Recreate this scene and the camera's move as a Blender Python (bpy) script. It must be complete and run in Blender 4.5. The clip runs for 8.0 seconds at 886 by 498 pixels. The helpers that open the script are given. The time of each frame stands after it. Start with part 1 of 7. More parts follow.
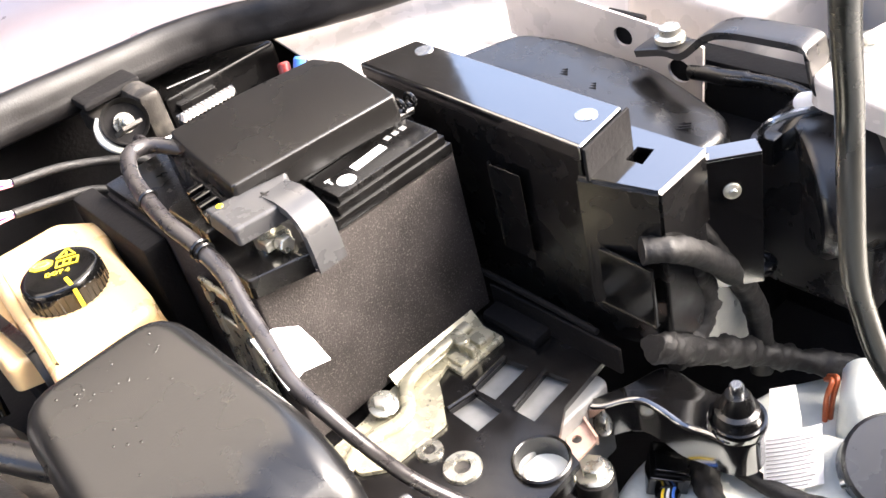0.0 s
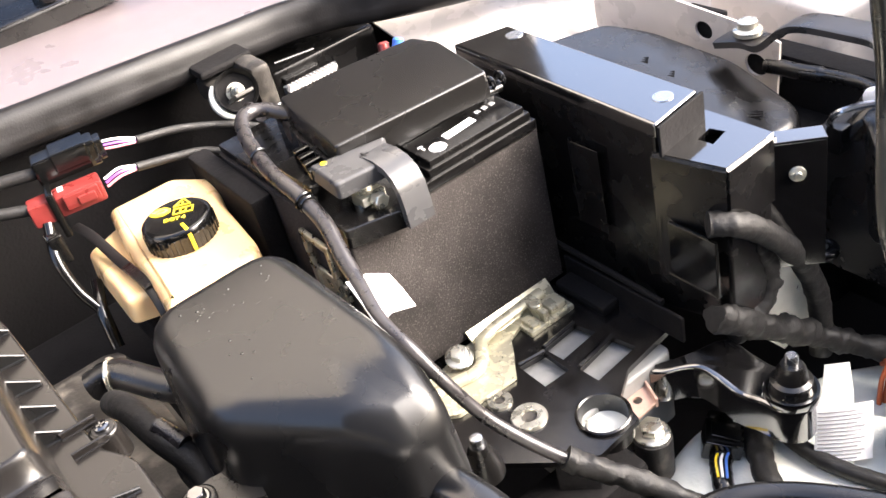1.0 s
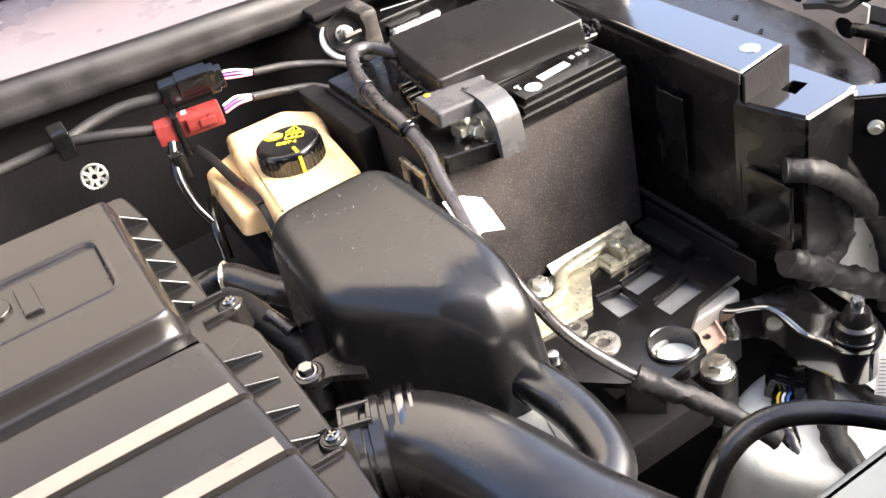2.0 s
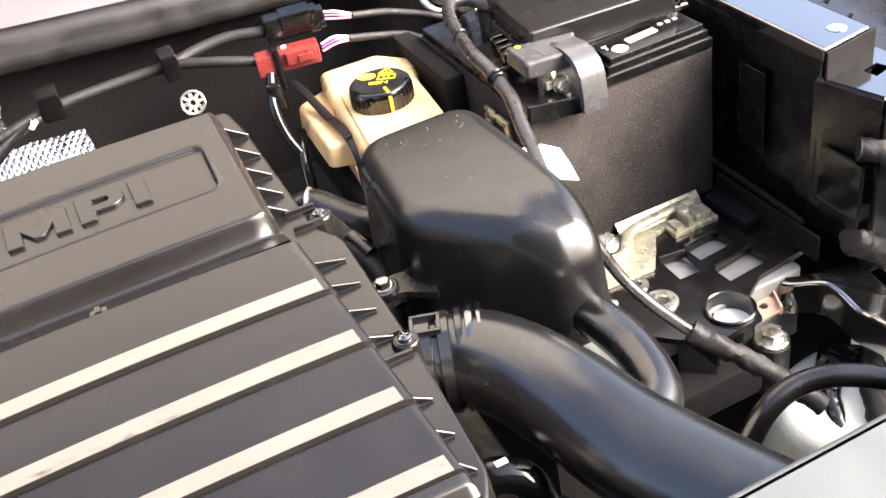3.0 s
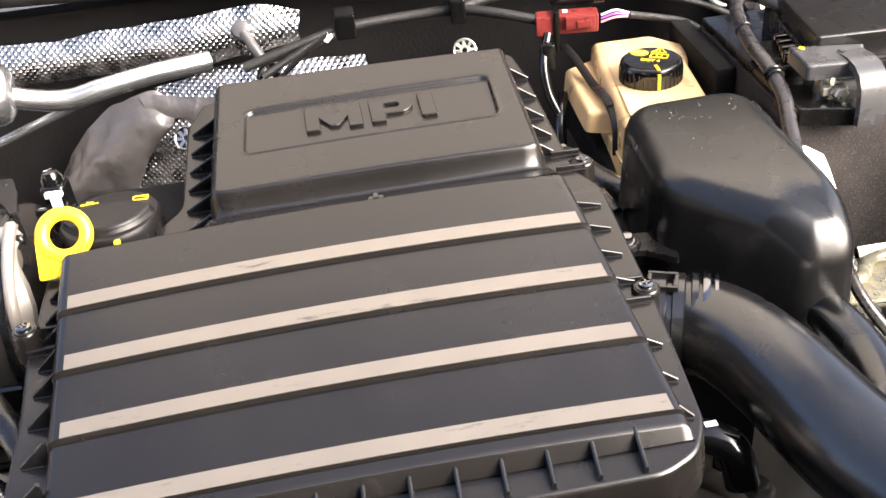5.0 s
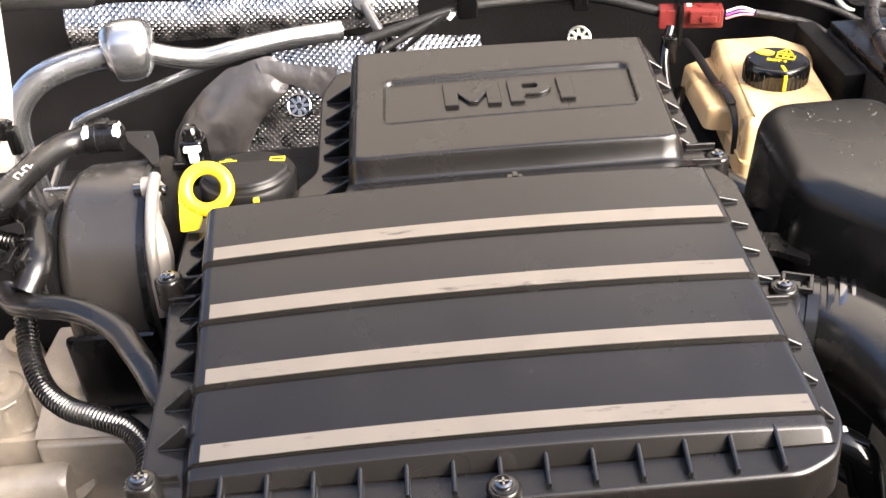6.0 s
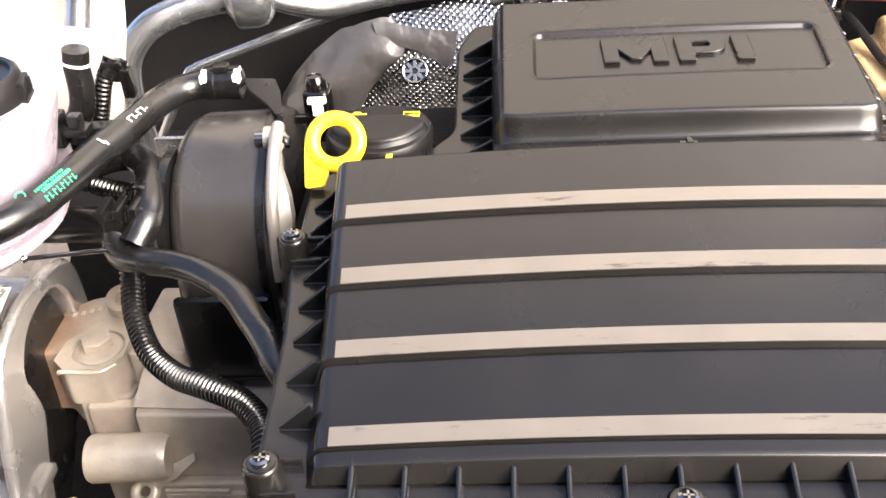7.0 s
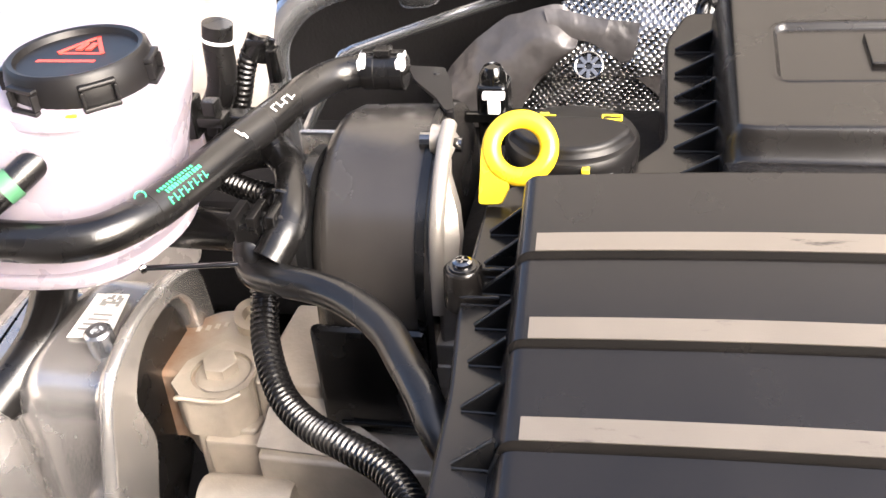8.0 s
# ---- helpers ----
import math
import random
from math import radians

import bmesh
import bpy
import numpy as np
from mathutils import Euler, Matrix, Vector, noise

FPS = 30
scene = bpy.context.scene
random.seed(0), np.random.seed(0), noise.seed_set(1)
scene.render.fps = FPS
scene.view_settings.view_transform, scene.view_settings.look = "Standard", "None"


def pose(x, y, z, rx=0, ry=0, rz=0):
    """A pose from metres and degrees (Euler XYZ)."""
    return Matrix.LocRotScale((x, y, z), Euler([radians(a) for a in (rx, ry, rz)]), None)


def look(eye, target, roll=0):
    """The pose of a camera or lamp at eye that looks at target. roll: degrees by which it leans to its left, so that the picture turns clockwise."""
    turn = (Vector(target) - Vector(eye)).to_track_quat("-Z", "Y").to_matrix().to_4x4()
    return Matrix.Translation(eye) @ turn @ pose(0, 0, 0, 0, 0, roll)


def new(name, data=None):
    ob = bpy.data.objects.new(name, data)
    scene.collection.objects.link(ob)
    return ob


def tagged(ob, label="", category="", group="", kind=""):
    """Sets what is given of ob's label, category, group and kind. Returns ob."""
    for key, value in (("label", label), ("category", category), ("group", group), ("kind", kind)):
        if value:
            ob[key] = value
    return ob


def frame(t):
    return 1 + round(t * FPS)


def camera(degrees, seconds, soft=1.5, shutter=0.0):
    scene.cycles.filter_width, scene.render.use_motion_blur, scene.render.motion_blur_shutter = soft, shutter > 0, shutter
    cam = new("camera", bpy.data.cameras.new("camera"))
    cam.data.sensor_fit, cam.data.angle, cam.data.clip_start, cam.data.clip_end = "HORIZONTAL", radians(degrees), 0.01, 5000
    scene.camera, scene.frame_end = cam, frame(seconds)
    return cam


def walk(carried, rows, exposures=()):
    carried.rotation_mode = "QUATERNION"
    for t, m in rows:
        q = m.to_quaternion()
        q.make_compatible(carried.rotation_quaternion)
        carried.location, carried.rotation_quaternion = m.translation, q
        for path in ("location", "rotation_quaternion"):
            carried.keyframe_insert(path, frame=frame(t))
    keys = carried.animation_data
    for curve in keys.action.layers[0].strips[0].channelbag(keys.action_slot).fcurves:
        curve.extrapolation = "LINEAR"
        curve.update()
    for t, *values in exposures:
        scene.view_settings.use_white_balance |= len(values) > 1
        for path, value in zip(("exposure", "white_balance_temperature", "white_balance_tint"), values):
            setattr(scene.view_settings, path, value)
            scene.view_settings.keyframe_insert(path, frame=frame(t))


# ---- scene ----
cam = camera(49.4, 8.0)
METRES, EYE, TILT, LEAN, TURN = 8.0, 1.5, 0.0, 0.0, 0.0
PATH = [
    (0, (0.409, -0.159, 1.153), (1.293, 1.18, -0.042), -15.4),
    (0.5, (0.385, -0.187, 1.159), (1.221, 1.201, -0.013), -14.9),
    (1, (0.36, -0.211, 1.167), (1.135, 1.226, 0.011), -15.2),
    (1.5, (0.328, -0.239, 1.172), (1.034, 1.232, 0.016), -15.0),
    (1.7, (0.319, -0.25, 1.172), (0.993, 1.236, 0.017), -15.3),
    (2.8, (0.275, -0.303, 1.168), (0.807, 1.237, 0.009), -12.2),
    (3, (0.271, -0.309, 1.171), (0.775, 1.237, 0.005), -11.9),
    (3.5, (0.258, -0.322, 1.167), (0.675, 1.244, -0.004), -9.5),
    (4, (0.243, -0.329, 1.166), (0.553, 1.268, 0.002), -7.8),
    (4.5, (0.223, -0.338, 1.17), (0.446, 1.285, 0.024), -6.6),
    (4.7, (0.222, -0.347, 1.164), (0.39, 1.303, 0.047), -7.1),
    (5.8, (0.176, -0.35, 1.171), (0.22, 1.297, 0.038), -4.6),
    (6, (0.164, -0.351, 1.167), (0.174, 1.298, 0.035), -4.2),
    (6.5, (0.136, -0.332, 1.147), (0.081, 1.313, 0.012), -3.6),
    (7, (0.115, -0.296, 1.116), (-0.026, 1.343, -0.022), -4.0),
    (7.5, (0.089, -0.247, 1.087), (-0.168, 1.38, -0.049), -5.2),
    (8, (0.068, -0.192, 1.067), (-0.33, 1.411, -0.061), -5.4),
]
walk(cam, [(t, look(eye, target, roll)) for t, eye, target, roll in PATH],
     exposures=[(0.0, 2.98, 6250, 11), (0.5, 2.72, 6250, 11), (2.8, 2.75, 6250, 11), (3.5, 2.68, 6250, 11), (4.5, 2.38, 6250, 11), (6.0, 2.22, 6250, 11), (7.5, 2.18, 6250, 11), (8.0, 2.14, 6250, 11)])

# ---- light ----
world = bpy.data.worlds.new("sky")
scene.world = world
world.use_nodes = True
wn = world.node_tree.nodes
sky = wn.new("ShaderNodeTexSky")
sky.sky_type = "NISHITA"
sky.sun_disc = False
sky.sun_elevation, sky.sun_rotation = radians(32), radians(128)
sky.air_density, sky.dust_density, sky.ozone_density = 0.75, 7.0, 0.0
wn["Background"].inputs[1].default_value = 0.15
world.node_tree.links.new(sky.outputs[0], wn["Background"].inputs[0])

SUN_FROM = Vector((math.sin(radians(128)) * math.cos(radians(32)), math.cos(radians(128)) * math.cos(radians(32)), math.sin(radians(32))))
sun = new("sun", bpy.data.lights.new("sun", "SUN"))
sun.data.energy, sun.data.angle, sun.data.color = 2.1, radians(50), (1.0, 0.95, 0.89)
sun.matrix_world = look(SUN_FROM * 20, (0, 0, 0))


# ---- materials ----
def material(name, color, rough=0.5, metal=0.0, grain=0.0, grain_size=0.0006, mottle=0.15, mottle_size=0.03,
             spec=0.6, coat=0.0, rough_var=0.12, sub=0.0, dent=0.0, dent_size=0.02):
    """A painted, moulded or cast surface: large uneven tone, fine relief, uneven gloss."""
    m = bpy.data.materials.new(name)
    m.use_nodes = True
    n, l = m.node_tree.nodes, m.node_tree.links
    b = n["Principled BSDF"]
    b.inputs["Metallic"].default_value = metal
    b.inputs["Specular IOR Level"].default_value = spec
    b.inputs["Coat Weight"].default_value = coat
    b.inputs["Coat Roughness"].default_value = 0.08
    b.inputs["Coat IOR"].default_value = 1.5 + 0.75 * (coat >= 1)
    if sub:
        b.inputs["Subsurface Weight"].default_value = sub
        b.inputs["Subsurface Radius"].default_value = (0.02, 0.014, 0.008)
        b.inputs["Subsurface Scale"].default_value = 0.5
    tc = n.new("ShaderNodeTexCoord")
    big = n.new("ShaderNodeTexNoise")
    big.inputs["Scale"].default_value = 1 / mottle_size
    big.inputs["Detail"].default_value = 6
    l.new(tc.outputs["Object"], big.inputs["Vector"])
    ramp = n.new("ShaderNodeMapRange")
    ramp.inputs["From Min"].default_value, ramp.inputs["From Max"].default_value = 0.3, 0.7
    ramp.inputs["To Min"].default_value, ramp.inputs["To Max"].default_value = 1 - mottle, 1 + mottle
    l.new(big.outputs["Fac"], ramp.inputs["Value"])
    mul = n.new("ShaderNodeVectorMath")
    mul.operation = "SCALE"
    mul.inputs[0].default_value = color
    l.new(ramp.outputs[0], mul.inputs["Scale"])
    l.new(mul.outputs[0], b.inputs["Base Color"])
    rr = n.new("ShaderNodeMapRange")
    rr.inputs["From Min"].default_value, rr.inputs["From Max"].default_value = 0.3, 0.7
    rr.inputs["To Min"].default_value, rr.inputs["To Max"].default_value = max(0.03, rough - rough_var), min(1, rough + rough_var)
    l.new(big.outputs["Fac"], rr.inputs["Value"])
    l.new(rr.outputs[0], b.inputs["Roughness"])
    last = None
    if grain:
        fine = n.new("ShaderNodeTexNoise")
        fine.inputs["Scale"].default_value = 1 / grain_size
        fine.inputs["Detail"].default_value = 3
        l.new(tc.outputs["Object"], fine.inputs["Vector"])
        bump = n.new("ShaderNodeBump")
        bump.inputs["Strength"].default_value = 1.0
        bump.inputs["Distance"].default_value = grain
        l.new(fine.outputs["Fac"], bump.inputs["Height"])
        last = bump
    if dent:
        wide = n.new("ShaderNodeTexNoise")
        wide.inputs["Scale"].default_value = 1 / dent_size
        l.new(tc.outputs["Object"], wide.inputs["Vector"])
        bump2 = n.new("ShaderNodeBump")
        bump2.inputs["Strength"].default_value = 1.0
        bump2.inputs["Distance"].default_value = dent
        l.new(wide.outputs["Fac"], bump2.inputs["Height"])
        if last:
            l.new(last.outputs[0], bump2.inputs["Normal"])
        last = bump2
    if last:
        l.new(last.outputs[0], b.inputs["Normal"])
    return m


def speckle(m, color, size, amount):
    """Scattered specks of another colour (lint, dust, drops) over a material."""
    n, l = m.node_tree.nodes, m.node_tree.links
    b = n["Principled BSDF"]
    old = b.inputs["Base Color"].links[0].from_socket
    tc = n.new("ShaderNodeTexCoord")
    no = n.new("ShaderNodeTexNoise")
    no.inputs["Scale"].default_value = 1 / size
    no.inputs["Detail"].default_value = 2
    l.new(tc.outputs["Object"], no.inputs["Vector"])
    r = n.new("ShaderNodeMapRange")
    r.inputs["From Min"].default_value, r.inputs["From Max"].default_value = 0.55, 0.75
    r.inputs["To Min"].default_value, r.inputs["To Max"].default_value = 0, amount
    l.new(no.outputs["Fac"], r.inputs["Value"])
    mx = n.new("ShaderNodeMix")
    mx.data_type = "RGBA"
    l.new(r.outputs[0], mx.inputs["Factor"])
    l.new(old, mx.inputs["A"])
    mx.inputs["B"].default_value = (*color, 1)
    l.new(mx.outputs["Result"], b.inputs["Base Color"])
    return m


COVER = material("moulded_cover_plastic", (0.0078, 0.0069, 0.0064), 0.26, spec=0.48, grain=0.00003, grain_size=0.0009, mottle=0.12, mottle_size=0.05, rough_var=0.025)
DUCTP = material("wet_black_plastic", (0.0060, 0.0058, 0.0060), 0.25, grain=0.00005, grain_size=0.0014, mottle=0.2, mottle_size=0.04, rough_var=0.06, spec=0.8)
RESON = material("satin_blow_moulded_plastic", (0.0055, 0.0055, 0.0058), 0.27, grain=0.00004, grain_size=0.0014, mottle=0.12, mottle_size=0.06, rough_var=0.04, spec=0.55)
PLASTIC = material("black_plastic", (0.0045, 0.0042, 0.0042), 0.25, grain=0.00003, mottle=0.2)
LIDP = material("dusty_black_plastic", (0.0065, 0.006, 0.0058), 0.27, grain=0.00003, mottle=0.06, mottle_size=0.08, rough_var=0.015)
TRAYP = material("black_tray_paint", (0.006, 0.0055, 0.0055), 0.22, grain=0.00005, grain_size=0.002, mottle=0.3, mottle_size=0.02, rough_var=0.06, dent=0.0002, dent_size=0.02)
PROPP = material("black_rod_paint", (0.018, 0.017, 0.013), 0.26, mottle=0.2, spec=0.9)
LAMPP = material("dusty_lamp_plastic", (0.016, 0.0145, 0.014), 0.30, mottle=0.3, grain=0.00005)
GLOSSY = material("gloss_black_plastic", (0.003, 0.003, 0.003), 0.13, mottle=0.2)
STEEL = material("black_painted_steel", (0.0055, 0.0052, 0.0054), 0.11, mottle=0.2, coat=1.0, dent=0.0002, dent_size=0.03, rough_var=0.06, spec=1.0)
DUSTY = speckle(material("dusty_worn_plastic", (0.028, 0.0255, 0.0235), 0.25, grain=0.00004, mottle=0.18, mottle_size=0.05, rough_var=0.06, spec=0.7), (0.03, 0.027, 0.024), 0.006, 0.15)
FELT = speckle(material("felt_sleeve", (0.034, 0.030, 0.029), 0.95, grain=0.0005, grain_size=0.0012, mottle=0.3, mottle_size=0.04, spec=0.1), (0.13, 0.12, 0.11), 0.0016, 0.5)
RUBBER = material("black_rubber_hose", (0.0055, 0.0052, 0.0052), 0.27, grain=0.00006, grain_size=0.001, mottle=0.25, rough_var=0.08)
TAPE = material("cloth_tape", (0.0065, 0.006, 0.006), 0.62, grain=0.0006, grain_size=0.004, mottle=0.3, mottle_size=0.01, spec=0.45)
CABLE = material("dusty_cable_sheath", (0.020, 0.018, 0.019), 0.32, grain=0.0001, mottle=0.25, mottle_size=0.01)
SEAL = material("weathered_rubber_seal", (0.0075, 0.0071, 0.0076), 0.42, spec=0.35, grain=0.0002, grain_size=0.002, mottle=0.35, mottle_size=0.03)
CREAM = material("yellowed_translucent_plastic", (0.70, 0.49, 0.25), 0.32, mottle=0.1, mottle_size=0.03, sub=0.25)
MILKY = material("milky_tank_plastic", (0.27, 0.24, 0.28), 0.28, mottle=0.06, sub=0.25)
STRIP = material("silver_strip", (0.165, 0.146, 0.124), 0.33, metal=0.4, grain=0.00006, mottle=0.05, mottle_size=0.03, rough_var=0.05)
CAST = material("cast_aluminium", (0.37, 0.34, 0.30), 0.38, metal=0.6, grain=0.0002, grain_size=0.002, mottle=0.10, mottle_size=0.03, rough_var=0.05)
MOUNTC = material("smooth_cast_aluminium", (0.44, 0.425, 0.415), 0.26, metal=0.78, grain=0.0001, grain_size=0.002, mottle=0.08, mottle_size=0.03, rough_var=0.03)
BEIGE = material("pale_cast_aluminium", (0.42, 0.37, 0.305), 0.36, metal=0.3, grain=0.0003, grain_size=0.0025, mottle=0.14, mottle_size=0.02, rough_var=0.06)
RUSTY = material("stained_cast_aluminium", (0.38, 0.335, 0.275), 0.40, metal=0.25, grain=0.0002, grain_size=0.002, mottle=0.12)
CAPP = material("matt_black_cap_plastic", (0.006, 0.0055, 0.0058), 0.42, grain=0.00004, mottle=0.1, spec=0.35, rough_var=0.03)
PIPE = material("aluminium_pipe", (0.50, 0.51, 0.53), 0.25, metal=0.95, grain=0.00005, mottle=0.06, mottle_size=0.03, rough_var=0.04)
ZINC = material("zinc_plated_steel", (0.62, 0.60, 0.52), 0.3, metal=0.9, mottle=0.15, mottle_size=0.01)
GOLD = material("yellow_passivated_steel", (0.50, 0.465, 0.34), 0.28, metal=0.45, mottle=0.15, mottle_size=0.01, dent=0.0002, dent_size=0.008)
COPPERY = material("pinkish_plated_steel", (0.62, 0.42, 0.34), 0.4, metal=0.6, mottle=0.15, mottle_size=0.01)
YELLOW = material("yellow_plastic", (0.85, 0.60, 0.02), 0.3, mottle=0.05)
INK = material("yellow_print", (0.80, 0.62, 0.03), 0.5, mottle=0.05)
REDP = material("red_plastic", (0.15, 0.02, 0.018), 0.35, mottle=0.15, mottle_size=0.01)
REDINK = material("red_print", (0.60, 0.06, 0.04), 0.5, mottle=0.1)
GREENINK = material("green_print", (0.04, 0.45, 0.22), 0.5, mottle=0.1)
PAPER = material("white_tape", (0.85, 0.84, 0.84), 0.55, mottle=0.04)
GREYINK = material("grey_print", (0.25, 0.25, 0.25), 0.6, mottle=0.1)
GREYP = material("grey_plastic", (0.05, 0.05, 0.052), 0.3, mottle=0.1)
WHITEP = material("white_car_paint", (0.86, 0.82, 0.77), 0.4, mottle=0.05, coat=0.6)
PALE = material("grey_plastic_sheet", (0.21, 0.21, 0.205), 0.6, grain=0.0002, grain_size=0.003, mottle=0.12, mottle_size=0.01)
WINGP = material("white_wing_paint", (0.52, 0.475, 0.435), 0.3, mottle=0.06, coat=0.5)
# Pale pinkish base stands in for the sky's glare on the scuttle.
COWL = material("scuttle_with_glare", (0.14, 0.115, 0.118), 0.35, mottle=0.06, mottle_size=0.1)
FRONT = material("pale_grey_panel", (0.085, 0.092, 0.09), 0.4, mottle=0.08, mottle_size=0.05, grain=0.0001)
GEARBOX = material("pale_cast_housing", (0.80, 0.80, 0.72), 0.45, metal=0.0, grain=0.0003, grain_size=0.003, mottle=0.15, mottle_size=0.03)
GREASE = speckle(material("dirty_cast_metal", (0.04, 0.036, 0.032), 0.5, metal=0.4, grain=0.0004, grain_size=0.003, mottle=0.4, mottle_size=0.02), (0.20, 0.18, 0.15), 0.02, 0.5)
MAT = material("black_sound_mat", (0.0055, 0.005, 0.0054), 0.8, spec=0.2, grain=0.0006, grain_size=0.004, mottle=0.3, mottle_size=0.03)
ASPHALT = material("asphalt", (0.05, 0.05, 0.05), 0.9, grain=0.002, grain_size=0.01, mottle=0.3, mottle_size=0.1)
BLUEP = material("blue_plastic", (0.05, 0.16, 0.6), 0.4, mottle=0.1)
ORANGE = material("orange_wire", (0.45, 0.10, 0.03), 0.4, mottle=0.1)


def foil():
    m = material("embossed_aluminium_foil", (0.42, 0.415, 0.415), 0.30, metal=1.0, mottle=0.25, mottle_size=0.02, dent=0.003, dent_size=0.05)
    n, l = m.node_tree.nodes, m.node_tree.links
    b = n["Principled BSDF"]
    tc = n.new("ShaderNodeTexCoord")
    turn = n.new("ShaderNodeMapping")
    turn.inputs["Rotation"].default_value = (0, radians(40), 0)
    l.new(tc.outputs["Object"], turn.inputs["Vector"])
    waves = []
    for way in ("X", "Z"):
        w = n.new("ShaderNodeTexWave")
        w.bands_direction = way
        w.inputs["Scale"].default_value = 58
        w.inputs["Distortion"].default_value = 0.6
        w.inputs["Detail"].default_value = 1
        l.new(turn.outputs[0], w.inputs["Vector"])
        waves.append(w)
    v = n.new("ShaderNodeMath")
    v.operation = "MULTIPLY"
    l.new(waves[0].outputs["Fac"], v.inputs[0])
    l.new(waves[1].outputs["Fac"], v.inputs[1])
    bump = n.new("ShaderNodeBump")
    bump.inputs["Strength"].default_value = 1.0
    bump.inputs["Distance"].default_value = 0.0011
    l.new(v.outputs[0], bump.inputs["Height"])
    l.new(b.inputs["Normal"].links[0].from_socket, bump.inputs["Normal"])
    l.new(bump.outputs[0], b.inputs["Normal"])
    return m


FOIL = foil()
CLAMPM = material("dark_spring_steel", (0.20, 0.20, 0.21), 0.16, metal=1.0, mottle=0.1, mottle_size=0.02, rough_var=0.03)


def streaked(m, color, amount):
    """Streaks of another colour that run along the car's width."""
    n, l = m.node_tree.nodes, m.node_tree.links
    b = n["Principled BSDF"]
    old = b.inputs["Base Color"].links[0].from_socket
    tc, mp, no = n.new("ShaderNodeTexCoord"), n.new("ShaderNodeMapping"), n.new("ShaderNodeTexNoise")
    mp.inputs["Scale"].default_value = (26, 150, 1)
    no.inputs["Scale"].default_value = 1.0
    no.inputs["Detail"].default_value = 7
    no.inputs["Roughness"].default_value = 0.72
    l.new(tc.outputs["Object"], mp.inputs["Vector"])
    l.new(mp.outputs[0], no.inputs["Vector"])
    r = n.new("ShaderNodeMapRange")
    r.inputs["From Min"].default_value, r.inputs["From Max"].default_value = 0.60, 0.70
    r.inputs["To Max"].default_value = amount
    l.new(no.outputs["Fac"], r.inputs["Value"])
    mx = n.new("ShaderNodeMix")
    mx.data_type = "RGBA"
    l.new(r.outputs[0], mx.inputs["Factor"])
    l.new(old, mx.inputs["A"])
    mx.inputs["B"].default_value = (*color, 1)
    l.new(mx.outputs["Result"], b.inputs["Base Color"])
    return m


def stained(m, x0, x1, color):
    """A rust stain that fades out between two places along the car's width."""
    n, l = m.node_tree.nodes, m.node_tree.links
    b = n["Principled BSDF"]
    old = b.inputs["Base Color"].links[0].from_socket
    tc, sep, no = n.new("ShaderNodeTexCoord"), n.new("ShaderNodeSeparateXYZ"), n.new("ShaderNodeTexNoise")
    no.inputs["Scale"].default_value = 70
    no.inputs["Detail"].default_value = 5
    l.new(tc.outputs["Object"], sep.inputs[0])
    l.new(tc.outputs["Object"], no.inputs["Vector"])
    r, add = n.new("ShaderNodeMapRange"), n.new("ShaderNodeMath")
    add.operation = "MULTIPLY_ADD"
    add.inputs[1].default_value = 0.03
    l.new(no.outputs["Fac"], add.inputs[0])
    l.new(sep.outputs["X"], add.inputs[2])
    r.inputs["From Min"].default_value, r.inputs["From Max"].default_value = x0 + 0.015, x1 + 0.015
    r.inputs["To Min"].default_value, r.inputs["To Max"].default_value = 0.85, 0.0
    l.new(add.outputs[0], r.inputs["Value"])
    mx = n.new("ShaderNodeMix")
    mx.data_type = "RGBA"
    l.new(r.outputs[0], mx.inputs["Factor"])
    l.new(old, mx.inputs["A"])
    mx.inputs["B"].default_value = (*color, 1)
    l.new(mx.outputs["Result"], b.inputs["Base Color"])
    return m


RUSTY = stained(RUSTY, -0.216, -0.186, (0.20, 0.085, 0.03))
STRIP = streaked(STRIP, (0.02, 0.018, 0.016), 0.8)


# ---- mesh tools ----
def thing(name, at, label, category, group="", kind=""):
    ob = new(name)
    ob.location = at
    ob.empty_display_size = 0.02
    return tagged(ob, label, category, group, kind)


def harden(me, angle):
    """Normals weighted by area, so that flat faces stay flat beside their rounded edges."""
    if len(me.polygons) > 7000:
        return
    limit = math.cos(radians(angle))
    nor, area = [p.normal.copy() for p in me.polygons], [p.area for p in me.polygons]
    around = [[] for _ in me.vertices]
    for p in me.polygons:
        for v in p.vertices:
            around[v].append(p.index)
    out = [Vector((0, 0, 1))] * len(me.loops)
    for p in me.polygons:
        for li, v in zip(p.loop_indices, p.vertices):
            s = Vector()
            for q in around[v]:
                if nor[q].dot(nor[p.index]) > limit:
                    s += nor[q] * area[q]
            out[li] = s.normalized() if s.length > 1e-12 else nor[p.index]
    me.normals_split_custom_set(out)


def mesh_of(bm, name, mat, angle=38):
    bmesh.ops.recalc_face_normals(bm, faces=bm.faces)
    me = bpy.data.meshes.new(name)
    bm.to_mesh(me)
    bm.free()
    for p in me.polygons:
        p.use_smooth = True
    me.set_sharp_from_angle(angle=radians(angle))
    harden(me, angle + 6)
    me.materials.append(mat)
    return me


def part(name, bm, mat, parent=None, label="", angle=38):
    ob = new(name, mesh_of(bm, name, mat, angle))
    if parent is not None:
        ob.parent = parent
        if parent.type == "EMPTY":
            ob.matrix_parent_inverse = Matrix.Translation(-parent.location)
    return tagged(ob, label)


def solo(name, bm, mat, label, category, group="", kind="", angle=38):
    return tagged(new(name, mesh_of(bm, name, mat, angle)), label, category, group, kind)


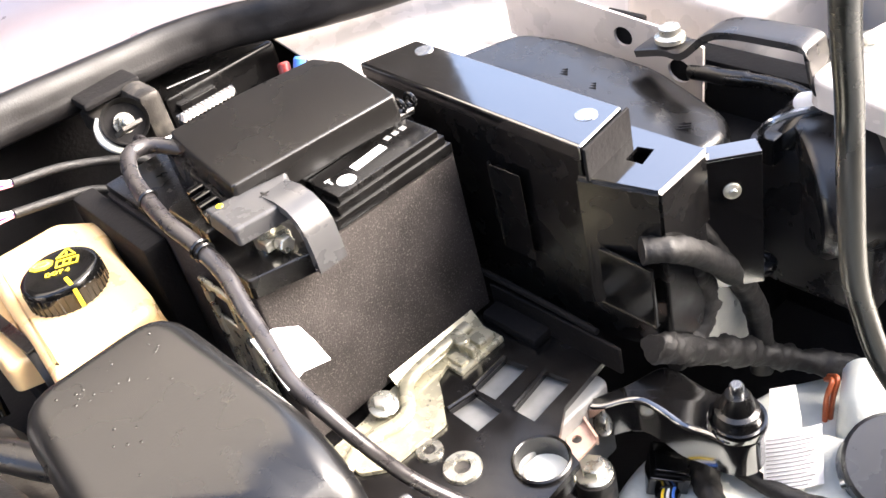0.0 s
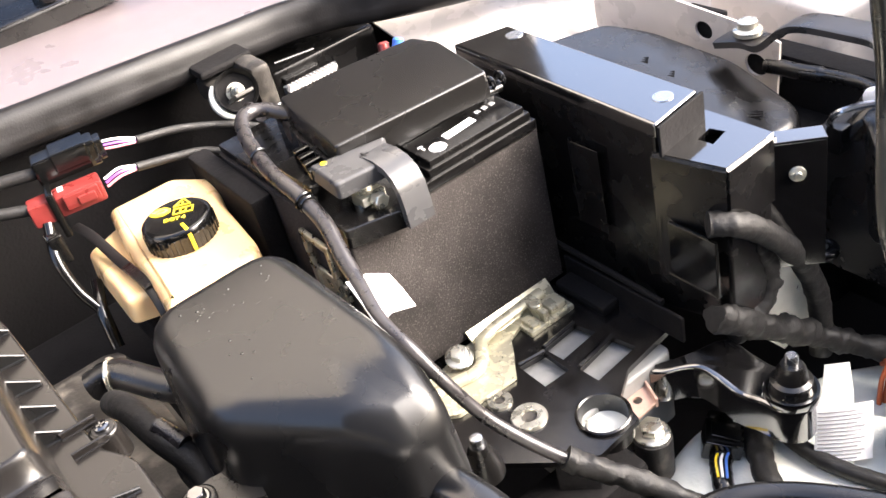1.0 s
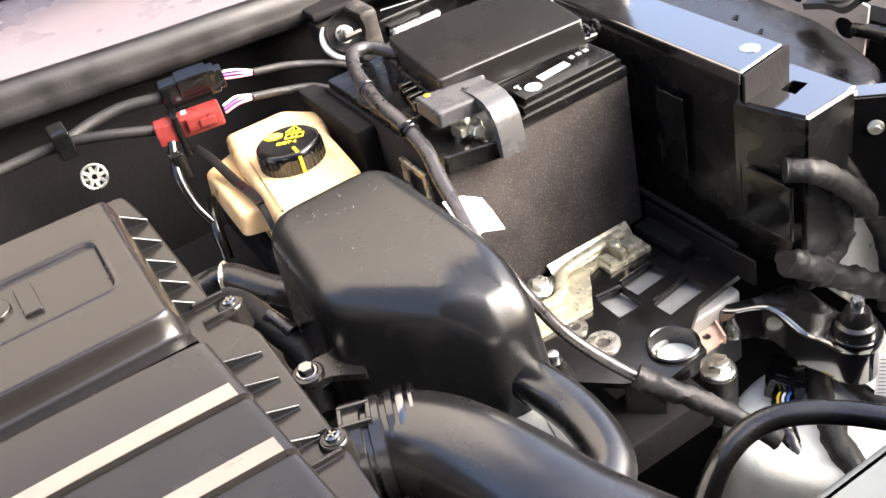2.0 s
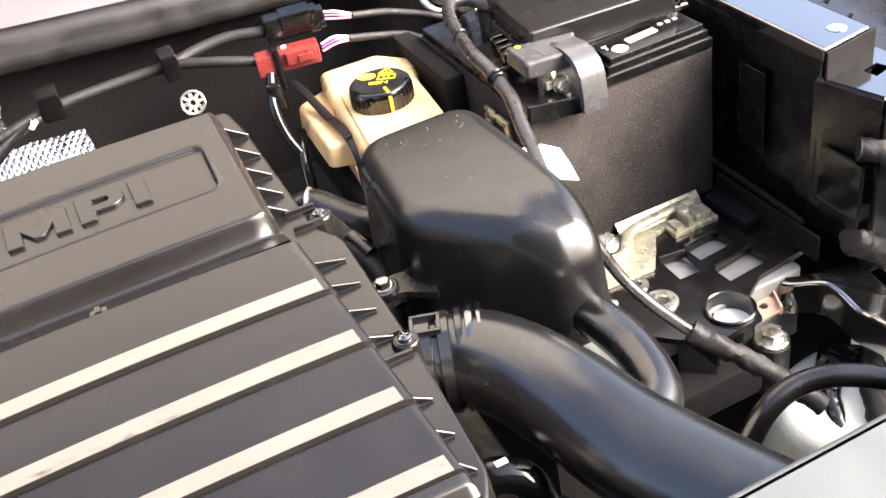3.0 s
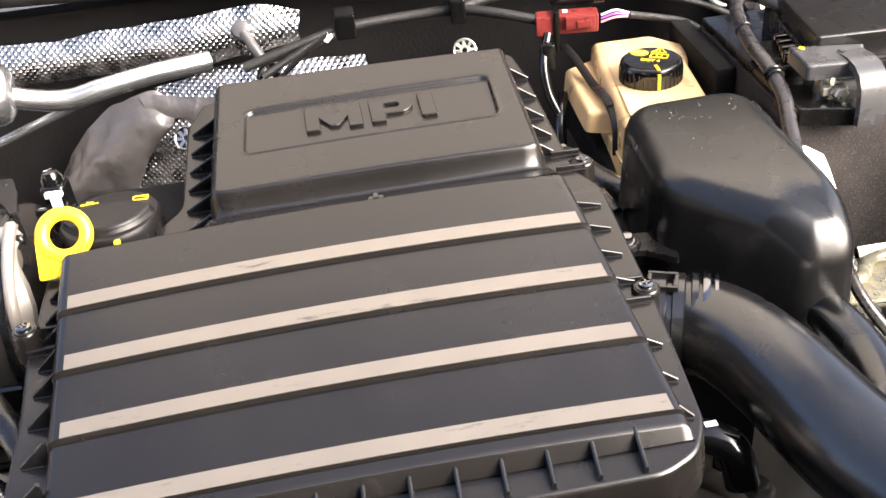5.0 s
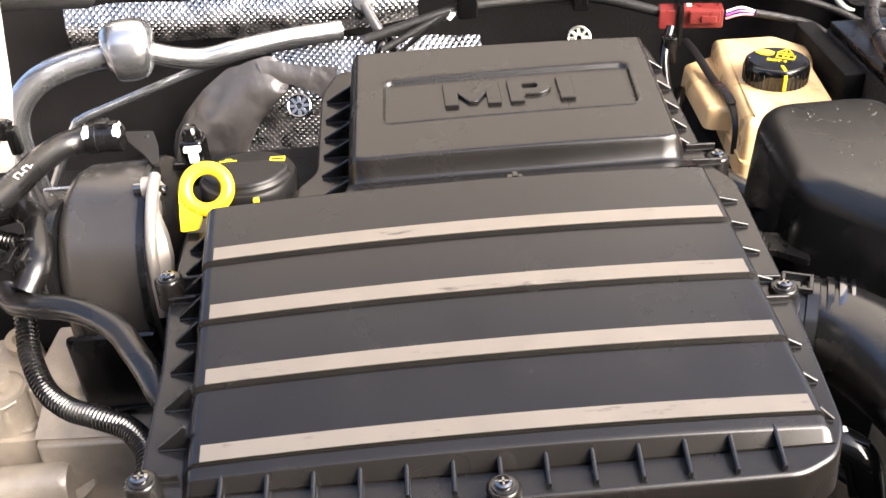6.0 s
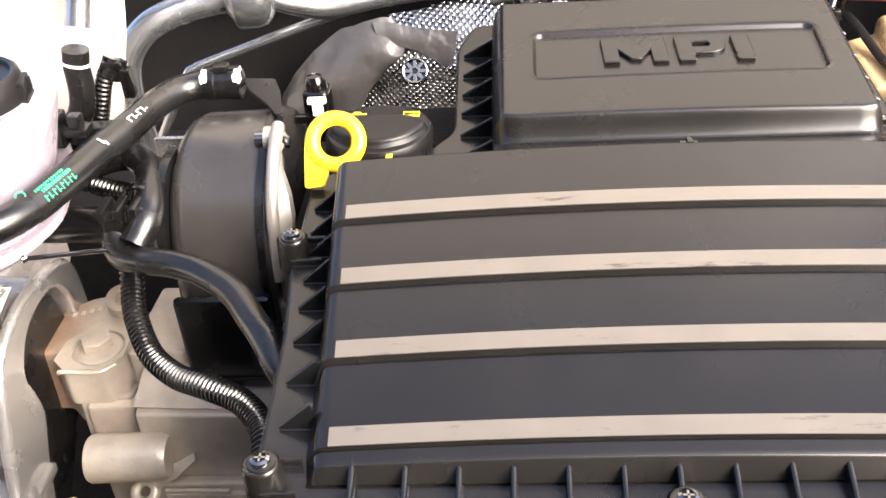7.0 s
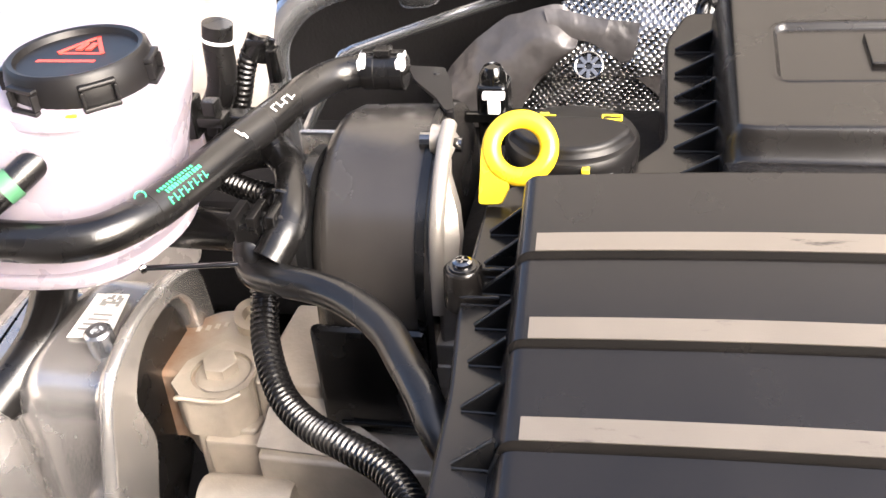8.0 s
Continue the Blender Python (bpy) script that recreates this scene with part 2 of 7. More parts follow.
def bevelled(bm, r, segs=2, limit=30):
    if r > 0:
        edges = [e for e in bm.edges if len(e.link_faces) == 2 and e.calc_face_angle(0) > radians(limit)]
        bmesh.ops.bevel(bm, geom=edges, offset=r, segments=segs, profile=0.5, affect="EDGES", clamp_overlap=True)
    return bm


def box(x0, y0, z0, x1, y1, z1, r=0.002, m=None, segs=2):
    bm = bmesh.new()
    bmesh.ops.create_cube(bm, size=1)
    for v in bm.verts:
        v.co = Vector(((x0 + x1) / 2 + v.co.x * (x1 - x0), (y0 + y1) / 2 + v.co.y * (y1 - y0), (z0 + z1) / 2 + v.co.z * (z1 - z0)))
    bevelled(bm, r, segs)
    if m:
        bm.transform(m)
    return bm


def join(*bms):
    out = bmesh.new()
    for b in bms:
        tmp = bpy.data.meshes.new("tmp")
        b.to_mesh(tmp)
        b.free()
        out.from_mesh(tmp)
        bpy.data.meshes.remove(tmp)
    return out


def rounded(poly, r, n=5):
    """Fillets the corners of a plan polygon. r: one radius or one for each corner."""
    out = []
    k = len(poly)
    for i in range(k):
        rad = r[i] if isinstance(r, (list, tuple)) else r
        p, a, b = Vector(poly[i]), Vector(poly[i - 1]), Vector(poly[(i + 1) % k])
        u, w = (a - p), (b - p)
        d = min(rad, u.length * 0.48, w.length * 0.48)
        if d < 1e-5:
            out.append(p)
            continue
        p0, p1 = p + u.normalized() * d, p + w.normalized() * d
        for j in range(n + 1):
            t = j / n
            out.append(p0 * (1 - t) ** 2 + p * 2 * t * (1 - t) + p1 * t * t)
    return out


def inset(ring, d):
    """Moves a counter-clockwise ring of plan points inwards by d."""
    k = len(ring)
    out = []
    for i in range(k):
        a, p, b = ring[i - 1], ring[i], ring[(i + 1) % k]
        e1, e2 = (p - a), (b - p)
        n1, n2 = Vector((-e1.y, e1.x)), Vector((-e2.y, e2.x))
        n = (n1.normalized() if n1.length > 1e-9 else n2.normalized()) + (n2.normalized() if n2.length > 1e-9 else n1.normalized())
        n = n.normalized() if n.length > 1e-9 else Vector((0, 0))
        out.append(p + n * d)
    return out


def ccw(poly):
    a = sum(poly[i - 1][0] * poly[i][1] - poly[i][0] * poly[i - 1][1] for i in range(len(poly)))
    return list(poly) if a > 0 else list(reversed(poly))


def loft(rings, cap0=True, cap1=True):
    bm = bmesh.new()
    rows = [[bm.verts.new(p) for p in ring] for ring in rings]
    k = len(rows[0])
    for a, b in zip(rows, rows[1:]):
        for i in range(k):
            bm.faces.new((a[i - 1], a[i], b[i], b[i - 1]))
    if cap0:
        bm.faces.new(list(reversed(rows[0])))
    if cap1:
        bm.faces.new(rows[-1])
    return bm


def pillow(poly, z0, z1, plan=0.01, edge=0.005, draft=0.0, shape=None, steps=5, crown=0.0, reach=1.0):
    """A moulded body on a plan polygon: rounded corners, rounded top edge, walls that widen downwards by draft."""
    ring = rounded(ccw(poly), plan)
    rings = []
    for s in range(5):
        t = s / 4
        z = z0 + (z1 - edge - z0) * t
        rings.append([(p.x, p.y, z) for p in inset(ring, -draft * (1 - t))])
    for s in range(1, steps + 1):
        a = s / steps * math.pi / 2
        rings.append([(p.x, p.y, z1 - edge + edge * math.sin(a)) for p in inset(ring, edge * reach * (1 - math.cos(a)))])
    if crown:
        c = sum((Vector((p[0], p[1])) for p in rings[-1]), Vector((0, 0))) / len(ring)
        last = rings[-1]
        for f, h in ((0.75, 0.5), (0.4, 0.85), (0.08, 1.0)):
            rings.append([(c.x + (p[0] - c.x) * f, c.y + (p[1] - c.y) * f, z1 + crown * h) for p in last])
    if shape:
        rings = [[shape(*p) for p in r] for r in rings]
    return loft(rings)


def prism(poly, z0, z1, r=0.001, plan=0.0, shape=None):
    ring = rounded(ccw(poly), plan) if plan else [Vector(p) for p in ccw(poly)]
    rings = [[(p.x, p.y, z0) for p in ring], [(p.x, p.y, z1) for p in ring]]
    if shape:
        rings = [[shape(*p) for p in q] for q in rings]
    return bevelled(loft(rings), r, 2, 50)


def plate(outer, holes, z0, z1):
    """A flat plate with openings that go through it."""
    bm = bmesh.new()
    loops = [[Vector(p) for p in ccw(outer)]] + [[Vector(p) for p in ccw(h)] for h in holes]
    top, bot = [], []
    for loop in loops:
        top.append([bm.verts.new((p.x, p.y, z1)) for p in loop])
        bot.append([bm.verts.new((p.x, p.y, z0)) for p in loop])
    for rows in (top, bot):
        edges = [bm.edges.new((q[i - 1], q[i])) for q in rows for i in range(len(q))]
        bmesh.ops.triangle_fill(bm, use_beauty=True, use_dissolve=False, edges=edges)
    for a, b in zip(top, bot):
        for i in range(len(a)):
            bm.faces.new((a[i - 1], a[i], b[i], b[i - 1]))
    return bm


def slotted(outer, hole, z0, z1, r=0.0008):
    """A four-cornered plate with one four-cornered opening."""
    rings = [[(p[0], p[1], z) for p in loop] for loop, z in ((hole, z0), (outer, z0), (outer, z1), (hole, z1), (hole, z0))]
    bm = bmesh.new()
    vs = [[bm.verts.new(p) for p in ring] for ring in rings[:4]]
    for a, b in zip(vs, vs[1:] + vs[:1]):
        for i in range(4):
            bm.faces.new((a[i - 1], a[i], b[i], b[i - 1]))
    return bevelled(bm, r, 2, 50)


def spline(points, n=8):
    """A smooth line through the points."""
    p = [Vector(q) for q in points]
    if len(p) < 3:
        return [p[0].lerp(p[1], i / n) for i in range(n + 1)]
    p = [p[0] * 2 - p[1]] + p + [p[-1] * 2 - p[-2]]
    out = []
    for i in range(1, len(p) - 2):
        a, b, c, d = p[i - 1:i + 3]
        for j in range(n):
            t = j / n
            out.append(0.5 * (2 * b + (c - a) * t + (2 * a - 5 * b + 4 * c - d) * t * t + (3 * b - a - 3 * c + d) * t ** 3))
    return out + [p[-2]]


def tube(points, r, seg=14, n=8, smooth=True, ends=True, flat=1.0):
    """A round line through the points; r: a radius, or a function of the share of the way."""
    line = spline(points, n) if smooth else [Vector(q) for q in points]
    k = len(line)
    tang = [(line[min(i + 1, k - 1)] - line[max(i - 1, 0)]).normalized() for i in range(k)]
    up = Vector((0, 0, 1)) if abs(tang[0].z) < 0.9 else Vector((0, 1, 0))
    rings = []
    for i in range(k):
        side = tang[i].cross(up).normalized()
        up = side.cross(tang[i]).normalized()
        rad = r(i / (k - 1)) if callable(r) else r
        rings.append([tuple(line[i] + side * math.cos(a) * rad + up * math.sin(a) * rad * flat)
                      for a in (2 * math.pi * j / seg for j in range(seg))])
    return loft(rings, ends, ends)


def corrugated(points, r, pitch=0.0035, seg=14):
    line = spline(points, 12)
    run, acc = [0.0], 0.0
    for a, b in zip(line, line[1:]):
        acc += (b - a).length
        run.append(acc)
    count = int(acc / pitch) * 4
    pts, j = [], 0
    for i in range(count + 1):
        s = acc * i / count
        while j < len(run) - 2 and run[j + 1] < s:
            j += 1
        f = (s - run[j]) / max(1e-9, run[j + 1] - run[j])
        pts.append(line[j].lerp(line[j + 1], f))
    return tube(pts, lambda t: r * (1.0 if int(round(t * count)) % 4 < 2 else 0.85), seg, smooth=False)


def lathe(profile, at, axis=(0, 0, 1), seg=32):
    """Turns a profile of (radius, height) round an axis."""
    q = Vector((0, 0, 1)).rotation_difference(Vector(axis)).to_matrix()
    rings = []
    for r, h in profile:
        rings.append([tuple(Vector(at) + q @ Vector((max(r, 1e-5) * math.cos(a), max(r, 1e-5) * math.sin(a), h)))
                      for a in (2 * math.pi * j / seg for j in range(seg))])
    return loft(rings)


def disc(at, r, h, axis=(0, 0, 1), bev=0.001, seg=28):
    return lathe([(r, 0), (r, h - bev), (r - bev, h)], at, axis, seg)


def ring_bm(at, big, small, axis=(0, 0, 1), seg=36, sub=12):
    q = Vector((0, 0, 1)).rotation_difference(Vector(axis)).to_matrix()
    bm = bmesh.new()
    rows = []
    for i in range(seg):
        a = 2 * math.pi * i / seg
        rows.append([bm.verts.new(Vector(at) + q @ Vector(((big + small * math.cos(b)) * math.cos(a), (big + small * math.cos(b)) * math.sin(a), small * math.sin(b))))
                     for b in (2 * math.pi * j / sub for j in range(sub))])
    for i in range(seg):
        for j in range(sub):
            bm.faces.new((rows[i - 1][j - 1], rows[i][j - 1], rows[i][j], rows[i - 1][j]))
    return bm


def wrapped(points, r, seg=16, lump=0.12):
    """A hand-taped bundle: uneven girth and slanting tape edges."""
    line = spline(points, 14)
    bm = tube(line, r, seg, smooth=False)
    for v in bm.verts:
        i = min(range(0, len(line), 2), key=lambda k: (line[k] - v.co).length_squared)
        d = v.co - line[i]
        f = 1 + lump * noise.noise(v.co * 70) + lump * 0.7 * noise.noise(v.co * 190)
        f += 0.06 * ((i * 0.22 + math.atan2(d.y, d.x) / 6.2832) % 1.0)
        v.co = line[i] + d * f
    return bm


def hexhead(at, r, h, axis=(0, 0, 1)):
    bm = lathe([(r, 0), (r, h * 0.85), (r * 0.85, h)], at, axis, 6)
    return bm


def grid(rows, closed=False):
    """A sheet from rows of points."""
    bm = bmesh.new()
    vs = [[bm.verts.new(p) for p in row] for row in rows]
    for a, b in zip(vs, vs[1:]):
        for i in range(1, len(a)):
            bm.faces.new((a[i - 1], a[i], b[i], b[i - 1]))
    return bm


def sheet(rows, thick):
    """A sheet with thickness, both skins joined at the rim."""
    bm = grid(rows)
    bmesh.ops.recalc_face_normals(bm, faces=bm.faces)
    bmesh.ops.solidify(bm, geom=bm.faces[:], thickness=thick)
    return bm


def flange_bolt(name, at, r, label, axis=(0, 0, 1), mat=None, washer=1.5):
    t = thing(name, at, label, "bolt", "engine bay bolts")
    a = Vector(axis).normalized()
    part("flange", lathe([(r * washer, 0), (r * washer, r * 0.15), (r * 1.15, r * 0.4)], at, axis, 24), mat or ZINC, t)
    part("head", hexhead(tuple(Vector(at) + a * r * 0.35), r, r * 0.8, axis), mat or ZINC, t)
    return t


# ---- setting ----
solo("ground", pillow([(-40, -40), (40, -40), (40, 40), (-40, 40)], -0.2, 0.0, 1, 0.01), ASPHALT, "grey asphalt ground under the car", "ground", kind="structure")
solo("undertray", box(-0.6, -0.3, 0.26, 1.25, 0.85, 0.28, 0.004), MAT, "black tray below the engine", "undertray", kind="structure")
solo("bulkhead", box(-0.62, 0.815, 0.28, 1.3, 0.85, 0.80, 0.004), MAT, "black insulated bulkhead behind the engine", "bulkhead", kind="structure")
solo("inner_wing_right", box(-0.56, -0.3, 0.28, -0.53, 0.83, 0.86, 0.004), WINGP, "white painted inner wing beside the coolant tank", "inner wing", kind="structure")
solo("wing_side_wall", box(1.24, -0.3, 0.28, 1.27, 0.9, 0.90, 0.004), WINGP, "white painted outer wing wall", "inner wing", kind="structure")
# Unseen wall added to block front sky, so front faces reflect dark.
solo("sky_blocker", box(-4.0, -2.85, 0.0, 1.5, -2.6, 4.0, 0.01), material("blocker_grey", (0.22, 0.2, 0.19), 0.9, grain=0.002, grain_size=0.01, mottle=0.2, mottle_size=0.3), "unseen grey wall added in front of the car to block the sky", "wall", kind="structure")
solo("front_wall", box(-0.6, -0.34, 0.26, 1.25, -0.31, 0.74, 0.004), MAT, "black wall behind the radiator", "radiator wall", kind="structure")

# scuttle and windscreen foot above the bulkhead
SEALTOP = [(-0.55, 0.80, 0.885), (-0.2, 0.77, 0.875), (0.0, 0.762, 0.865), (0.2, 0.76, 0.846), (0.45, 0.76, 0.825), (0.57, 0.76, 0.817), (0.70, 0.765, 0.806), (0.76, 0.763, 0.803), (0.815, 0.745, 0.800), (0.86, 0.71, 0.799), (0.905, 0.678, 0.799), (0.96, 0.647, 0.799), (1.05, 0.61, 0.80), (1.24, 0.57, 0.80)]


def scuttle():
    line = spline(SEALTOP, 4)
    rows = []
    for d, h in ((0.0, -0.004), (0.05, 0.002), (0.15, 0.006), (0.30, 0.012), (0.44, 0.02)):
        rows.append([(p.x, p.y + d * max(0.06, min(1.0, (0.93 - p.x) / 0.12)), p.z + h) for p in line])
    return sheet(rows, 0.004)


solo("scuttle_panel", scuttle(), COWL, "scuttle panel below the windscreen, sky glare put into its pale pinkish colour", "scuttle panel", kind="structure")


def seal():
    """Hollow bulb seal: a lower lip, a groove and a round bulb."""
    line = spline(SEALTOP, 6)
    prof = [(0.006, -0.004), (0.002, 0.002), (-0.004, 0.0035), (-0.010, 0.001), (-0.0145, -0.005), (-0.017, -0.012), (-0.0175, -0.018), (-0.019, -0.023), (-0.0205, -0.030), (-0.019, -0.037), (-0.014, -0.041), (0.002, -0.042)]
    rings = [[(p.x, p.y + a, p.z + b) for a, b in prof] for p in line]
    return loft(rings)


solo("bonnet_seal", seal(), SEAL, "grey weathered rubber seal along the scuttle edge", "seal", kind="structure")


def windscreen():
    rows = []
    for k in range(5):
        y, z = 1.02 + 0.25 * k, 0.845 + 0.16 * k
        rows.append([(-0.6 + 0.19 * i, y + 0.015 * (i - 5) ** 2 * 0.3, z) for i in range(11)])
    return sheet(rows, 0.005)


solo("windscreen", windscreen(), GLOSSY, "dark glass foot of the windscreen", "windscreen", kind="structure")
wiper = thing("windscreen_wiper", (0.55, 1.0, 0.86), "black wiper arm with round spindle cap on the scuttle", "wiper")
part("arm", tube([(0.56, 0.985, 0.875), (0.45, 1.0, 0.885), (0.2, 1.05, 0.90), (-0.2, 1.1, 0.93)], 0.009, flat=0.6), GLOSSY, wiper)
part("spindle_cap", lathe([(0.018, 0), (0.018, 0.012), (0.012, 0.018)], (0.58, 0.96, 0.85)), PLASTIC, wiper)
part("spindle_base", pillow([(0.45, 0.93), (0.66, 0.94), (0.66, 1.0), (0.45, 1.02)], 0.825, 0.85, 0.02, 0.006), PLASTIC, wiper)

# raised bonnet above the bay
def lerp(a, b, u):
    return a + (b - a) * u


solo("bonnet", sheet([[(lerp(-0.45 + 0.1 * k / 6, 1.22 - 0.55 * k / 6, u), 0.90 - 0.26 * k / 6 - 0.03 * math.sin(k / 6 * math.pi), 0.93 + 0.95 * k / 6) for u in (0, 0.25, 0.5, 0.75, 1)] for k in range(7)], 0.03), WHITEP, "white painted raised bonnet above the bay", "bonnet", kind="structure")

# Unseen strip added so that the bonnet's lower end reflects dark.
solo("bonnet_dark_strip", sheet([[(x, 0.850 - 0.26 * k / 6 - 0.03 * math.sin(k / 6 * math.pi), 0.935 + 0.95 * k / 6) for x in (-0.42, 0.3, 1.15)] for k in (0, 0.6, 1.1)], 0.006), MAT, "unseen black strip added along the bonnet's hinge end to darken reflections", "insulation", kind="structure")

# pale panel across the front of the bay
solo("front_panel", pillow([(-0.55, -0.30), (1.0, -0.30), (1.0, -0.062), (0.40, -0.062), (-0.55, -0.066)], 0.74, 0.782, 0.004, 0.006), FRONT, "pale grey plastic front panel across the bay", "front panel", kind="structure")


# ---- engine cover ----
def zf(y):
    return 0.780 + 0.14 * y


def on_flange(x, y, z):
    return (x, y, z + zf(y))


cover = thing("engine_cover", (0.18, 0.15, 0.75), "dark grey moulded engine cover with four silver stripes", "engine cover")
FLANGE = [(-0.007, -0.016), (0.18, -0.017), (0.345, -0.015), (0.366, -0.005), (0.376, 0.014), (0.379, 0.108), (0.377, 0.224), (0.364, 0.245),
          (0.357, 0.381), (0.352, 0.415), (0.09, 0.405), (0.078, 0.372), (0.079, 0.27), (0.062, 0.250), (0.014, 0.238), (-0.009, 0.222), (-0.011, 0.14), (-0.007, 0.093)]
part("flange", pillow(FLANGE, -0.028, 0.0, 0.008, 0.003, 0.002, on_flange), COVER, cover)

ARCH = 0.0045
STEPS = [0.188, 0.143, 0.1015, 0.0595, 0.015]


def shell_z(y):
    """Top of the stepped shell: five shingled panels."""
    base = 0.8335 + 0.32 * (y - 0.147)
    hi = [s for s in STEPS if s >= y - 1e-6]
    low = [s for s in STEPS if s < y - 1e-6]
    a = hi[-1] if hi else STEPS[0]
    b = low[0] if low else 0.002
    f = 1 - (y - b) / max(1e-6, a - b)
    return base + 0.0028 * f - 0.0014


def skew(x, y, z):
    """The stripes run slightly askew to the front edge, less so towards the front."""
    f = max(0.0, min(1.0, (y - 0.012) / 0.06))
    return (x, y + (x - 0.19) * (0.009 + 0.008 * f) - 0.0022 * (1 - f), z)


def xl(y):
    return 0.0285 - 0.03 * (y - 0.02)


def xr(y):
    return 0.3580 - 0.125 * (y - 0.025)


def arch(x, y):
    u = (x - xl(y)) / (xr(y) - xl(y)) * 2 - 1
    return ARCH * (1 - u * u)


def shell():
    ys = [0.1885, 0.187]
    for a, b in zip(STEPS, STEPS[1:]):
        ys += [a - 0.0005] + [a - 0.0006 - (a - b) * f for f in (0.02, 0.25, 0.5, 0.75)] + [b + 0.0006, b]
    ys += [0.0143, 0.0100, 0.0080]
    rows = []

    def row(y, z0, drop=None):
        pts = []
        l, r = xl(y), xr(y)
        bottom = zf(y) - 0.003
        pts.append((l - 0.013, y, bottom))
        for i in range(6):
            a = math.radians(75 - 14 * i)
            pts.append((l - 0.0075 * math.sin(a) - 0.0005, y, max(bottom, z0 - 0.0075 * (1 - math.cos(a)))))
        for i in range(25):
            x = l + (r - 0.001 - l) * i / 24
            pts.append((x, y, z0 + arch(x, y)))
        for i in range(6):
            a = math.radians(12 + 14 * i)
            pts.append((r - 0.001 + 0.0068 * math.sin(a), y, max(bottom, z0 - 0.0068 * (1 - math.cos(a)))))
        pts.append((r + 0.0066, y, bottom))
        return pts

    back = shell_z(0.188)
    rows.append([(x, 0.194, min(z, zf(0.194) + 0.020)) for x, y, z in row(0.194, back)])
    rows.append([(x, 0.192, z - 0.004) for x, y, z in row(0.19, back)])
    for y in ys:
        groove = 0.0016 if any(abs(y - s + 0.0005) < 1e-6 for s in STEPS[1:]) else 0.0
        rows.append(row(y, shell_z(y) - groove if y > 0.0147 else 0.7910 - (0.015 - y) * 0.35))
    front = row(0.0072, 0.7875)
    rows.append(front)
    rows.append([(x, 0.003, min(z, zf(0.003) + 0.001)) for x, y, z in front])
    return grid([[skew(*p) for p in row] for row in rows])


part("shell", shell(), COVER, cover, angle=30)
for a, b in ((0.1530, 0.1435), (0.1120, 0.1020), (0.0695, 0.0600), (0.0250, 0.0155)):
    rows = []
    for i in range(31):
        f = i / 30
        col = []
        for y in (a, (a + b) / 2, b):
            x = xl(y) + 0.0005 + (xr(y) - xl(y) - 0.0015) * f
            col.append(skew(x, y, shell_z(y) + arch(x, y) + 0.0007))
        rows.append(col)
    part("stripe", sheet(rows, 0.0006), STRIP, cover, "silver stripe with dark streaks")


def block():
    """Raised rear block with a sunken name panel."""
    nx, ny = 280, 300
    x0, x1, y0 = 0.1035, 0.3415, 0.1945
    rows = []
    for j in range(ny + 1):
        row = []
        for i in range(nx + 1):
            x = x0 + (x1 - x0) * i / nx
            y1 = 0.369 - 0.022 * (x - 0.222)
            y = y0 + (y1 - y0) * j / ny
            top = 0.849 + 0.145 * (y - 0.228) + 0.0015 * (1 - ((x - 0.222) / 0.12) ** 2)
            d = min((x - x0) / 0.9, (x1 - x) / 0.9, (y1 - y) / 0.9)
            e = max(0.0, min(1.0, d / (0.012 if y > 0.2185 else 0.003)))
            h = math.sqrt(max(0, 1 - (1 - e) ** 2))
            c = max(0.0, 1 - min(x - x0, x1 - x) / 0.020)
            fy = (y - 0.2185 - 0.012 * (1 - math.sqrt(max(0.0, 1 - c * c)))) / 0.0085
            fy = max(0.0, fy) ** 1.7
            fy = fy if fy < 0.8 else 0.8 + 0.2 * (1 - math.exp(-(fy - 0.8) / 0.2))
            px, py = abs(x - 0.2240 - 0.02 * (y - 0.29)) - 0.0910, abs(y - 0.2935 - 0.010 * (x - 0.223)) - 0.0252
            qx, qy = max(px + 0.006, 0), max(py + 0.006, 0)
            sd = math.hypot(qx, qy) + min(max(px, py) + 0.006, 0) - 0.006
            rec = max(0.0, min(1.0, 0.5 - sd / 0.0026))
            rec = rec * rec * (3 - 2 * rec)
            rim = math.exp(-((sd - 0.0022) / 0.0011) ** 2) * 0.0006
            bot = zf(y) - 0.002
            ledge = 0.8435 - 0.37 * (min(y, 0.226) - 0.195)
            z = (ledge + (top - ledge) * fy)
            z = bot + (z - bot) * h - 0.0026 * rec * h + rim
            row.append((x, y, z))
        rows.append(row)
    return grid(rows)


part("name_block", block(), COVER, cover, angle=50)


def letter(outline, at, s):
    ux, uy = Vector((1, -0.004, -0.004)).normalized(), Vector((-0.03, 0.98, 0.15)).normalized()
    up = ux.cross(uy).normalized()
    bm = bmesh.new()
    loops = [[at + ux * (p[0] * s) + uy * (p[1] * s) for p in loop] for loop in outline]
    tops, bots = [], []
    for loop in loops:
        tops.append([bm.verts.new(p + up * 0.0021) for p in loop])
        bots.append([bm.verts.new(p - up * 0.002) for p in loop])
    edges = [bm.edges.new((q[i - 1], q[i])) for q in tops for i in range(len(q))]
    bmesh.ops.triangle_fill(bm, use_beauty=True, edges=edges)
    for a, b in zip(tops, bots):
        for i in range(len(a)):
            bm.faces.new((a[i - 1], a[i], b[i], b[i - 1]))
    bmesh.ops.recalc_face_normals(bm, faces=bm.faces)
    return bevelled(bm, 0.0010, 3, 60)


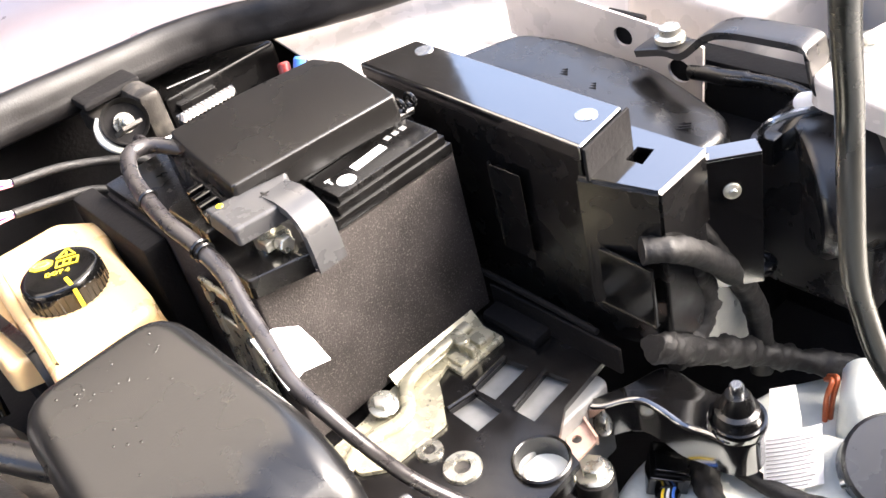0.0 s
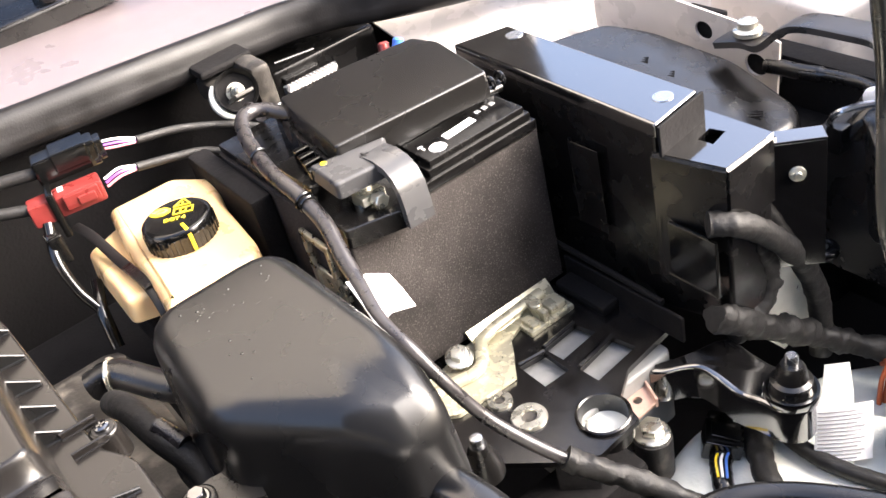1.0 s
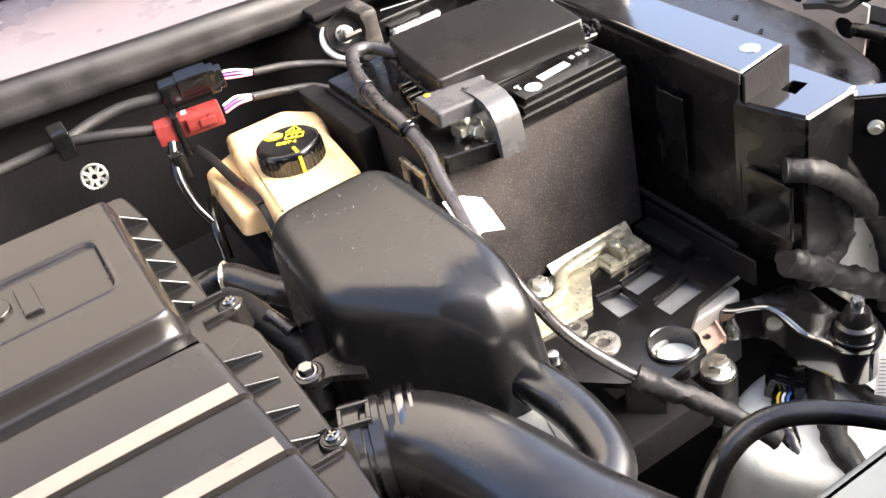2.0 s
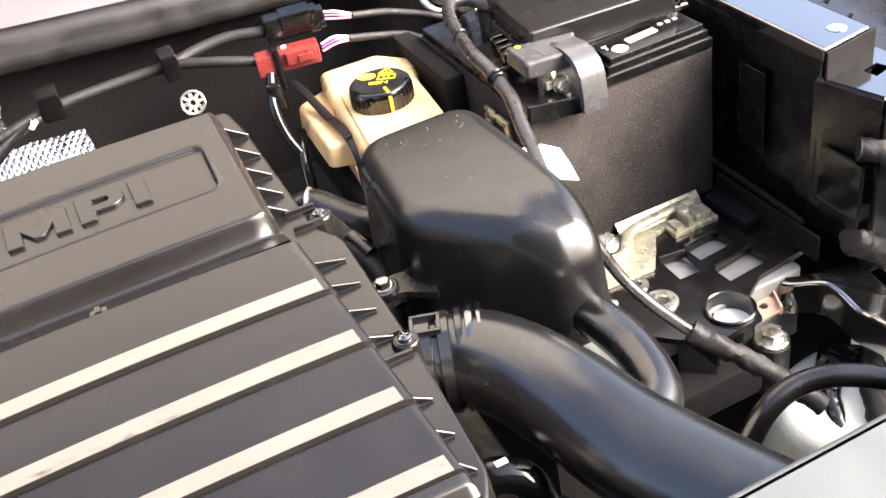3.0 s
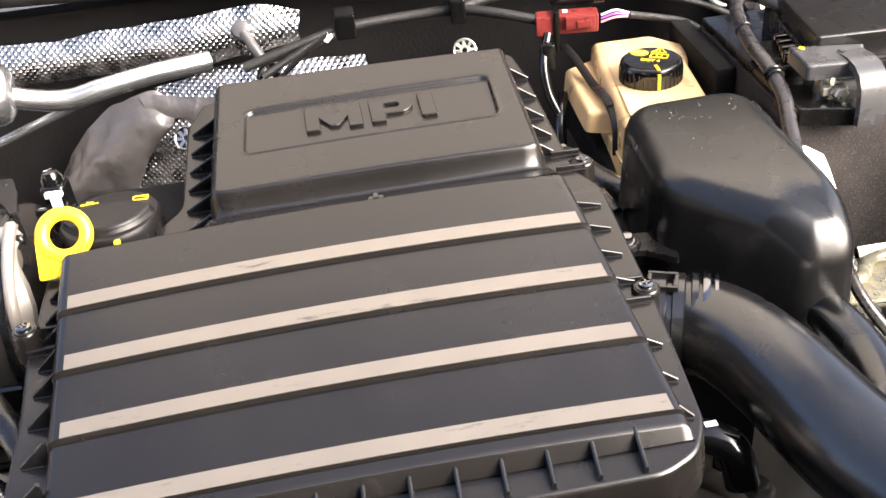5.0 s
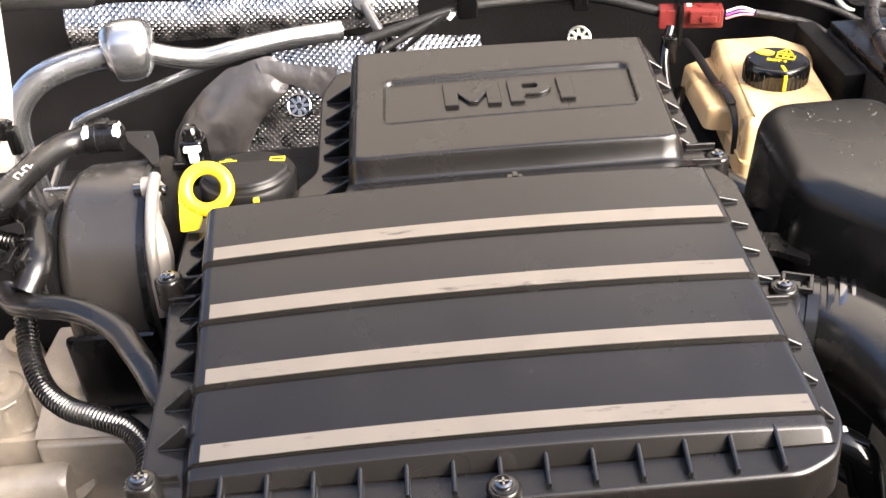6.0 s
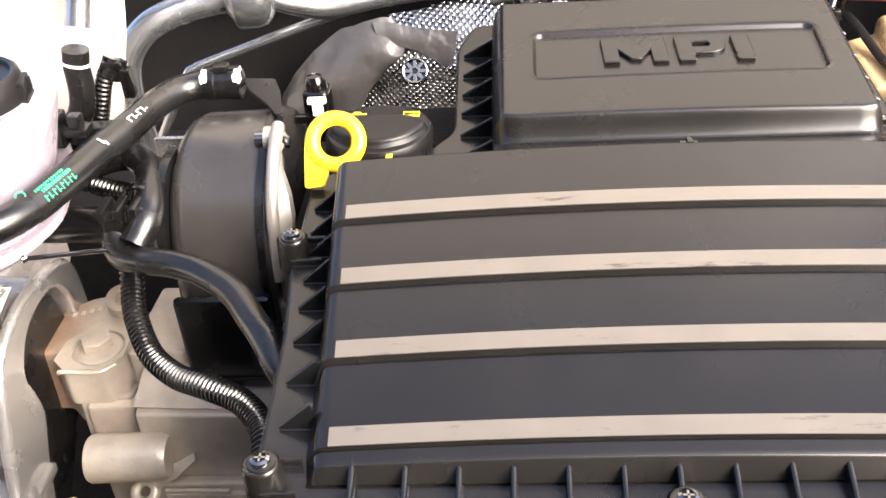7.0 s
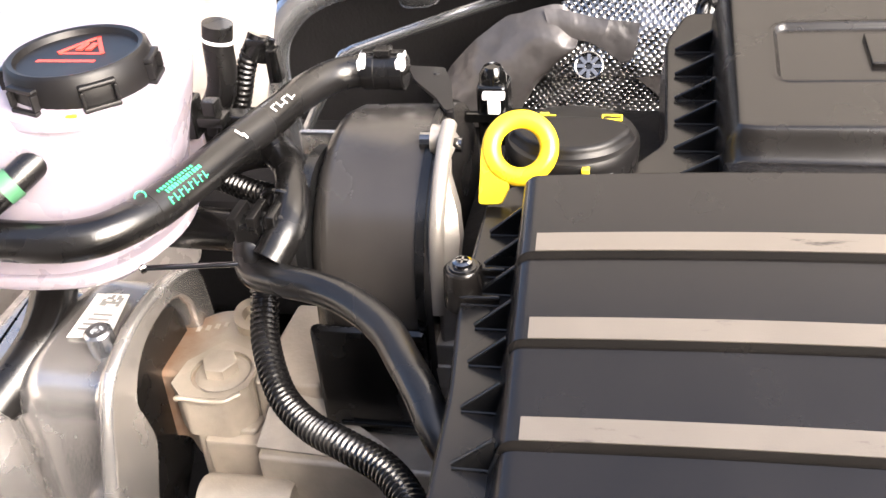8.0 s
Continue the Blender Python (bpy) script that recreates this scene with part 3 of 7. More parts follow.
arc = [(math.cos(a) * 0.3, math.sin(a) * 0.3) for a in (-math.pi / 2 + math.pi * i / 8 for i in range(9))]
M_OUT = [[(0, 0), (0.37, 0), (0.37, 0.50), (0.62, 0.12), (0.84, 0.12), (1.09, 0.50), (1.09, 0), (1.46, 0), (1.46, 1), (1.03, 1), (0.73, 0.60), (0.43, 1), (0, 1)]]
P_OUT = [[(0, 0), (0.38, 0), (0.38, 0.30), (0.80, 0.30)] + [(0.80 + x * 1.1, 0.66 + y * 1.13) for x, y in arc][1:-1] + [(0.80, 1), (0, 1)],
         [(0.38, 0.56), (0.72, 0.56), (0.78, 0.655), (0.72, 0.75), (0.38, 0.75)]]
I_OUT = [[(0, 0), (0.40, 0), (0.40, 1), (0, 1)]]
for outline, x in ((M_OUT, 0.1770), (P_OUT, 0.2245), (I_OUT, 0.2610)):
    y = 0.2810 - 0.004 * (x - 0.18)
    part("letter", letter(outline, Vector((x, y, 0.849 + 0.145 * (y - 0.228) - 0.0006)), 0.0285), COVER, cover)


def fin(p0, p1, h, up0=0.0):
    """A thin rib from the wall p0, h high there, out to p1, where it runs out."""
    a, b = Vector(p0), Vector(p1)
    side = (b - a).cross(Vector((0, 0, 1))).normalized() * 0.0012
    bm = bmesh.new()
    vs = []
    for s in (-1, 1):
        vs.append([bm.verts.new(q + side * s) for q in (a - Vector((0, 0, 0.002)), b - Vector((0, 0, 0.002)), b + Vector((0, 0, 0.0012 + up0)), a + Vector((0, 0, h)))])
    bm.faces.new(vs[0])
    bm.faces.new(list(reversed(vs[1])))
    for i in range(4):
        bm.faces.new((vs[0][i - 1], vs[0][i], vs[1][i], vs[1][i - 1]))
        top0, top1 = a + Vector((0, 0, h)), b + Vector((0, 0, 0.0012 + up0))
    foot = side.normalized() * 0.0012
    foot = foot if foot.y < 0 else -foot
    return join(bm, tube([tuple(top0), tuple(top0.lerp(top1, 0.5)), tuple(top1)], 0.0013, 10, 3),
                tube([tuple(a + foot), tuple(a.lerp(b, 0.5) + foot), tuple(b + foot)], 0.0010, 8, 3))


for y in (0.192, 0.170, 0.152, 0.131, 0.110, 0.086, 0.059, 0.032):
    part("rib", fin((xl(y) - 0.009, y, zf(y)), (xl(y) - 0.026, y, zf(y)), 0.016), RESON, cover)
for y in (0.358, 0.332, 0.308, 0.286, 0.262, 0.238):
    part("rib", fin((0.106, y, zf(y)), (0.084, y, zf(y)), 0.014), RESON, cover)
for y in (0.372, 0.343, 0.315, 0.290, 0.266):
    part("rib", fin((0.337, y, zf(y)), (0.3565, y - 0.002, zf(y)), 0.014), RESON, cover)
for y in (0.203, 0.178, 0.152, 0.126, 0.072, 0.045, 0.019):
    part("rib", fin((xr(y) + 0.003, y, zf(y)), (0.370, y - 0.002, zf(y)), 0.009), RESON, cover)
for i in range(13):
    x = 0.0405 + 0.0245 * i
    part("rib", fin((x, 0.010, zf(0.010)), (x, -0.0125, zf(-0.012)), 0.0085, 0.003), RESON, cover)


def cover_screw(at, tab):
    t = thing("cover_screw", at, "dark cross-slotted screw in the engine cover rim", "screw", "engine cover screws")
    x, y, z = at
    part("boss", lathe([(0.0098, -0.02), (0.009, -0.001), (0.0075, 0.0005)], at), COVER, t)
    part("washer", lathe([(0.0065, 0), (0.0065, 0.0012), (0.0058, 0.0016)], at), PLASTIC, t)
    part("head", join(lathe([(0.0048, 0.0012), (0.0045, 0.0034), (0.0030, 0.0042), (0.0026, 0.0028), (0.0, 0.0028)], at, seg=20),
                      box(-0.0025, -0.0005, 0.0028, 0.0025, 0.0005, 0.0042, 0, Matrix.Translation(at)),
                      box(-0.0005, -0.0025, 0.0028, 0.0005, 0.0025, 0.0042, 0, Matrix.Translation(at))), STEEL, t)
    if tab:
        part("web", join(fin((tab, y + 0.009, zf(y + 0.009)), (x, y + 0.009, zf(y + 0.009)), 0.004, 0.002),
                         fin((tab, y - 0.009, zf(y - 0.009)), (x, y - 0.009, zf(y - 0.009)), 0.004, 0.002)), COVER, t)


cover_screw((0.000, 0.002, 0.793), 0.016)
cover_screw((-0.0095, 0.154, 0.814), 0.008)
cover_screw((0.375, 0.116, 0.799), 0.357)
cover_screw((0.371, 0.254, 0.815), 0.35)
cover_screw((0.188, -0.016, 0.788), 0)
solo("cover_clip", join(box(0.213, 0.196, 0.838, 0.224, 0.203, 0.8435, 0.0012), box(0.2165, 0.194, 0.841, 0.2205, 0.201, 0.8465, 0.001)), GLOSSY, "small black clip in the cover's groove", "clip")

# ---- intake duct and resonator ----
res = thing("intake_resonator", (0.47, 0.22, 0.70), "satin black plastic intake resonator box with water drops", "resonator")
RES_TOP = [(0.414, 0.214), (0.476, 0.150), (0.492, 0.133), (0.526, 0.133), (0.534, 0.190), (0.531, 0.340), (0.423, 0.338)]


def nose_drop(x, y, z):
    """The top falls away towards the nose."""
    f = (z - 0.70) / 0.116
    fall = 6.5 * max(0.0, 0.186 - y) ** 2 + 0.25 * max(0.0, 0.158 - y)
    return (x, y, z - f * fall)


part("body", pillow(RES_TOP, 0.700, 0.816, [0.020, 0.03, 0.008, 0.016, 0.04, 0.034, 0.03], 0.022, 0.006, nose_drop, steps=10, reach=0.8, crown=0.0005), RESON, res)
part("tab", join(prism([(0.384, 0.222), (0.392, 0.207), (0.404, 0.207), (0.425, 0.19), (0.43, 0.225), (0.404, 0.23)], 0.756, 0.761, 0.001, 0.004),
                 lathe([(0.011, 0), (0.011, 0.004), (0.009, 0.005)], (0.394, 0.218, 0.759))), PLASTIC, res)
for i in range(48):
    rx, ry = random.uniform(0.445, 0.508), random.choice((random.uniform(0.275, 0.312), random.uniform(0.285, 0.314), random.uniform(0.215, 0.31)))
    rr = random.uniform(0.0005, 0.0013)
    part("water_drop", lathe([(rr, 0), (rr * 0.8, rr * 0.35), (rr * 0.3, rr * 0.5)], (rx, ry, 0.8161), seg=9), GLOSSY, res, "clear water drop" if i == 0 else "")
flange_bolt("flange_bolt", (0.394, 0.218, 0.763), 0.0055, "steel bolt in the resonator's tab", mat=STEEL)

duct = thing("intake_duct", (0.44, 0.06, 0.74), "black plastic intake duct curving from the engine cover", "air duct")
part("tube", tube([(0.398, 0.142, 0.744), (0.418, 0.136, 0.7455), (0.435, 0.108, 0.748), (0.450, 0.066, 0.747), (0.464, 0.018, 0.742), (0.487, -0.03, 0.734), (0.520, -0.10, 0.728), (0.54, -0.14, 0.726)],
                  lambda t: 0.0315 + 0.0045 * t, 32), DUCTP, duct)
ax = Vector((0.93, -0.36, 0)).normalized()
cc = Vector((0.404, 0.142, 0.7445))
part("collar", lathe([(0.030, -0.020), (0.0335, -0.018), (0.0335, -0.006), (0.0318, -0.005), (0.0318, -0.002), (0.0340, -0.001), (0.0340, 0.006), (0.0322, 0.007), (0.0322, 0.010), (0.0345, 0.011), (0.0345, 0.015), (0.0325, 0.016)], tuple(cc), ax, 48), DUCTP, duct)
part("clamp", lathe([(0.0325, 0), (0.0362, 0.0008), (0.0366, 0.003), (0.0362, 0.0052), (0.0325, 0.006)], tuple(cc + ax * 0.017), ax, 48), CLAMPM, duct)
part("clamp", lathe([(0.0320, 0), (0.0355, 0.0008), (0.0355, 0.0030), (0.0320, 0.0038)], tuple(cc + ax * 0.0245), ax, 48), CLAMPM, duct)
lm = Matrix.Translation(cc - ax * 0.008 + Vector((0.0, 0.0, 0.0335))) @ Matrix.Rotation(-0.37, 4, "Z")
part("latch", join(box(-0.010, -0.009, -0.002, 0.010, -0.0065, 0.0025, 0.0006, lm), box(-0.010, 0.0065, -0.002, 0.010, 0.009, 0.0025, 0.0006, lm),
                   box(-0.010, -0.0065, -0.002, -0.0075, 0.0065, 0.0024, 0.0006, lm), box(0.0075, -0.0065, -0.002, 0.010, 0.0065, 0.0024, 0.0006, lm)), DUCTP, duct)
part("branch", tube([(0.500, 0.165, 0.738), (0.507, 0.140, 0.738), (0.511, 0.114, 0.739), (0.5135, 0.090, 0.737), (0.511, 0.066, 0.735), (0.504, 0.048, 0.734), (0.490, 0.036, 0.734), (0.472, 0.028, 0.735)], lambda t: 0.0150 + 0.004 * max(0.0, 1 - 6 * t) ** 2 + 0.006 * max(0.0, 4 * t - 3) ** 2, 24), DUCTP, duct)
part("web", prism([(0.468, 0.030), (0.500, 0.036), (0.506, 0.052), (0.496, 0.060), (0.478, 0.050)], 0.731, 0.736, 0.001, 0.004), DUCTP, duct)

# ---- brake fluid reservoir ----
tank = thing("brake_fluid_reservoir", (0.51, 0.55, 0.68), "cream translucent plastic brake fluid reservoir", "fluid reservoir")
body = part("body", pillow([(0.462, 0.446), (0.548, 0.450), (0.556, 0.470), (0.566, 0.560), (0.582, 0.603), (0.552, 0.644), (0.484, 0.646), (0.474, 0.58), (0.468, 0.50)], 0.672, 0.738, 0.008, 0.009, 0.003), CREAM, tank)
part("shelf", pillow([(0.444, 0.512), (0.470, 0.502), (0.489, 0.64), (0.447, 0.619)], 0.698, 0.722, 0.006, 0.006, 0.002), CREAM, tank)
part("seam", prism([(0.459, 0.443), (0.551, 0.447), (0.559, 0.468), (0.569, 0.558), (0.586, 0.603), (0.554, 0.648), (0.482, 0.650), (0.471, 0.62), (0.463, 0.50)], 0.6925, 0.6955, 0.0008, 0.006), CREAM, tank)
C = (0.516, 0.532, 0.735)
capb = part("cap", lathe([(0.028, 0), (0.0312, 0.001), (0.0318, 0.017), (0.0308, 0.0222), (0.0285, 0.0240), (0.026, 0.024), (0.0, 0.0238)], C, seg=48), GLOSSY, tank, "black screw cap with yellow symbols")
for i in range(36):
    a = 2 * math.pi * i / 36
    part("grip", box(-0.0006, -0.0008, 0, 0.0010, 0.0008, 0.016, 0.0004, Matrix.Translation((C[0] + 0.0312 * math.cos(a), C[1] + 0.0312 * math.sin(a), C[2] + 0.002)) @ Matrix.Rotation(a, 4, "Z"), 1), GLOSSY, capb)


def flat_text(text, at, size, mat, parent, ux=(1, 0, 0), uy=(0, 1, 0), name="lettering", depth=0.0003, bold=0.0):
    cu = bpy.data.curves.new(name, "FONT")
    cu.body = text
    cu.size = size
    cu.extrude = depth
    cu.offset = bold
    cu.align_x = "CENTER"
    cu.align_y = "CENTER"
    tmp = bpy.data.objects.new(name, cu)
    scene.collection.objects.link(tmp)
    me = bpy.data.meshes.new_from_object(tmp.evaluated_get(bpy.context.evaluated_depsgraph_get()))
    bpy.data.objects.remove(tmp)
    bpy.data.curves.remove(cu)
    X, Y = Vector(ux).normalized(), Vector(uy).normalized()
    Z = X.cross(Y).normalized()
    Y = Z.cross(X)
    m = Matrix((X, Y, Z)).transposed().to_4x4()
    m.translation = at
    me.transform(m)
    me.materials.clear()
    me.materials.append(mat)
    ob = new(name, me)
    ob.parent = parent
    if parent.type == "EMPTY":
        ob.matrix_parent_inverse = Matrix.Translation(-parent.location)
    return ob


# symbols read along this direction on the cap
CU, CV = Vector((0.86, -0.51, 0)).normalized(), Vector((0.51, 0.86, 0)).normalized()


def on_cap(u, v, h=0.0242):
    return Vector(C) + CU * u + CV * v + Vector((0, 0, h))


def flat_poly(points, h, thick=0.0004):
    bm = bmesh.new()
    top = [bm.verts.new(on_cap(u, v, h + thick)) for u, v in points]
    bot = [bm.verts.new(on_cap(u, v, h - thick)) for u, v in points]
    bm.faces.new(top)
    for i in range(len(top)):
        bm.faces.new((top[i - 1], top[i], bot[i], bot[i - 1]))
    return bm


def flat_frame(points, w, h):
    """The outline of a flat sign, w wide."""
    bms = []
    for i in range(len(points)):
        a, b = Vector(points[i - 1]), Vector(points[i])
        d = (b - a).normalized() * w / 2
        n = Vector((-d.y, d.x))
        bms.append(flat_poly([tuple(a - d - n), tuple(b + d - n), tuple(b + d + n), tuple(a - d + n)], h + 0.00005 * i))
    return join(*bms)


part("symbol", flat_poly([(-0.0148 + 0.0098 * math.cos(a), 0.0118 + 0.0070 * math.sin(a)) for a in (2 * math.pi * (i + 0.5) / 8 for i in range(8))], 0.0243), INK, capb)
part("symbol", flat_frame([(-0.0215 + 0.0, 0.0118), (-0.0182, 0.0144), (-0.0114, 0.0144), (-0.0081, 0.0118), (-0.0114, 0.0092), (-0.0182, 0.0092)], 0.0007, 0.0248), GOLD, capb)
part("symbol", flat_frame([(-0.0028, 0.0160), (0.0118, 0.0160), (0.0045, 0.0270)], 0.0013, 0.0243), INK, capb)
part("symbol", flat_poly([(0.0039, 0.0180), (0.0051, 0.0180), (0.0051, 0.0222), (0.0039, 0.0222)], 0.0243), INK, capb)
part("symbol", flat_frame([(-0.0020, 0.0030), (0.0150, 0.0030), (0.0150, 0.0112), (-0.0020, 0.0112)], 0.0013, 0.0243), INK, capb)
part("symbol", flat_frame([(0.0040, 0.0040), (0.0090, 0.0040), (0.0090, 0.0102), (0.0040, 0.0102)], 0.0012, 0.0245), INK, capb)
flat_text("DOT 4", tuple(on_cap(0.0, -0.0048, 0.0245)), 0.0066, INK, capb, CU, CV, bold=0.0002)
turn = Matrix.Translation(C) @ Matrix.Rotation(-0.06, 4, "Z")
part("mark", join(box(-0.0016, -0.0290, 0.0230, 0.0016, -0.0165, 0.0246, 0.0003, turn), box(-0.0016, -0.0330, 0.004, 0.0016, -0.0312, 0.0205, 0.0003, turn)), YELLOW, capb, "yellow alignment mark")
strap = thing("retaining_strap", (0.47, 0.56, 0.72), "black rubber strap over the brake fluid reservoir", "strap")
part("band", tube([(0.452, 0.640, 0.74), (0.458, 0.615, 0.735), (0.463, 0.56, 0.7275), (0.466, 0.51, 0.7275), (0.465, 0.480, 0.717), (0.463, 0.470, 0.69)], 0.0052, 10, flat=0.5), CAPP, strap)
part("buckle", box(-0.0048, -0.03, 0, 0.0048, 0.02, 0.003, 0.001, Matrix.Translation((0.4645, 0.53, 0.728)) @ Matrix.Rotation(0.06, 4, "Z")), PLASTIC, strap)
solo("master_cylinder", join(tube([(0.50, 0.43, 0.655), (0.50, 0.66, 0.655)], 0.026, 20), box(0.455, 0.47, 0.63, 0.56, 0.66, 0.672, 0.006)), MAT, "black brake master cylinder under the reservoir", "master cylinder")

# ---- battery ----
def plate_sleeve():
    """An open felt sleeve round the case, its upper edge slightly wavy."""
    bm = bmesh.new()
    rings = []
    outer = rounded([(0.594, 0.370), (0.793, 0.370), (0.793, 0.608), (0.594, 0.608)], 0.004, 4)
    dense = []
    for a, b in zip(outer, outer[1:] + outer[:1]):
        k = max(1, int((b - a).length / 0.012))
        dense += [a.lerp(b, i / k) for i in range(k)]
    inner = inset(dense, 0.0035)
    for ring, z in ((dense, 0.597), (dense, 0.65), (dense, 0.70), (dense, 0.754), (inner, 0.754), (inner, 0.60)):
        rings.append([(p.x, p.y, z + (0.0012 * noise.noise(Vector((p.x * 40, p.y * 40, 0))) if z > 0.75 else 0)) for p in ring])
    return loft(rings, False, False)


bat = thing("battery", (0.69, 0.48, 0.597), "black car battery in a felt sleeve on its tray", "battery")
BX0, BX1, BY0, BY1 = 0.594, 0.792, 0.370, 0.608
part("case", box(BX0 + 0.004, BY0 + 0.004, 0.60, BX1 - 0.004, BY1 - 0.004, 0.757, 0.003), PLASTIC, bat)
part("sleeve", plate_sleeve(), FELT, bat, "grey speckled felt sleeve")
part("rim", box(BX0 + 0.002, BY0 + 0.002, 0.755, BX1 - 0.001, BY1 - 0.002, 0.764, 0.002), PLASTIC, bat)
part("ledge", box(0.674, 0.3695, 0.756, 0.7925, 0.416, 0.7655, 0.0015), PLASTIC, bat)
part("ledge", box(0.680, 0.3715, 0.764, 0.7885, 0.416, 0.7735, 0.0012), PLASTIC, bat)
lab = part("label_block", box(0.684, 0.3735, 0.772, 0.7845, 0.414, 0.7800, 0.0012), PLASTIC, bat)
part("round_sticker", disc((0.7015, 0.385, 0.7800), 0.0075, 0.0006, bev=0.0002), PAPER, lab, "white round sticker")
part("sticker", prism([(0.714, 0.388), (0.747, 0.391), (0.747, 0.400), (0.714, 0.397)], 0.7800, 0.7806, 0), PAPER, lab, "white printed sticker")
for i in range(3):
    part("symbol", prism([(0.754 + 0.008 * i, 0.399), (0.759 + 0.008 * i, 0.3995), (0.759 + 0.008 * i, 0.4045), (0.754 + 0.008 * i, 0.404)], 0.7800, 0.7806, 0), GREYINK, lab)
part("symbol", join(prism([(0.690, 0.397), (0.6945, 0.397), (0.6945, 0.3985), (0.690, 0.3985)], 0.78, 0.7806, 0), prism([(0.6915, 0.391), (0.693, 0.391), (0.693, 0.397), (0.6915, 0.397)], 0.78, 0.7806, 0)), PAPER, lab)

fuse = thing("fuse_box", (0.70, 0.47, 0.764), "black fuse box with slanted lid on top of the battery", "fuse box")
part("body", pillow([(0.622, 0.424), (0.779, 0.412), (0.788, 0.50), (0.782, 0.53), (0.655, 0.566), (0.636, 0.545)], 0.762, 0.794, 0.008, 0.003, 0.0), PLASTIC, fuse)
part("lid", pillow([(0.626, 0.411), (0.773, 0.399), (0.788, 0.488), (0.780, 0.519), (0.713, 0.530), (0.643, 0.534), (0.637, 0.50)], 0.789, 0.812, 0.004, 0.0022, 0.001, steps=3), LIDP, fuse, "dusty grey-black lid")
part("front_rail", join(tube([(0.640, 0.413, 0.791), (0.786, 0.402, 0.790)], 0.0042, 10), box(0.64, 0.4145, 0.772, 0.786, 0.420, 0.787, 0.002)), GLOSSY, fuse)
for x in (0.788, 0.777):
    part("hinge", ring_bm((x, 0.404, 0.797), 0.0055, 0.0018, (1, 0.1, 0), 16, 8), GLOSSY, fuse)
for i in range(4):
    part("connector", box(0.606 + 0.003 * i, 0.428 + 0.013 * i, 0.768, 0.634 + 0.003 * i, 0.436 + 0.013 * i, 0.793, 0.002), GLOSSY, fuse)
part("side_block", box(0.600, 0.425, 0.762, 0.634, 0.486, 0.782, 0.003), PLASTIC, fuse)

term = thing("battery_clamp", (0.64, 0.39, 0.764), "grey positive terminal cover with curved strap", "terminal clamp")
part("top_plate", pillow([(0.602, 0.376), (0.645, 0.371), (0.668, 0.405), (0.604, 0.421)], 0.789, 0.803, 0.004, 0.003), GREYP, term)
part("strap", sheet([[(x, y, z) for x in (0.637, 0.643, 0.649, 0.655, 0.661)] for y, z in ((0.412, 0.799), (0.395, 0.803), (0.376, 0.805), (0.362, 0.803), (0.352, 0.797), (0.346, 0.787), (0.344, 0.770), (0.344, 0.754))], 0.007), GREYP, term)
part("base", pillow([(0.5935, 0.3665), (0.640, 0.352), (0.668, 0.366), (0.668, 0.41), (0.594, 0.415)], 0.752, 0.768, 0.003, 0.002, 0.001), PLASTIC, term)
part("post", join(disc((0.628, 0.392, 0.766), 0.009, 0.026), box(0.618, 0.374, 0.772, 0.64, 0.385, 0.780, 0.001)), ZINC, term)
nut = part("nut", hexhead((0.630, 0.372, 0.776), 0.0068, 0.009, (0, -1, 0.1)), ZINC, term)
part("orange_dot", disc((0.613, 0.412, 0.8028), 0.0028, 0.001, bev=0.0003), YELLOW, term)
part("plus_sign", join(box(0.636, 0.3925, 0.8028, 0.644, 0.3940, 0.8036, 0), box(0.6392, 0.389, 0.8029, 0.6408, 0.3975, 0.8037, 0)), PLASTIC, term)

solo("hold_down_bracket", join(box(0.589, 0.395, 0.62, 0.593, 0.455, 0.70, 0.002), box(0.586, 0.40, 0.64, 0.591, 0.408, 0.74, 0.002), box(0.586, 0.44, 0.64, 0.591, 0.448, 0.74, 0.002), box(0.586, 0.40, 0.732, 0.591, 0.448, 0.740, 0.002)), ZINC, "thin steel frame against the battery's sleeve", "bracket")
solo("insulation_shield", join(box(0.572, 0.50, 0.60, 0.594, 0.64, 0.752, 0.004)), MAT, "dark felt shield beside the battery", "shield")

# cables from the battery
cable = thing("earth_cable", (0.60, 0.4, 0.74), "dusty dark battery cable with white tape flag", "cable")
part("sheath", tube([(0.648, 0.520, 0.795), (0.630, 0.545, 0.803), (0.610, 0.545, 0.806), (0.596, 0.518, 0.803), (0.588, 0.478, 0.797), (0.584, 0.445, 0.794), (0.585, 0.412, 0.788), (0.585, 0.380, 0.776), (0.578, 0.350, 0.764), (0.573, 0.325, 0.754), (0.564, 0.285, 0.744), (0.566, 0.255, 0.733), (0.574, 0.236, 0.708), (0.588, 0.222, 0.674), (0.602, 0.204, 0.652), (0.618, 0.182, 0.634), (0.634, 0.164, 0.620), (0.660, 0.140, 0.600), (0.69, 0.10, 0.57)], lambda t: 0.0066 - 0.0016 * min(1.0, max(0.0, (t - 0.45) * 5)), 14), CABLE, cable)
part("tape_flag", sheet([[(0.565, 0.327, 0.757), (0.562, 0.303, 0.752), (0.558, 0.278, 0.746)], [(0.582, 0.325, 0.755), (0.581, 0.308, 0.749), (0.577, 0.290, 0.740)], [(0.599, 0.325, 0.744), (0.602, 0.316, 0.733), (0.603, 0.304, 0.721)]], 0.0012), PAPER, cable, "white tape flag")
for p in ((0.589, 0.482, 0.798), (0.585, 0.405, 0.7865), (0.5855, 0.400, 0.785)):
    part("cable_tie", ring_bm(p, 0.0072, 0.0014, (0, 1, 0.25), 20, 6), GLOSSY, cable)
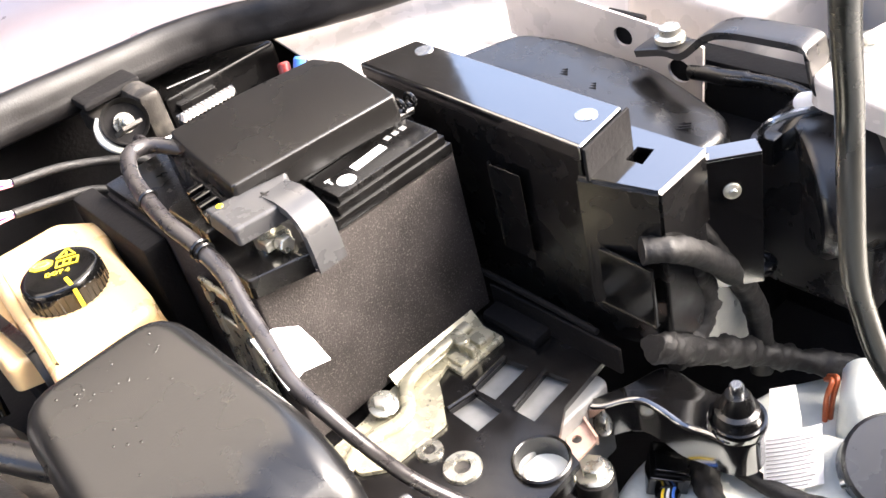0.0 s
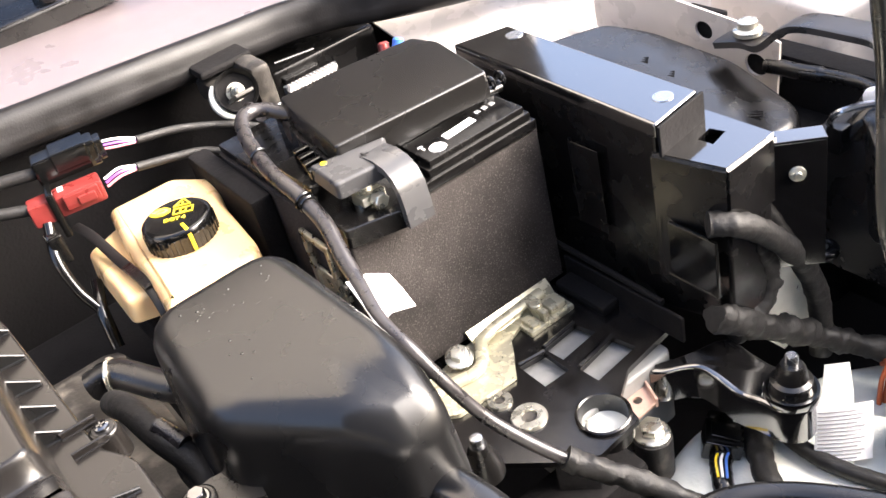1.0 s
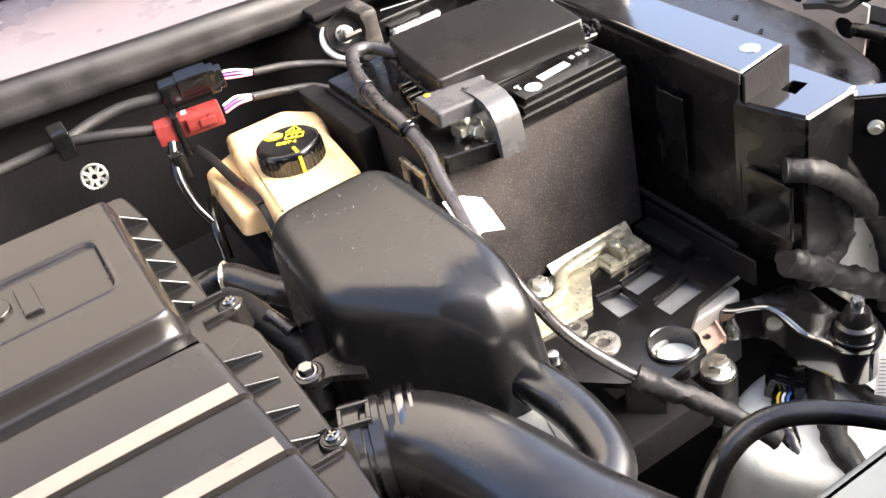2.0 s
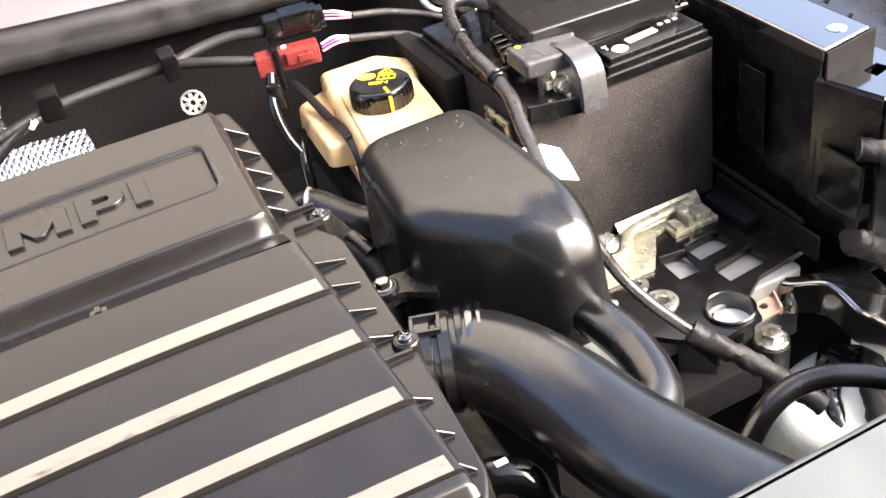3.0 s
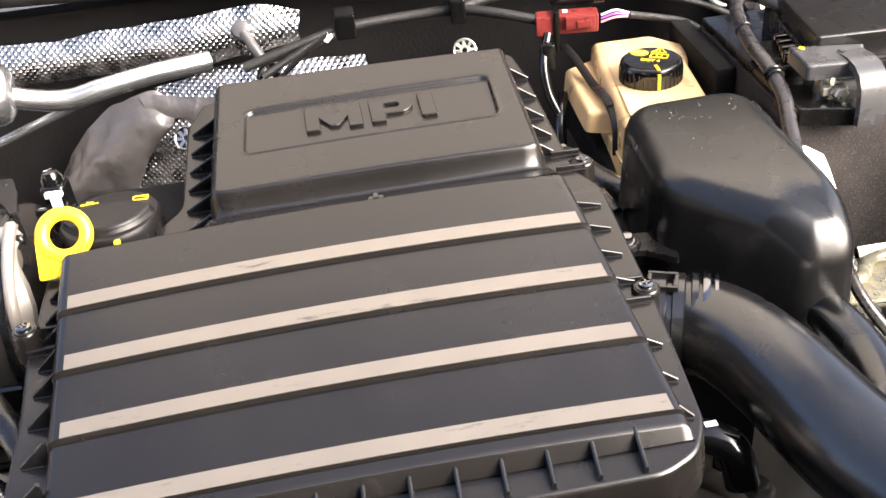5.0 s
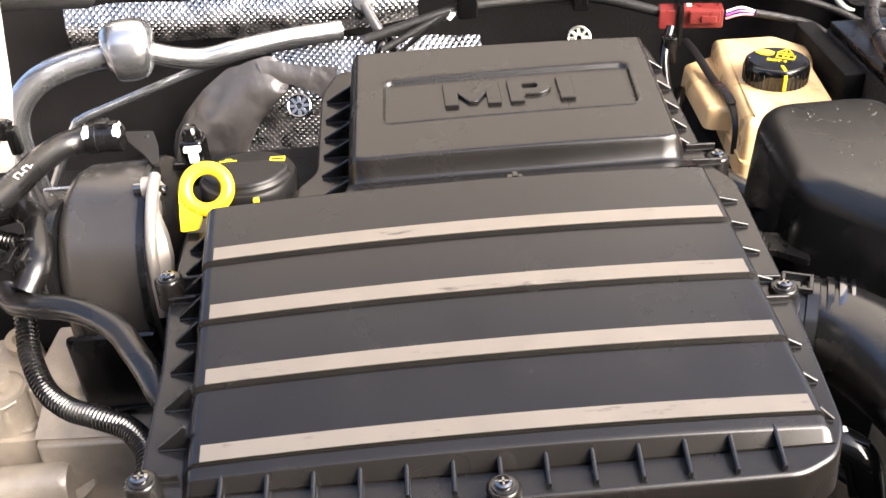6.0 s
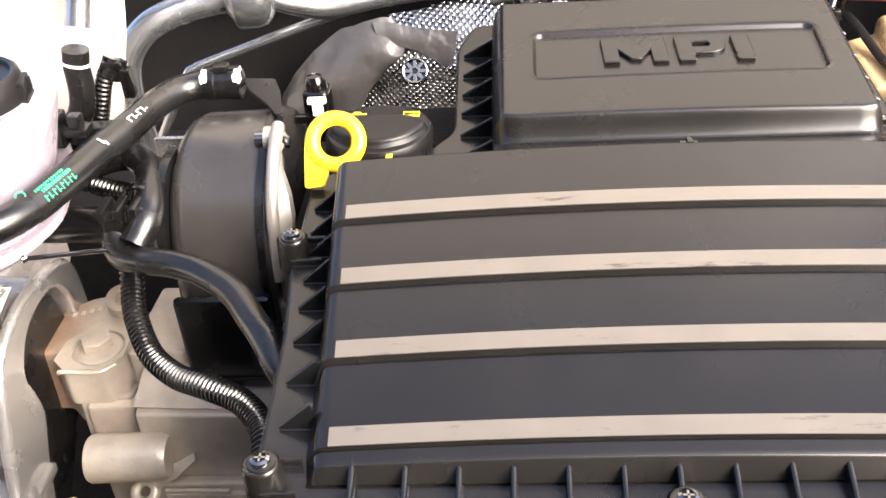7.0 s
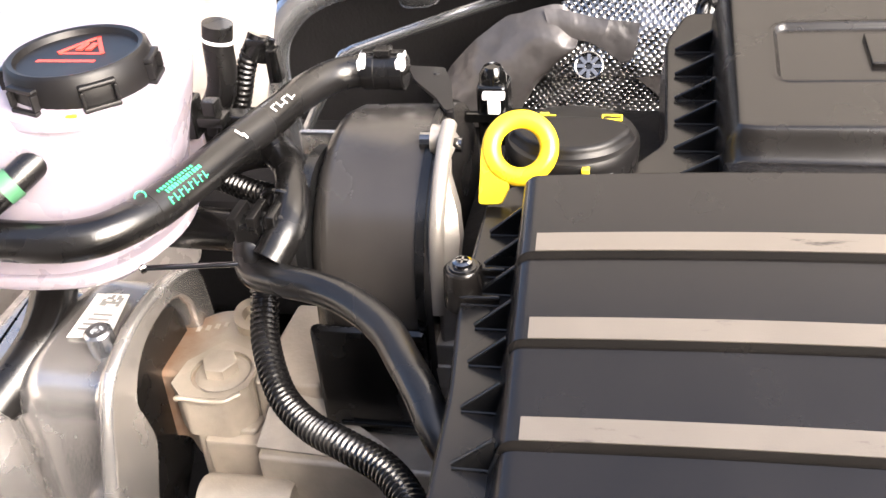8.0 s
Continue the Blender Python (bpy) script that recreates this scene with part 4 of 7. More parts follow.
part("tape_wrap", wrapped([(0.622, 0.178, 0.631), (0.634, 0.164, 0.620), (0.660, 0.140, 0.600), (0.69, 0.10, 0.57)], 0.0085, lump=0.25), TAPE, cable)
stud = thing("earth_stud", (0.646, 0.662, 0.78), "steel earth stud in a round cup of the body", "earth stud")
part("cup", lathe([(0.0, -0.012), (0.019, -0.010), (0.0215, 0.0), (0.022, 0.001), (0.0225, -0.002), (0.020, -0.016), (0.0, -0.017)], (0.656, 0.674, 0.774), (-0.18, -0.85, 0.5)), MAT, stud, "dark hollow cup")
qs = Vector((0, 0, 1)).rotation_difference(Vector((-0.18, -0.85, 0.5))).to_matrix()
part("rim", tube([tuple(Vector((0.655, 0.676, 0.771)) + qs @ Vector((0.0245 * math.cos(a), 0.0245 * math.sin(a), -0.004))) for a in (math.radians(130 + 20 * k) for k in range(7))], lambda t: 0.0015 + 0.003 * math.sin(t * math.pi), 10), GEARBOX, stud, "cream painted rim")
part("bolt", join(lathe([(0.010, 0), (0.010, 0.003)], (0.657, 0.684, 0.768), (-0.1, -0.85, 0.4), 20), hexhead((0.6565, 0.681, 0.7695), 0.0075, 0.008, (-0.1, -0.85, 0.4)), lathe([(0.0045, 0), (0.0045, 0.018), (0.003, 0.019)], (0.656, 0.676, 0.772), (-0.1, -0.85, 0.4), 14)), ZINC, stud)
part("lug", box(-0.010, -0.024, -0.002, 0.010, 0.010, 0.002, 0.001, Matrix.Translation((0.648, 0.652, 0.776)) @ Matrix.Rotation(-0.5, 4, "X")), GREASE, stud)
part("cable_end", tube([(0.648, 0.634, 0.77), (0.643, 0.60, 0.775), (0.636, 0.575, 0.785)], 0.006), CABLE, stud)
solo("seal_bracket", box(0.638, 0.715, 0.780, 0.70, 0.755, 0.790, 0.004), MAT, "dark bracket under the rubber seal", "bracket")
solo("body_bracket", join(box(0.676, 0.675, 0.70, 0.700, 0.75, 0.787, 0.008), box(0.64, 0.70, 0.75, 0.70, 0.75, 0.775, 0.006)), GREASE, "dusty body bracket beside the earth stud", "bracket")
strip = thing("ribbed_strip", (0.715, 0.62, 0.77), "pale ribbed plastic strip behind the battery", "strip")
for k in range(13):
    u = k / 12
    part("rib", box(-0.0017, -0.004, -0.0035, 0.0017, 0.004, 0.0035, 0.0006, Matrix.Translation((0.690 + 0.052 * u, 0.62, 0.774 - 0.0005 * u)) @ Matrix.Rotation(0.5, 4, "Y")), WINGP, strip)
part("base", box(0.686, 0.622, 0.768, 0.748, 0.628, 0.776, 0.001), GREYP, strip)
solo("wiper_motor", join(box(0.72, 0.735, 0.68, 0.86, 0.80, 0.745, 0.006), box(0.73, 0.728, 0.715, 0.775, 0.737, 0.735, 0.002), tube([(0.725, 0.73, 0.757), (0.775, 0.73, 0.752)], 0.002)), PLASTIC, "black wiper motor housing behind the battery", "motor")
solo("barcode_label", prism([(0.655, 0.590), (0.72, 0.575), (0.727, 0.597), (0.662, 0.612)], 0.770, 0.7706, 0), PAPER, "white barcode label behind the fuse box", "label")
plug = thing("blue_red_plug", (0.80, 0.60, 0.765), "small red and blue plug behind the fuse box", "plug")
part("red_half", lathe([(0.006, 0), (0.006, 0.012), (0.004, 0.014)], (0.792, 0.60, 0.768), (0.2, 0.3, 0.8), 16), REDP, plug)
part("blue_half", lathe([(0.006, 0), (0.006, 0.012), (0.004, 0.014)], (0.802, 0.592, 0.770), (0.4, 0.1, 0.8), 16), BLUEP, plug)

# ---- control unit housing beside the battery ----
hous = thing("control_unit_housing", (0.84, 0.35, 0.6), "gloss black painted steel housing with slotted lip", "housing")
part("top", pillow([(0.8215, 0.517), (0.876, 0.499), (0.869, 0.259), (0.8125, 0.251)], 0.775, 0.7865, 0.003, 0.0025), STEEL, hous)
part("body", pillow([(0.8225, 0.516), (0.872, 0.498), (0.866, 0.258), (0.813, 0.253)], 0.605, 0.778, 0.004, 0.002, 0.001), PLASTIC, hous)
part("front_body", pillow([(0.812, 0.262), (0.878, 0.262), (0.883, 0.199), (0.826, 0.1965)], 0.605, 0.716, 0.003, 0.002, 0.001), PLASTIC, hous)
for a, b in (((0.826, 0.1965), (0.883, 0.199)), ((0.883, 0.199), (0.880, 0.262)), ((0.826, 0.1965), (0.8125, 0.258))):
    part("side", sheet([[(a[0], a[1], z), (b[0], b[1], z)] for z in (0.70, 0.73, 0.7568)], 0.0025), PLASTIC, hous)
SLOT = [(0.845, 0.240), (0.8625, 0.243), (0.8655, 0.230), (0.846, 0.2255)]
part("lip", slotted([(0.8125, 0.2575), (0.883, 0.2645), (0.883, 0.199), (0.826, 0.1965)], SLOT, 0.757, 0.760), STEEL, hous)
part("slot_floor", box(0.832, 0.203, 0.715, 0.878, 0.250, 0.720, 0.001), MAT, hous)
part("step", box(0.812, 0.2505, 0.758, 0.872, 0.2535, 0.785, 0.001, Matrix.Translation((0.84, 0.252, 0)) @ Matrix.Rotation(0.14, 4, "Z") @ Matrix.Translation((-0.84, -0.252, 0))), MAT, hous)
for x, y, z in ((0.8645, 0.476, 0.7862), (0.8475, 0.275, 0.7862)):
    part("spot", lathe([(0.0085, 0), (0.0085, 0.0008), (0.006, 0.0012)], (x, y, z)), PIPE, hous, "bare round weld spot")
part("window_flap", join(box(0.809, 0.352, 0.655, 0.8125, 0.354, 0.742, 0.0008), box(0.8095, 0.318, 0.655, 0.8105, 0.352, 0.74, 0.0004)), PLASTIC, hous)
part("pocket", join(box(0.8085, 0.196, 0.645, 0.8125, 0.245, 0.70, 0.001, None), box(0.808, 0.196, 0.644, 0.8135, 0.248, 0.6465, 0.0006)), GLOSSY, hous)
ear = thing("angle_bracket", (0.89, 0.17, 0.6), "black steel angle bracket with round bolt", "bracket")
part("upright", box(-0.022, -0.0018, -0.12, 0.022, 0.0018, 0.0, 0.001, Matrix.Translation((0.894, 0.186, 0.750)) @ Matrix.Rotation(-0.75, 4, "Z")), STEEL, ear)
part("lip", box(-0.022, -0.0018, -0.003, 0.022, 0.016, 0.0, 0.001, Matrix.Translation((0.894, 0.186, 0.7525)) @ Matrix.Rotation(-0.75, 4, "Z")), STEEL, ear)
part("bolt", lathe([(0.0068, 0), (0.0064, 0.0018), (0.0034, 0.003), (0.0028, 0.005)], (0.893, 0.185, 0.722), (-0.68, -0.73, 0.0), 20), ZINC, ear)

vent = thing("air_box_lid", (0.92, 0.32, 0.6), "black rounded plastic housing beside the wing", "plastic housing")
def lid_slope(x, y, z):
    return (x, y, z - 0.10 * (x - 0.92) + 0.20 * (y - 0.39))


part("shell", pillow([(0.880, 0.470), (0.905, 0.468), (0.963, 0.460), (0.988, 0.418), (1.004, 0.335), (0.986, 0.252), (0.962, 0.232), (0.92, 0.232), (0.890, 0.25), (0.880, 0.40)], 0.66, 0.752, 0.014, 0.010, 0.004, lid_slope, crown=0.002), PLASTIC, vent)
for x, y, w in ((0.9354, 0.3834, 0.010), (0.9354, 0.3524, 0.010), (0.942, 0.264, 0.014)):
    turn_s = Matrix.Translation(lid_slope(x, y, 0.7535)) @ Matrix.Rotation(-0.9, 4, "Z")
    part("symbol", join(*[box(-w / 2, k * 0.0038 - 0.0005, -0.001, w / 2, k * 0.0038 + 0.0005, 0.0006, 0.0002, turn_s) for k in (-1, 0, 1)], box(-w / 2, -0.0038, -0.001, -w / 2 + 0.001, 0.0038, 0.0006, 0.0002, turn_s)), CAPP, vent)

# ---- battery tray ----
tray = thing("battery_tray", (0.69, 0.29, 0.585), "black steel battery tray with cut-out windows", "battery tray")
HOLES = [[(0.683, 0.277), (0.7095, 0.276), (0.7105, 0.308), (0.684, 0.312)], [(0.715, 0.289), (0.757, 0.2925), (0.7525, 0.315), (0.7135, 0.312)],
         [(0.717, 0.248), (0.766, 0.2525), (0.762, 0.277), (0.716, 0.270)],
         [(0.692 + 0.0212 * math.cos(a), 0.217 + 0.0212 * math.sin(a)) for a in (math.pi * i / 12 for i in range(24))]]
part("plate", plate([(0.585, 0.262), (0.632, 0.212), (0.662, 0.190), (0.708, 0.194), (0.7165, 0.222), (0.742, 0.239), (0.80, 0.246), (0.805, 0.62), (0.582, 0.62)], HOLES, 0.584, 0.590), TRAYP, tray)
for h in HOLES[:3]:
    a, b = Vector(h[2]), Vector(h[3])
    part("fold", tube([(a.x, a.y, 0.592), (b.x, b.y, 0.592)], 0.0022, 8), TRAYP, tray)
part("wall", join(box(0.795, 0.225, 0.588, 0.799, 0.37, 0.616, 0.002), box(0.775, 0.30, 0.588, 0.797, 0.365, 0.600, 0.004), tube([(0.800, 0.40, 0.622), (0.799, 0.31, 0.622), (0.80, 0.25, 0.618)], 0.003, 8)), MAT, tray)
for x, y, k in ((0.646, 0.293, 0.72), (0.6505, 0.2605, 1.0)):
    part("washer", lathe([(0.006 * k, 0.0005), (0.007 * k, 0.003), (0.0145 * k, 0.003), (0.0155 * k, 0.0015), (0.0155 * k, -0.002), (0.006 * k, -0.002)], (x, y, 0.590), seg=32), ZINC, tray)
    part("bore", join(disc((x, y, 0.5908), 0.0062 * k, 0.0006, bev=0.0002, seg=24), hexhead((x, y, 0.5912), 0.0035 * k, 0.0006)), GREASE, tray)
part("cup_floor", disc((0.692, 0.217, 0.572), 0.0205, 0.002, bev=0.0002), GEARBOX, tray, "pale floor of the cup")
part("cup", lathe([(0.0205, -0.020), (0.0205, 0.003), (0.0216, 0.004), (0.0230, 0.003), (0.0230, -0.020)], (0.692, 0.217, 0.590), seg=32), TRAYP, tray)
part("tab", join(plate([(0.735, 0.237), (0.757, 0.240), (0.746, 0.214), (0.716, 0.213)], [[(0.738 + 0.0042 * math.cos(a), 0.2275 + 0.0042 * math.sin(a)) for a in (math.pi * i / 6 for i in range(12))]], 0.5610, 0.5635),
                 box(-0.0012, -0.0145, -0.006, 0.0012, 0.0145, 0.004, 0.0006, Matrix.Translation((0.7525, 0.227, 0.564)) @ Matrix.Rotation(-0.4, 4, "Z"))), COPPERY, tray, "pinkish plated tab with a hole")
for a, b in (((0.652, 0.238), (0.672, 0.206)), ((0.660, 0.206), (0.684, 0.232)), ((0.640, 0.222), (0.664, 0.199))):
    part("leg", sheet([[(a[0], a[1], 0.587), (a[0], a[1], 0.535)], [(b[0], b[1], 0.580), (b[0], b[1], 0.535)]], 0.0025), STEEL, tray)
part("sump", box(0.60, 0.19, 0.50, 0.71, 0.245, 0.54, 0.006), MAT, tray)

hold = thing("hold_down_clamp", (0.68, 0.33, 0.59), "yellow-plated steel battery clamp at the tray", "bracket")
part("foot", prism([(0.596, 0.318), (0.598, 0.356), (0.632, 0.358), (0.668, 0.366), (0.722, 0.366), (0.722, 0.349), (0.701, 0.342), (0.692, 0.328), (0.672, 0.301), (0.640, 0.303), (0.612, 0.304)], 0.5905, 0.5945, 0.001, 0.003), GOLD, hold)
part("ridge", tube([(0.592, 0.330, 0.594), (0.608, 0.336, 0.596), (0.630, 0.334, 0.597), (0.647, 0.329, 0.598), (0.660, 0.332, 0.599), (0.668, 0.342, 0.600), (0.678, 0.353, 0.601), (0.696, 0.357, 0.602), (0.725, 0.359, 0.602), (0.755, 0.360, 0.602)], 0.0062, 14, flat=0.75), GOLD, hold)
part("lip", sheet([[(x, 0.356, 0.594), (x, 0.362, 0.602), (x, 0.3675, 0.607)] for x in (0.672, 0.69, 0.71, 0.74, 0.768)], 0.003), GOLD, hold)
part("block", join(box(0.716, 0.330, 0.589, 0.768, 0.357, 0.5955, 0.002), box(0.733, 0.331, 0.594, 0.740, 0.360, 0.607, 0.002), box(0.744, 0.334, 0.594, 0.764, 0.352, 0.6025, 0.003), box(0.720, 0.333, 0.594, 0.730, 0.350, 0.599, 0.002), disc((0.7365, 0.346, 0.606), 0.0065, 0.004, seg=14))
     , GOLD, hold)
for k in range(9):
    part("stamp", disc((0.660 + 0.0050 * (k % 5), 0.3075 + 0.0052 * (k % 5) + 0.003 * (k // 5), 0.5943), 0.0011, 0.0006, bev=0.0001, seg=8), ZINC, hold)
flange_bolt("flange_bolt", (0.650, 0.350, 0.603), 0.0085, "steel hex bolt on the battery clamp", (0.0, -0.25, 1))
flange_bolt("flange_bolt", (0.739, 0.216, 0.530), 0.0105, "steel hex bolt beside the battery tray")
solo("bolt_pillar", lathe([(0.016, -0.06), (0.017, -0.002), (0.015, 0.0)], (0.739, 0.216, 0.530), seg=24), GREASE, "dark cast pillar under the hex bolt", "pillar")

# ---- beside and below the tray ----
gear = thing("gearbox", (0.78, 0.12, 0.4), "pale cast gearbox housing below the battery tray", "gearbox")
part("housing", pillow([(0.700, 0.150), (0.722, 0.205), (0.775, 0.225), (0.842, 0.222), (0.87, 0.20), (0.93, 0.10), (0.90, 0.0), (0.78, 0.02)], 0.38, 0.488, 0.03, 0.022, 0.01, crown=0.006), GEARBOX, gear)
part("plate", pillow([(0.665, 0.235), (0.79, 0.235), (0.79, 0.335), (0.665, 0.335)], 0.50, 0.580, 0.008, 0.003), PALE, gear)
part("bell_rim", pillow([(0.474, 0.155), (0.520, 0.155), (0.524, 0.07), (0.486, 0.055)], 0.55, 0.718, 0.01, 0.008), GEARBOX, gear)
part("base_plate", pillow([(0.84, 0.21), (0.94, 0.19), (1.02, 0.13), (0.98, 0.02), (0.86, 0.03)], 0.40, 0.470, 0.02, 0.01), GEARBOX, gear)
wplate = [(0.937, 0.590), (0.958, 0.562), (0.976, 0.522), (0.980, 0.480), (0.94, 0.470), (0.890, 0.530), (0.903, 0.540), (0.926, 0.545), (0.934, 0.556)]
wp = plate(wplate, [[(0.962 + 0.003 * math.cos(a), 0.534 + 0.005 * math.sin(a)) for a in (math.pi * i / 5 for i in range(10))]], 0.0, 0.003)
wp.transform(Matrix(((1, 0, 0, 0), (0, 0, 1, 0.235), (0, 1, 0, 0), (0, 0, 0, 1))))
part("side_plate", wp, GEARBOX, gear, "pale metal plate with a hole")
mnt2 = thing("gearbox_mount", (0.79, 0.16, 0.56), "black pressed steel mount arm with rubber stop", "mount")
ARM = [(0.757, 0.252), (0.763, 0.226), (0.783, 0.206), (0.789, 0.179), (0.793, 0.149), (0.794, 0.127), (0.805, 0.113), (0.822, 0.114), (0.834, 0.127), (0.840, 0.142), (0.836, 0.165), (0.829, 0.183), (0.827, 0.211), (0.800, 0.222), (0.772, 0.240)]
part("arm", pillow(ARM, 0.540, 0.575, 0.012, 0.0045, 0.001, lambda x, y, z: (x, y, z + 0.010 * math.exp(-((y - 0.2) / 0.022) ** 2) - 0.004 * math.exp(-((y - 0.165) / 0.012) ** 2))), STEEL, mnt2)
part("cup", lathe([(0.021, -0.006), (0.0225, 0.002), (0.0215, 0.005), (0.019, 0.005), (0.018, 0.0)], (0.8165, 0.134, 0.576)), STEEL, mnt2)
part("bump_stop", lathe([(0.0185, 0), (0.018, 0.006), (0.0165, 0.008), (0.0165, 0.014), (0.013, 0.016), (0.011, 0.026), (0.0085, 0.030)], (0.8165, 0.134, 0.576)), RUBBER, mnt2, "black rubber bump stop")
part("pin", lathe([(0.0055, 0), (0.0055, 0.009), (0.004, 0.011)], (0.8165, 0.134, 0.605), seg=16), PIPE, mnt2)
stop = thing("rubber_stop", (0.60, 0.21, 0.60), "small black rubber stop beside the cable", "rubber stop")
part("cone", lathe([(0.016, 0), (0.015, 0.01), (0.010, 0.024), (0.007, 0.032)], (0.588, 0.240, 0.595)), RUBBER, stop)
part("pin", lathe([(0.005, 0), (0.005, 0.008), (0.003, 0.009)], (0.588, 0.240, 0.627), seg=14), PIPE, stop)
harn = thing("wiring_harness", (0.86, 0.18, 0.6), "black cloth-taped wiring harness over the gearbox mount", "wiring harness")
part("trunk", wrapped([(0.812, 0.205, 0.712), (0.830, 0.192, 0.708), (0.858, 0.190, 0.684), (0.895, 0.190, 0.640), (0.920, 0.190, 0.594), (0.933, 0.190, 0.545), (0.933, 0.190, 0.500)], 0.0100, lump=0.16), TAPE, harn, angle=80)
part("branch", wrapped([(0.852, 0.215, 0.69), (0.866, 0.206, 0.672), (0.875, 0.204, 0.645), (0.876, 0.204, 0.607), (0.855, 0.203, 0.590), (0.830, 0.203, 0.590)], 0.0106, lump=0.4), TAPE, harn, angle=80)
part("branch", wrapped([(0.806, 0.200, 0.624), (0.830, 0.196, 0.606), (0.876, 0.192, 0.567), (0.922, 0.186, 0.532), (0.955, 0.170, 0.505), (0.985, 0.13, 0.49)], 0.0112, lump=0.4), TAPE, harn, angle=80)
part("branch", wrapped([(0.836, 0.20, 0.55), (0.838, 0.190, 0.515), (0.815, 0.170, 0.504), (0.783, 0.133, 0.503), (0.765, 0.09, 0.49), (0.76, 0.03, 0.46)], 0.0106, lump=0.25), TAPE, harn, angle=80)
part("branch", wrapped([(0.842, 0.185, 0.515), (0.831, 0.158, 0.504), (0.826, 0.126, 0.502), (0.832, 0.089, 0.50), (0.86, 0.03, 0.49)], 0.0070), TAPE, harn, angle=80)
strap2 = thing("label_strap", (0.85, 0.11, 0.53), "pale metal strap with a white printed label wrapped round it", "label")
SX, SY = Vector((0.76, -0.65, 0.0)), Vector((0.32, 0.37, 0.87))


def on_strap(u, v, h=0.0):
    return Vector((0.848, 0.107, 0.523)) + SX * u + SY * v + SX.cross(SY) * (h - 5.0 * u * u)


part("metal", sheet([[tuple(on_strap(u + 0.10 * (v - 0.03), v, -0.004)) for u in (-0.014 + 0.10 * max(0, v - 0.03), -0.008, 0.0, 0.006, 0.011 - 0.12 * max(0, v - 0.03))] for v in (-0.03, 0.0, 0.03, 0.045, 0.056)], 0.002), GEARBOX, strap2)
part("hole", disc(tuple(on_strap(0.006, 0.050, -0.0034)), 0.004, 0.0008, tuple(SX.cross(SY)), 0.0002, 14), GLOSSY, strap2)
part("paper", sheet([[tuple(on_strap(u + 0.12 * v, v, 0.0005 * math.sin(v * 700))) for u in (-0.023, -0.015, -0.007, 0.0, 0.007, 0.015, 0.023)] for v in (-0.026, -0.02, -0.014, -0.008, -0.002, 0.004, 0.010, 0.016, 0.022)], 0.0006), PAPER, strap2, "white paper label")
for k in range(13):
    v = -0.0235 + 0.0033 * k
    part("print_line", sheet([[tuple(on_strap(u + 0.12 * w, w, 0.0012)) for u in (-0.021, -0.012, -0.003, 0.004, 0.010 + 0.003 * (k % 3))] for w in (v, v + 0.0009)], 0.0003), GREYINK, strap2)
conn = thing("wire_connector", (0.785, 0.185, 0.50), "black multi-pin wire connector on the gearbox", "connector")
mc = Matrix.Translation((0.790, 0.188, 0.506)) @ Matrix.Rotation(0.7, 4, "Z") @ Matrix.Rotation(0.25, 4, "X")
part("shell", join(box(-0.020, -0.014, -0.012, 0.010, 0.014, 0.010, 0.002, mc), box(-0.014, -0.016, 0.006, 0.004, 0.010, 0.014, 0.002, mc), box(0.008, -0.011, -0.010, 0.022, 0.011, 0.007, 0.002, mc)), GLOSSY, conn)
part("lever", join(*[box(-0.018 + 0.008 * k, -0.019, -0.008, -0.013 + 0.008 * k, -0.013, 0.010, 0.001, mc) for k in range(4)]), GLOSSY, conn)
part("boot", wrapped([(0.778, 0.176, 0.500), (0.767, 0.168, 0.497), (0.756, 0.155, 0.492), (0.745, 0.13, 0.48)], 0.009), RUBBER, conn)
for k, mat in enumerate((BLUEP, PAPER, YELLOW)):
    part("wire", tube([(0.780 - 0.003 * k, 0.170 + 0.003 * k, 0.506), (0.771 - 0.003 * k, 0.165 + 0.003 * k, 0.508), (0.760 - 0.002 * k, 0.155 + 0.003 * k, 0.503)], 0.0012, 6), mat, conn)
drum = thing("starter_drum", (0.90, 0.05, 0.45), "grey ribbed metal drum beside the gearbox", "drum")
part("drum", lathe([(0.036, -0.06), (0.040, -0.055), (0.040, 0.010), (0.037, 0.014), (0.0, 0.014)], (0.895, 0.050, 0.508), (-0.35, -0.3, 0.85), 32), GREYP, drum)
part("clip", tube([(0.862, 0.075, 0.50), (0.872, 0.062, 0.506), (0.885, 0.05, 0.505)], 0.004, 10), ZINC, drum)
solo("coolant_hose", tube([(0.56, 0.055, 0.58), (0.598, 0.064, 0.645), (0.640, 0.060, 0.662), (0.68, 0.028, 0.664), (0.72, -0.03, 0.66), (0.76, -0.09, 0.65)], 0.0085, 18), RUBBER, "black rubber hose behind the front panel", "hose")
solo("pale_pipe", tube([(0.972, 0.115, 0.502), (0.952, 0.105, 0.505), (0.940, 0.10, 0.492), (0.938, 0.10, 0.465), (0.955, 0.095, 0.41)], 0.019, 20), GEARBOX, "pale translucent plastic pipe bend at the wing", "pipe")
owire = thing("orange_wire", (0.935, 0.125, 0.49), "pair of orange-brown wires in the harness", "wire")
part("wire", tube([(0.952, 0.14, 0.50), (0.944, 0.13, 0.511), (0.936, 0.13, 0.497), (0.934, 0.13, 0.465)], 0.0024, 8), ORANGE, owire)
part("wire", tube([(0.957, 0.14, 0.50), (0.949, 0.128, 0.511), (0.941, 0.127, 0.495), (0.939, 0.128, 0.465)], 0.0024, 8), ORANGE, owire)

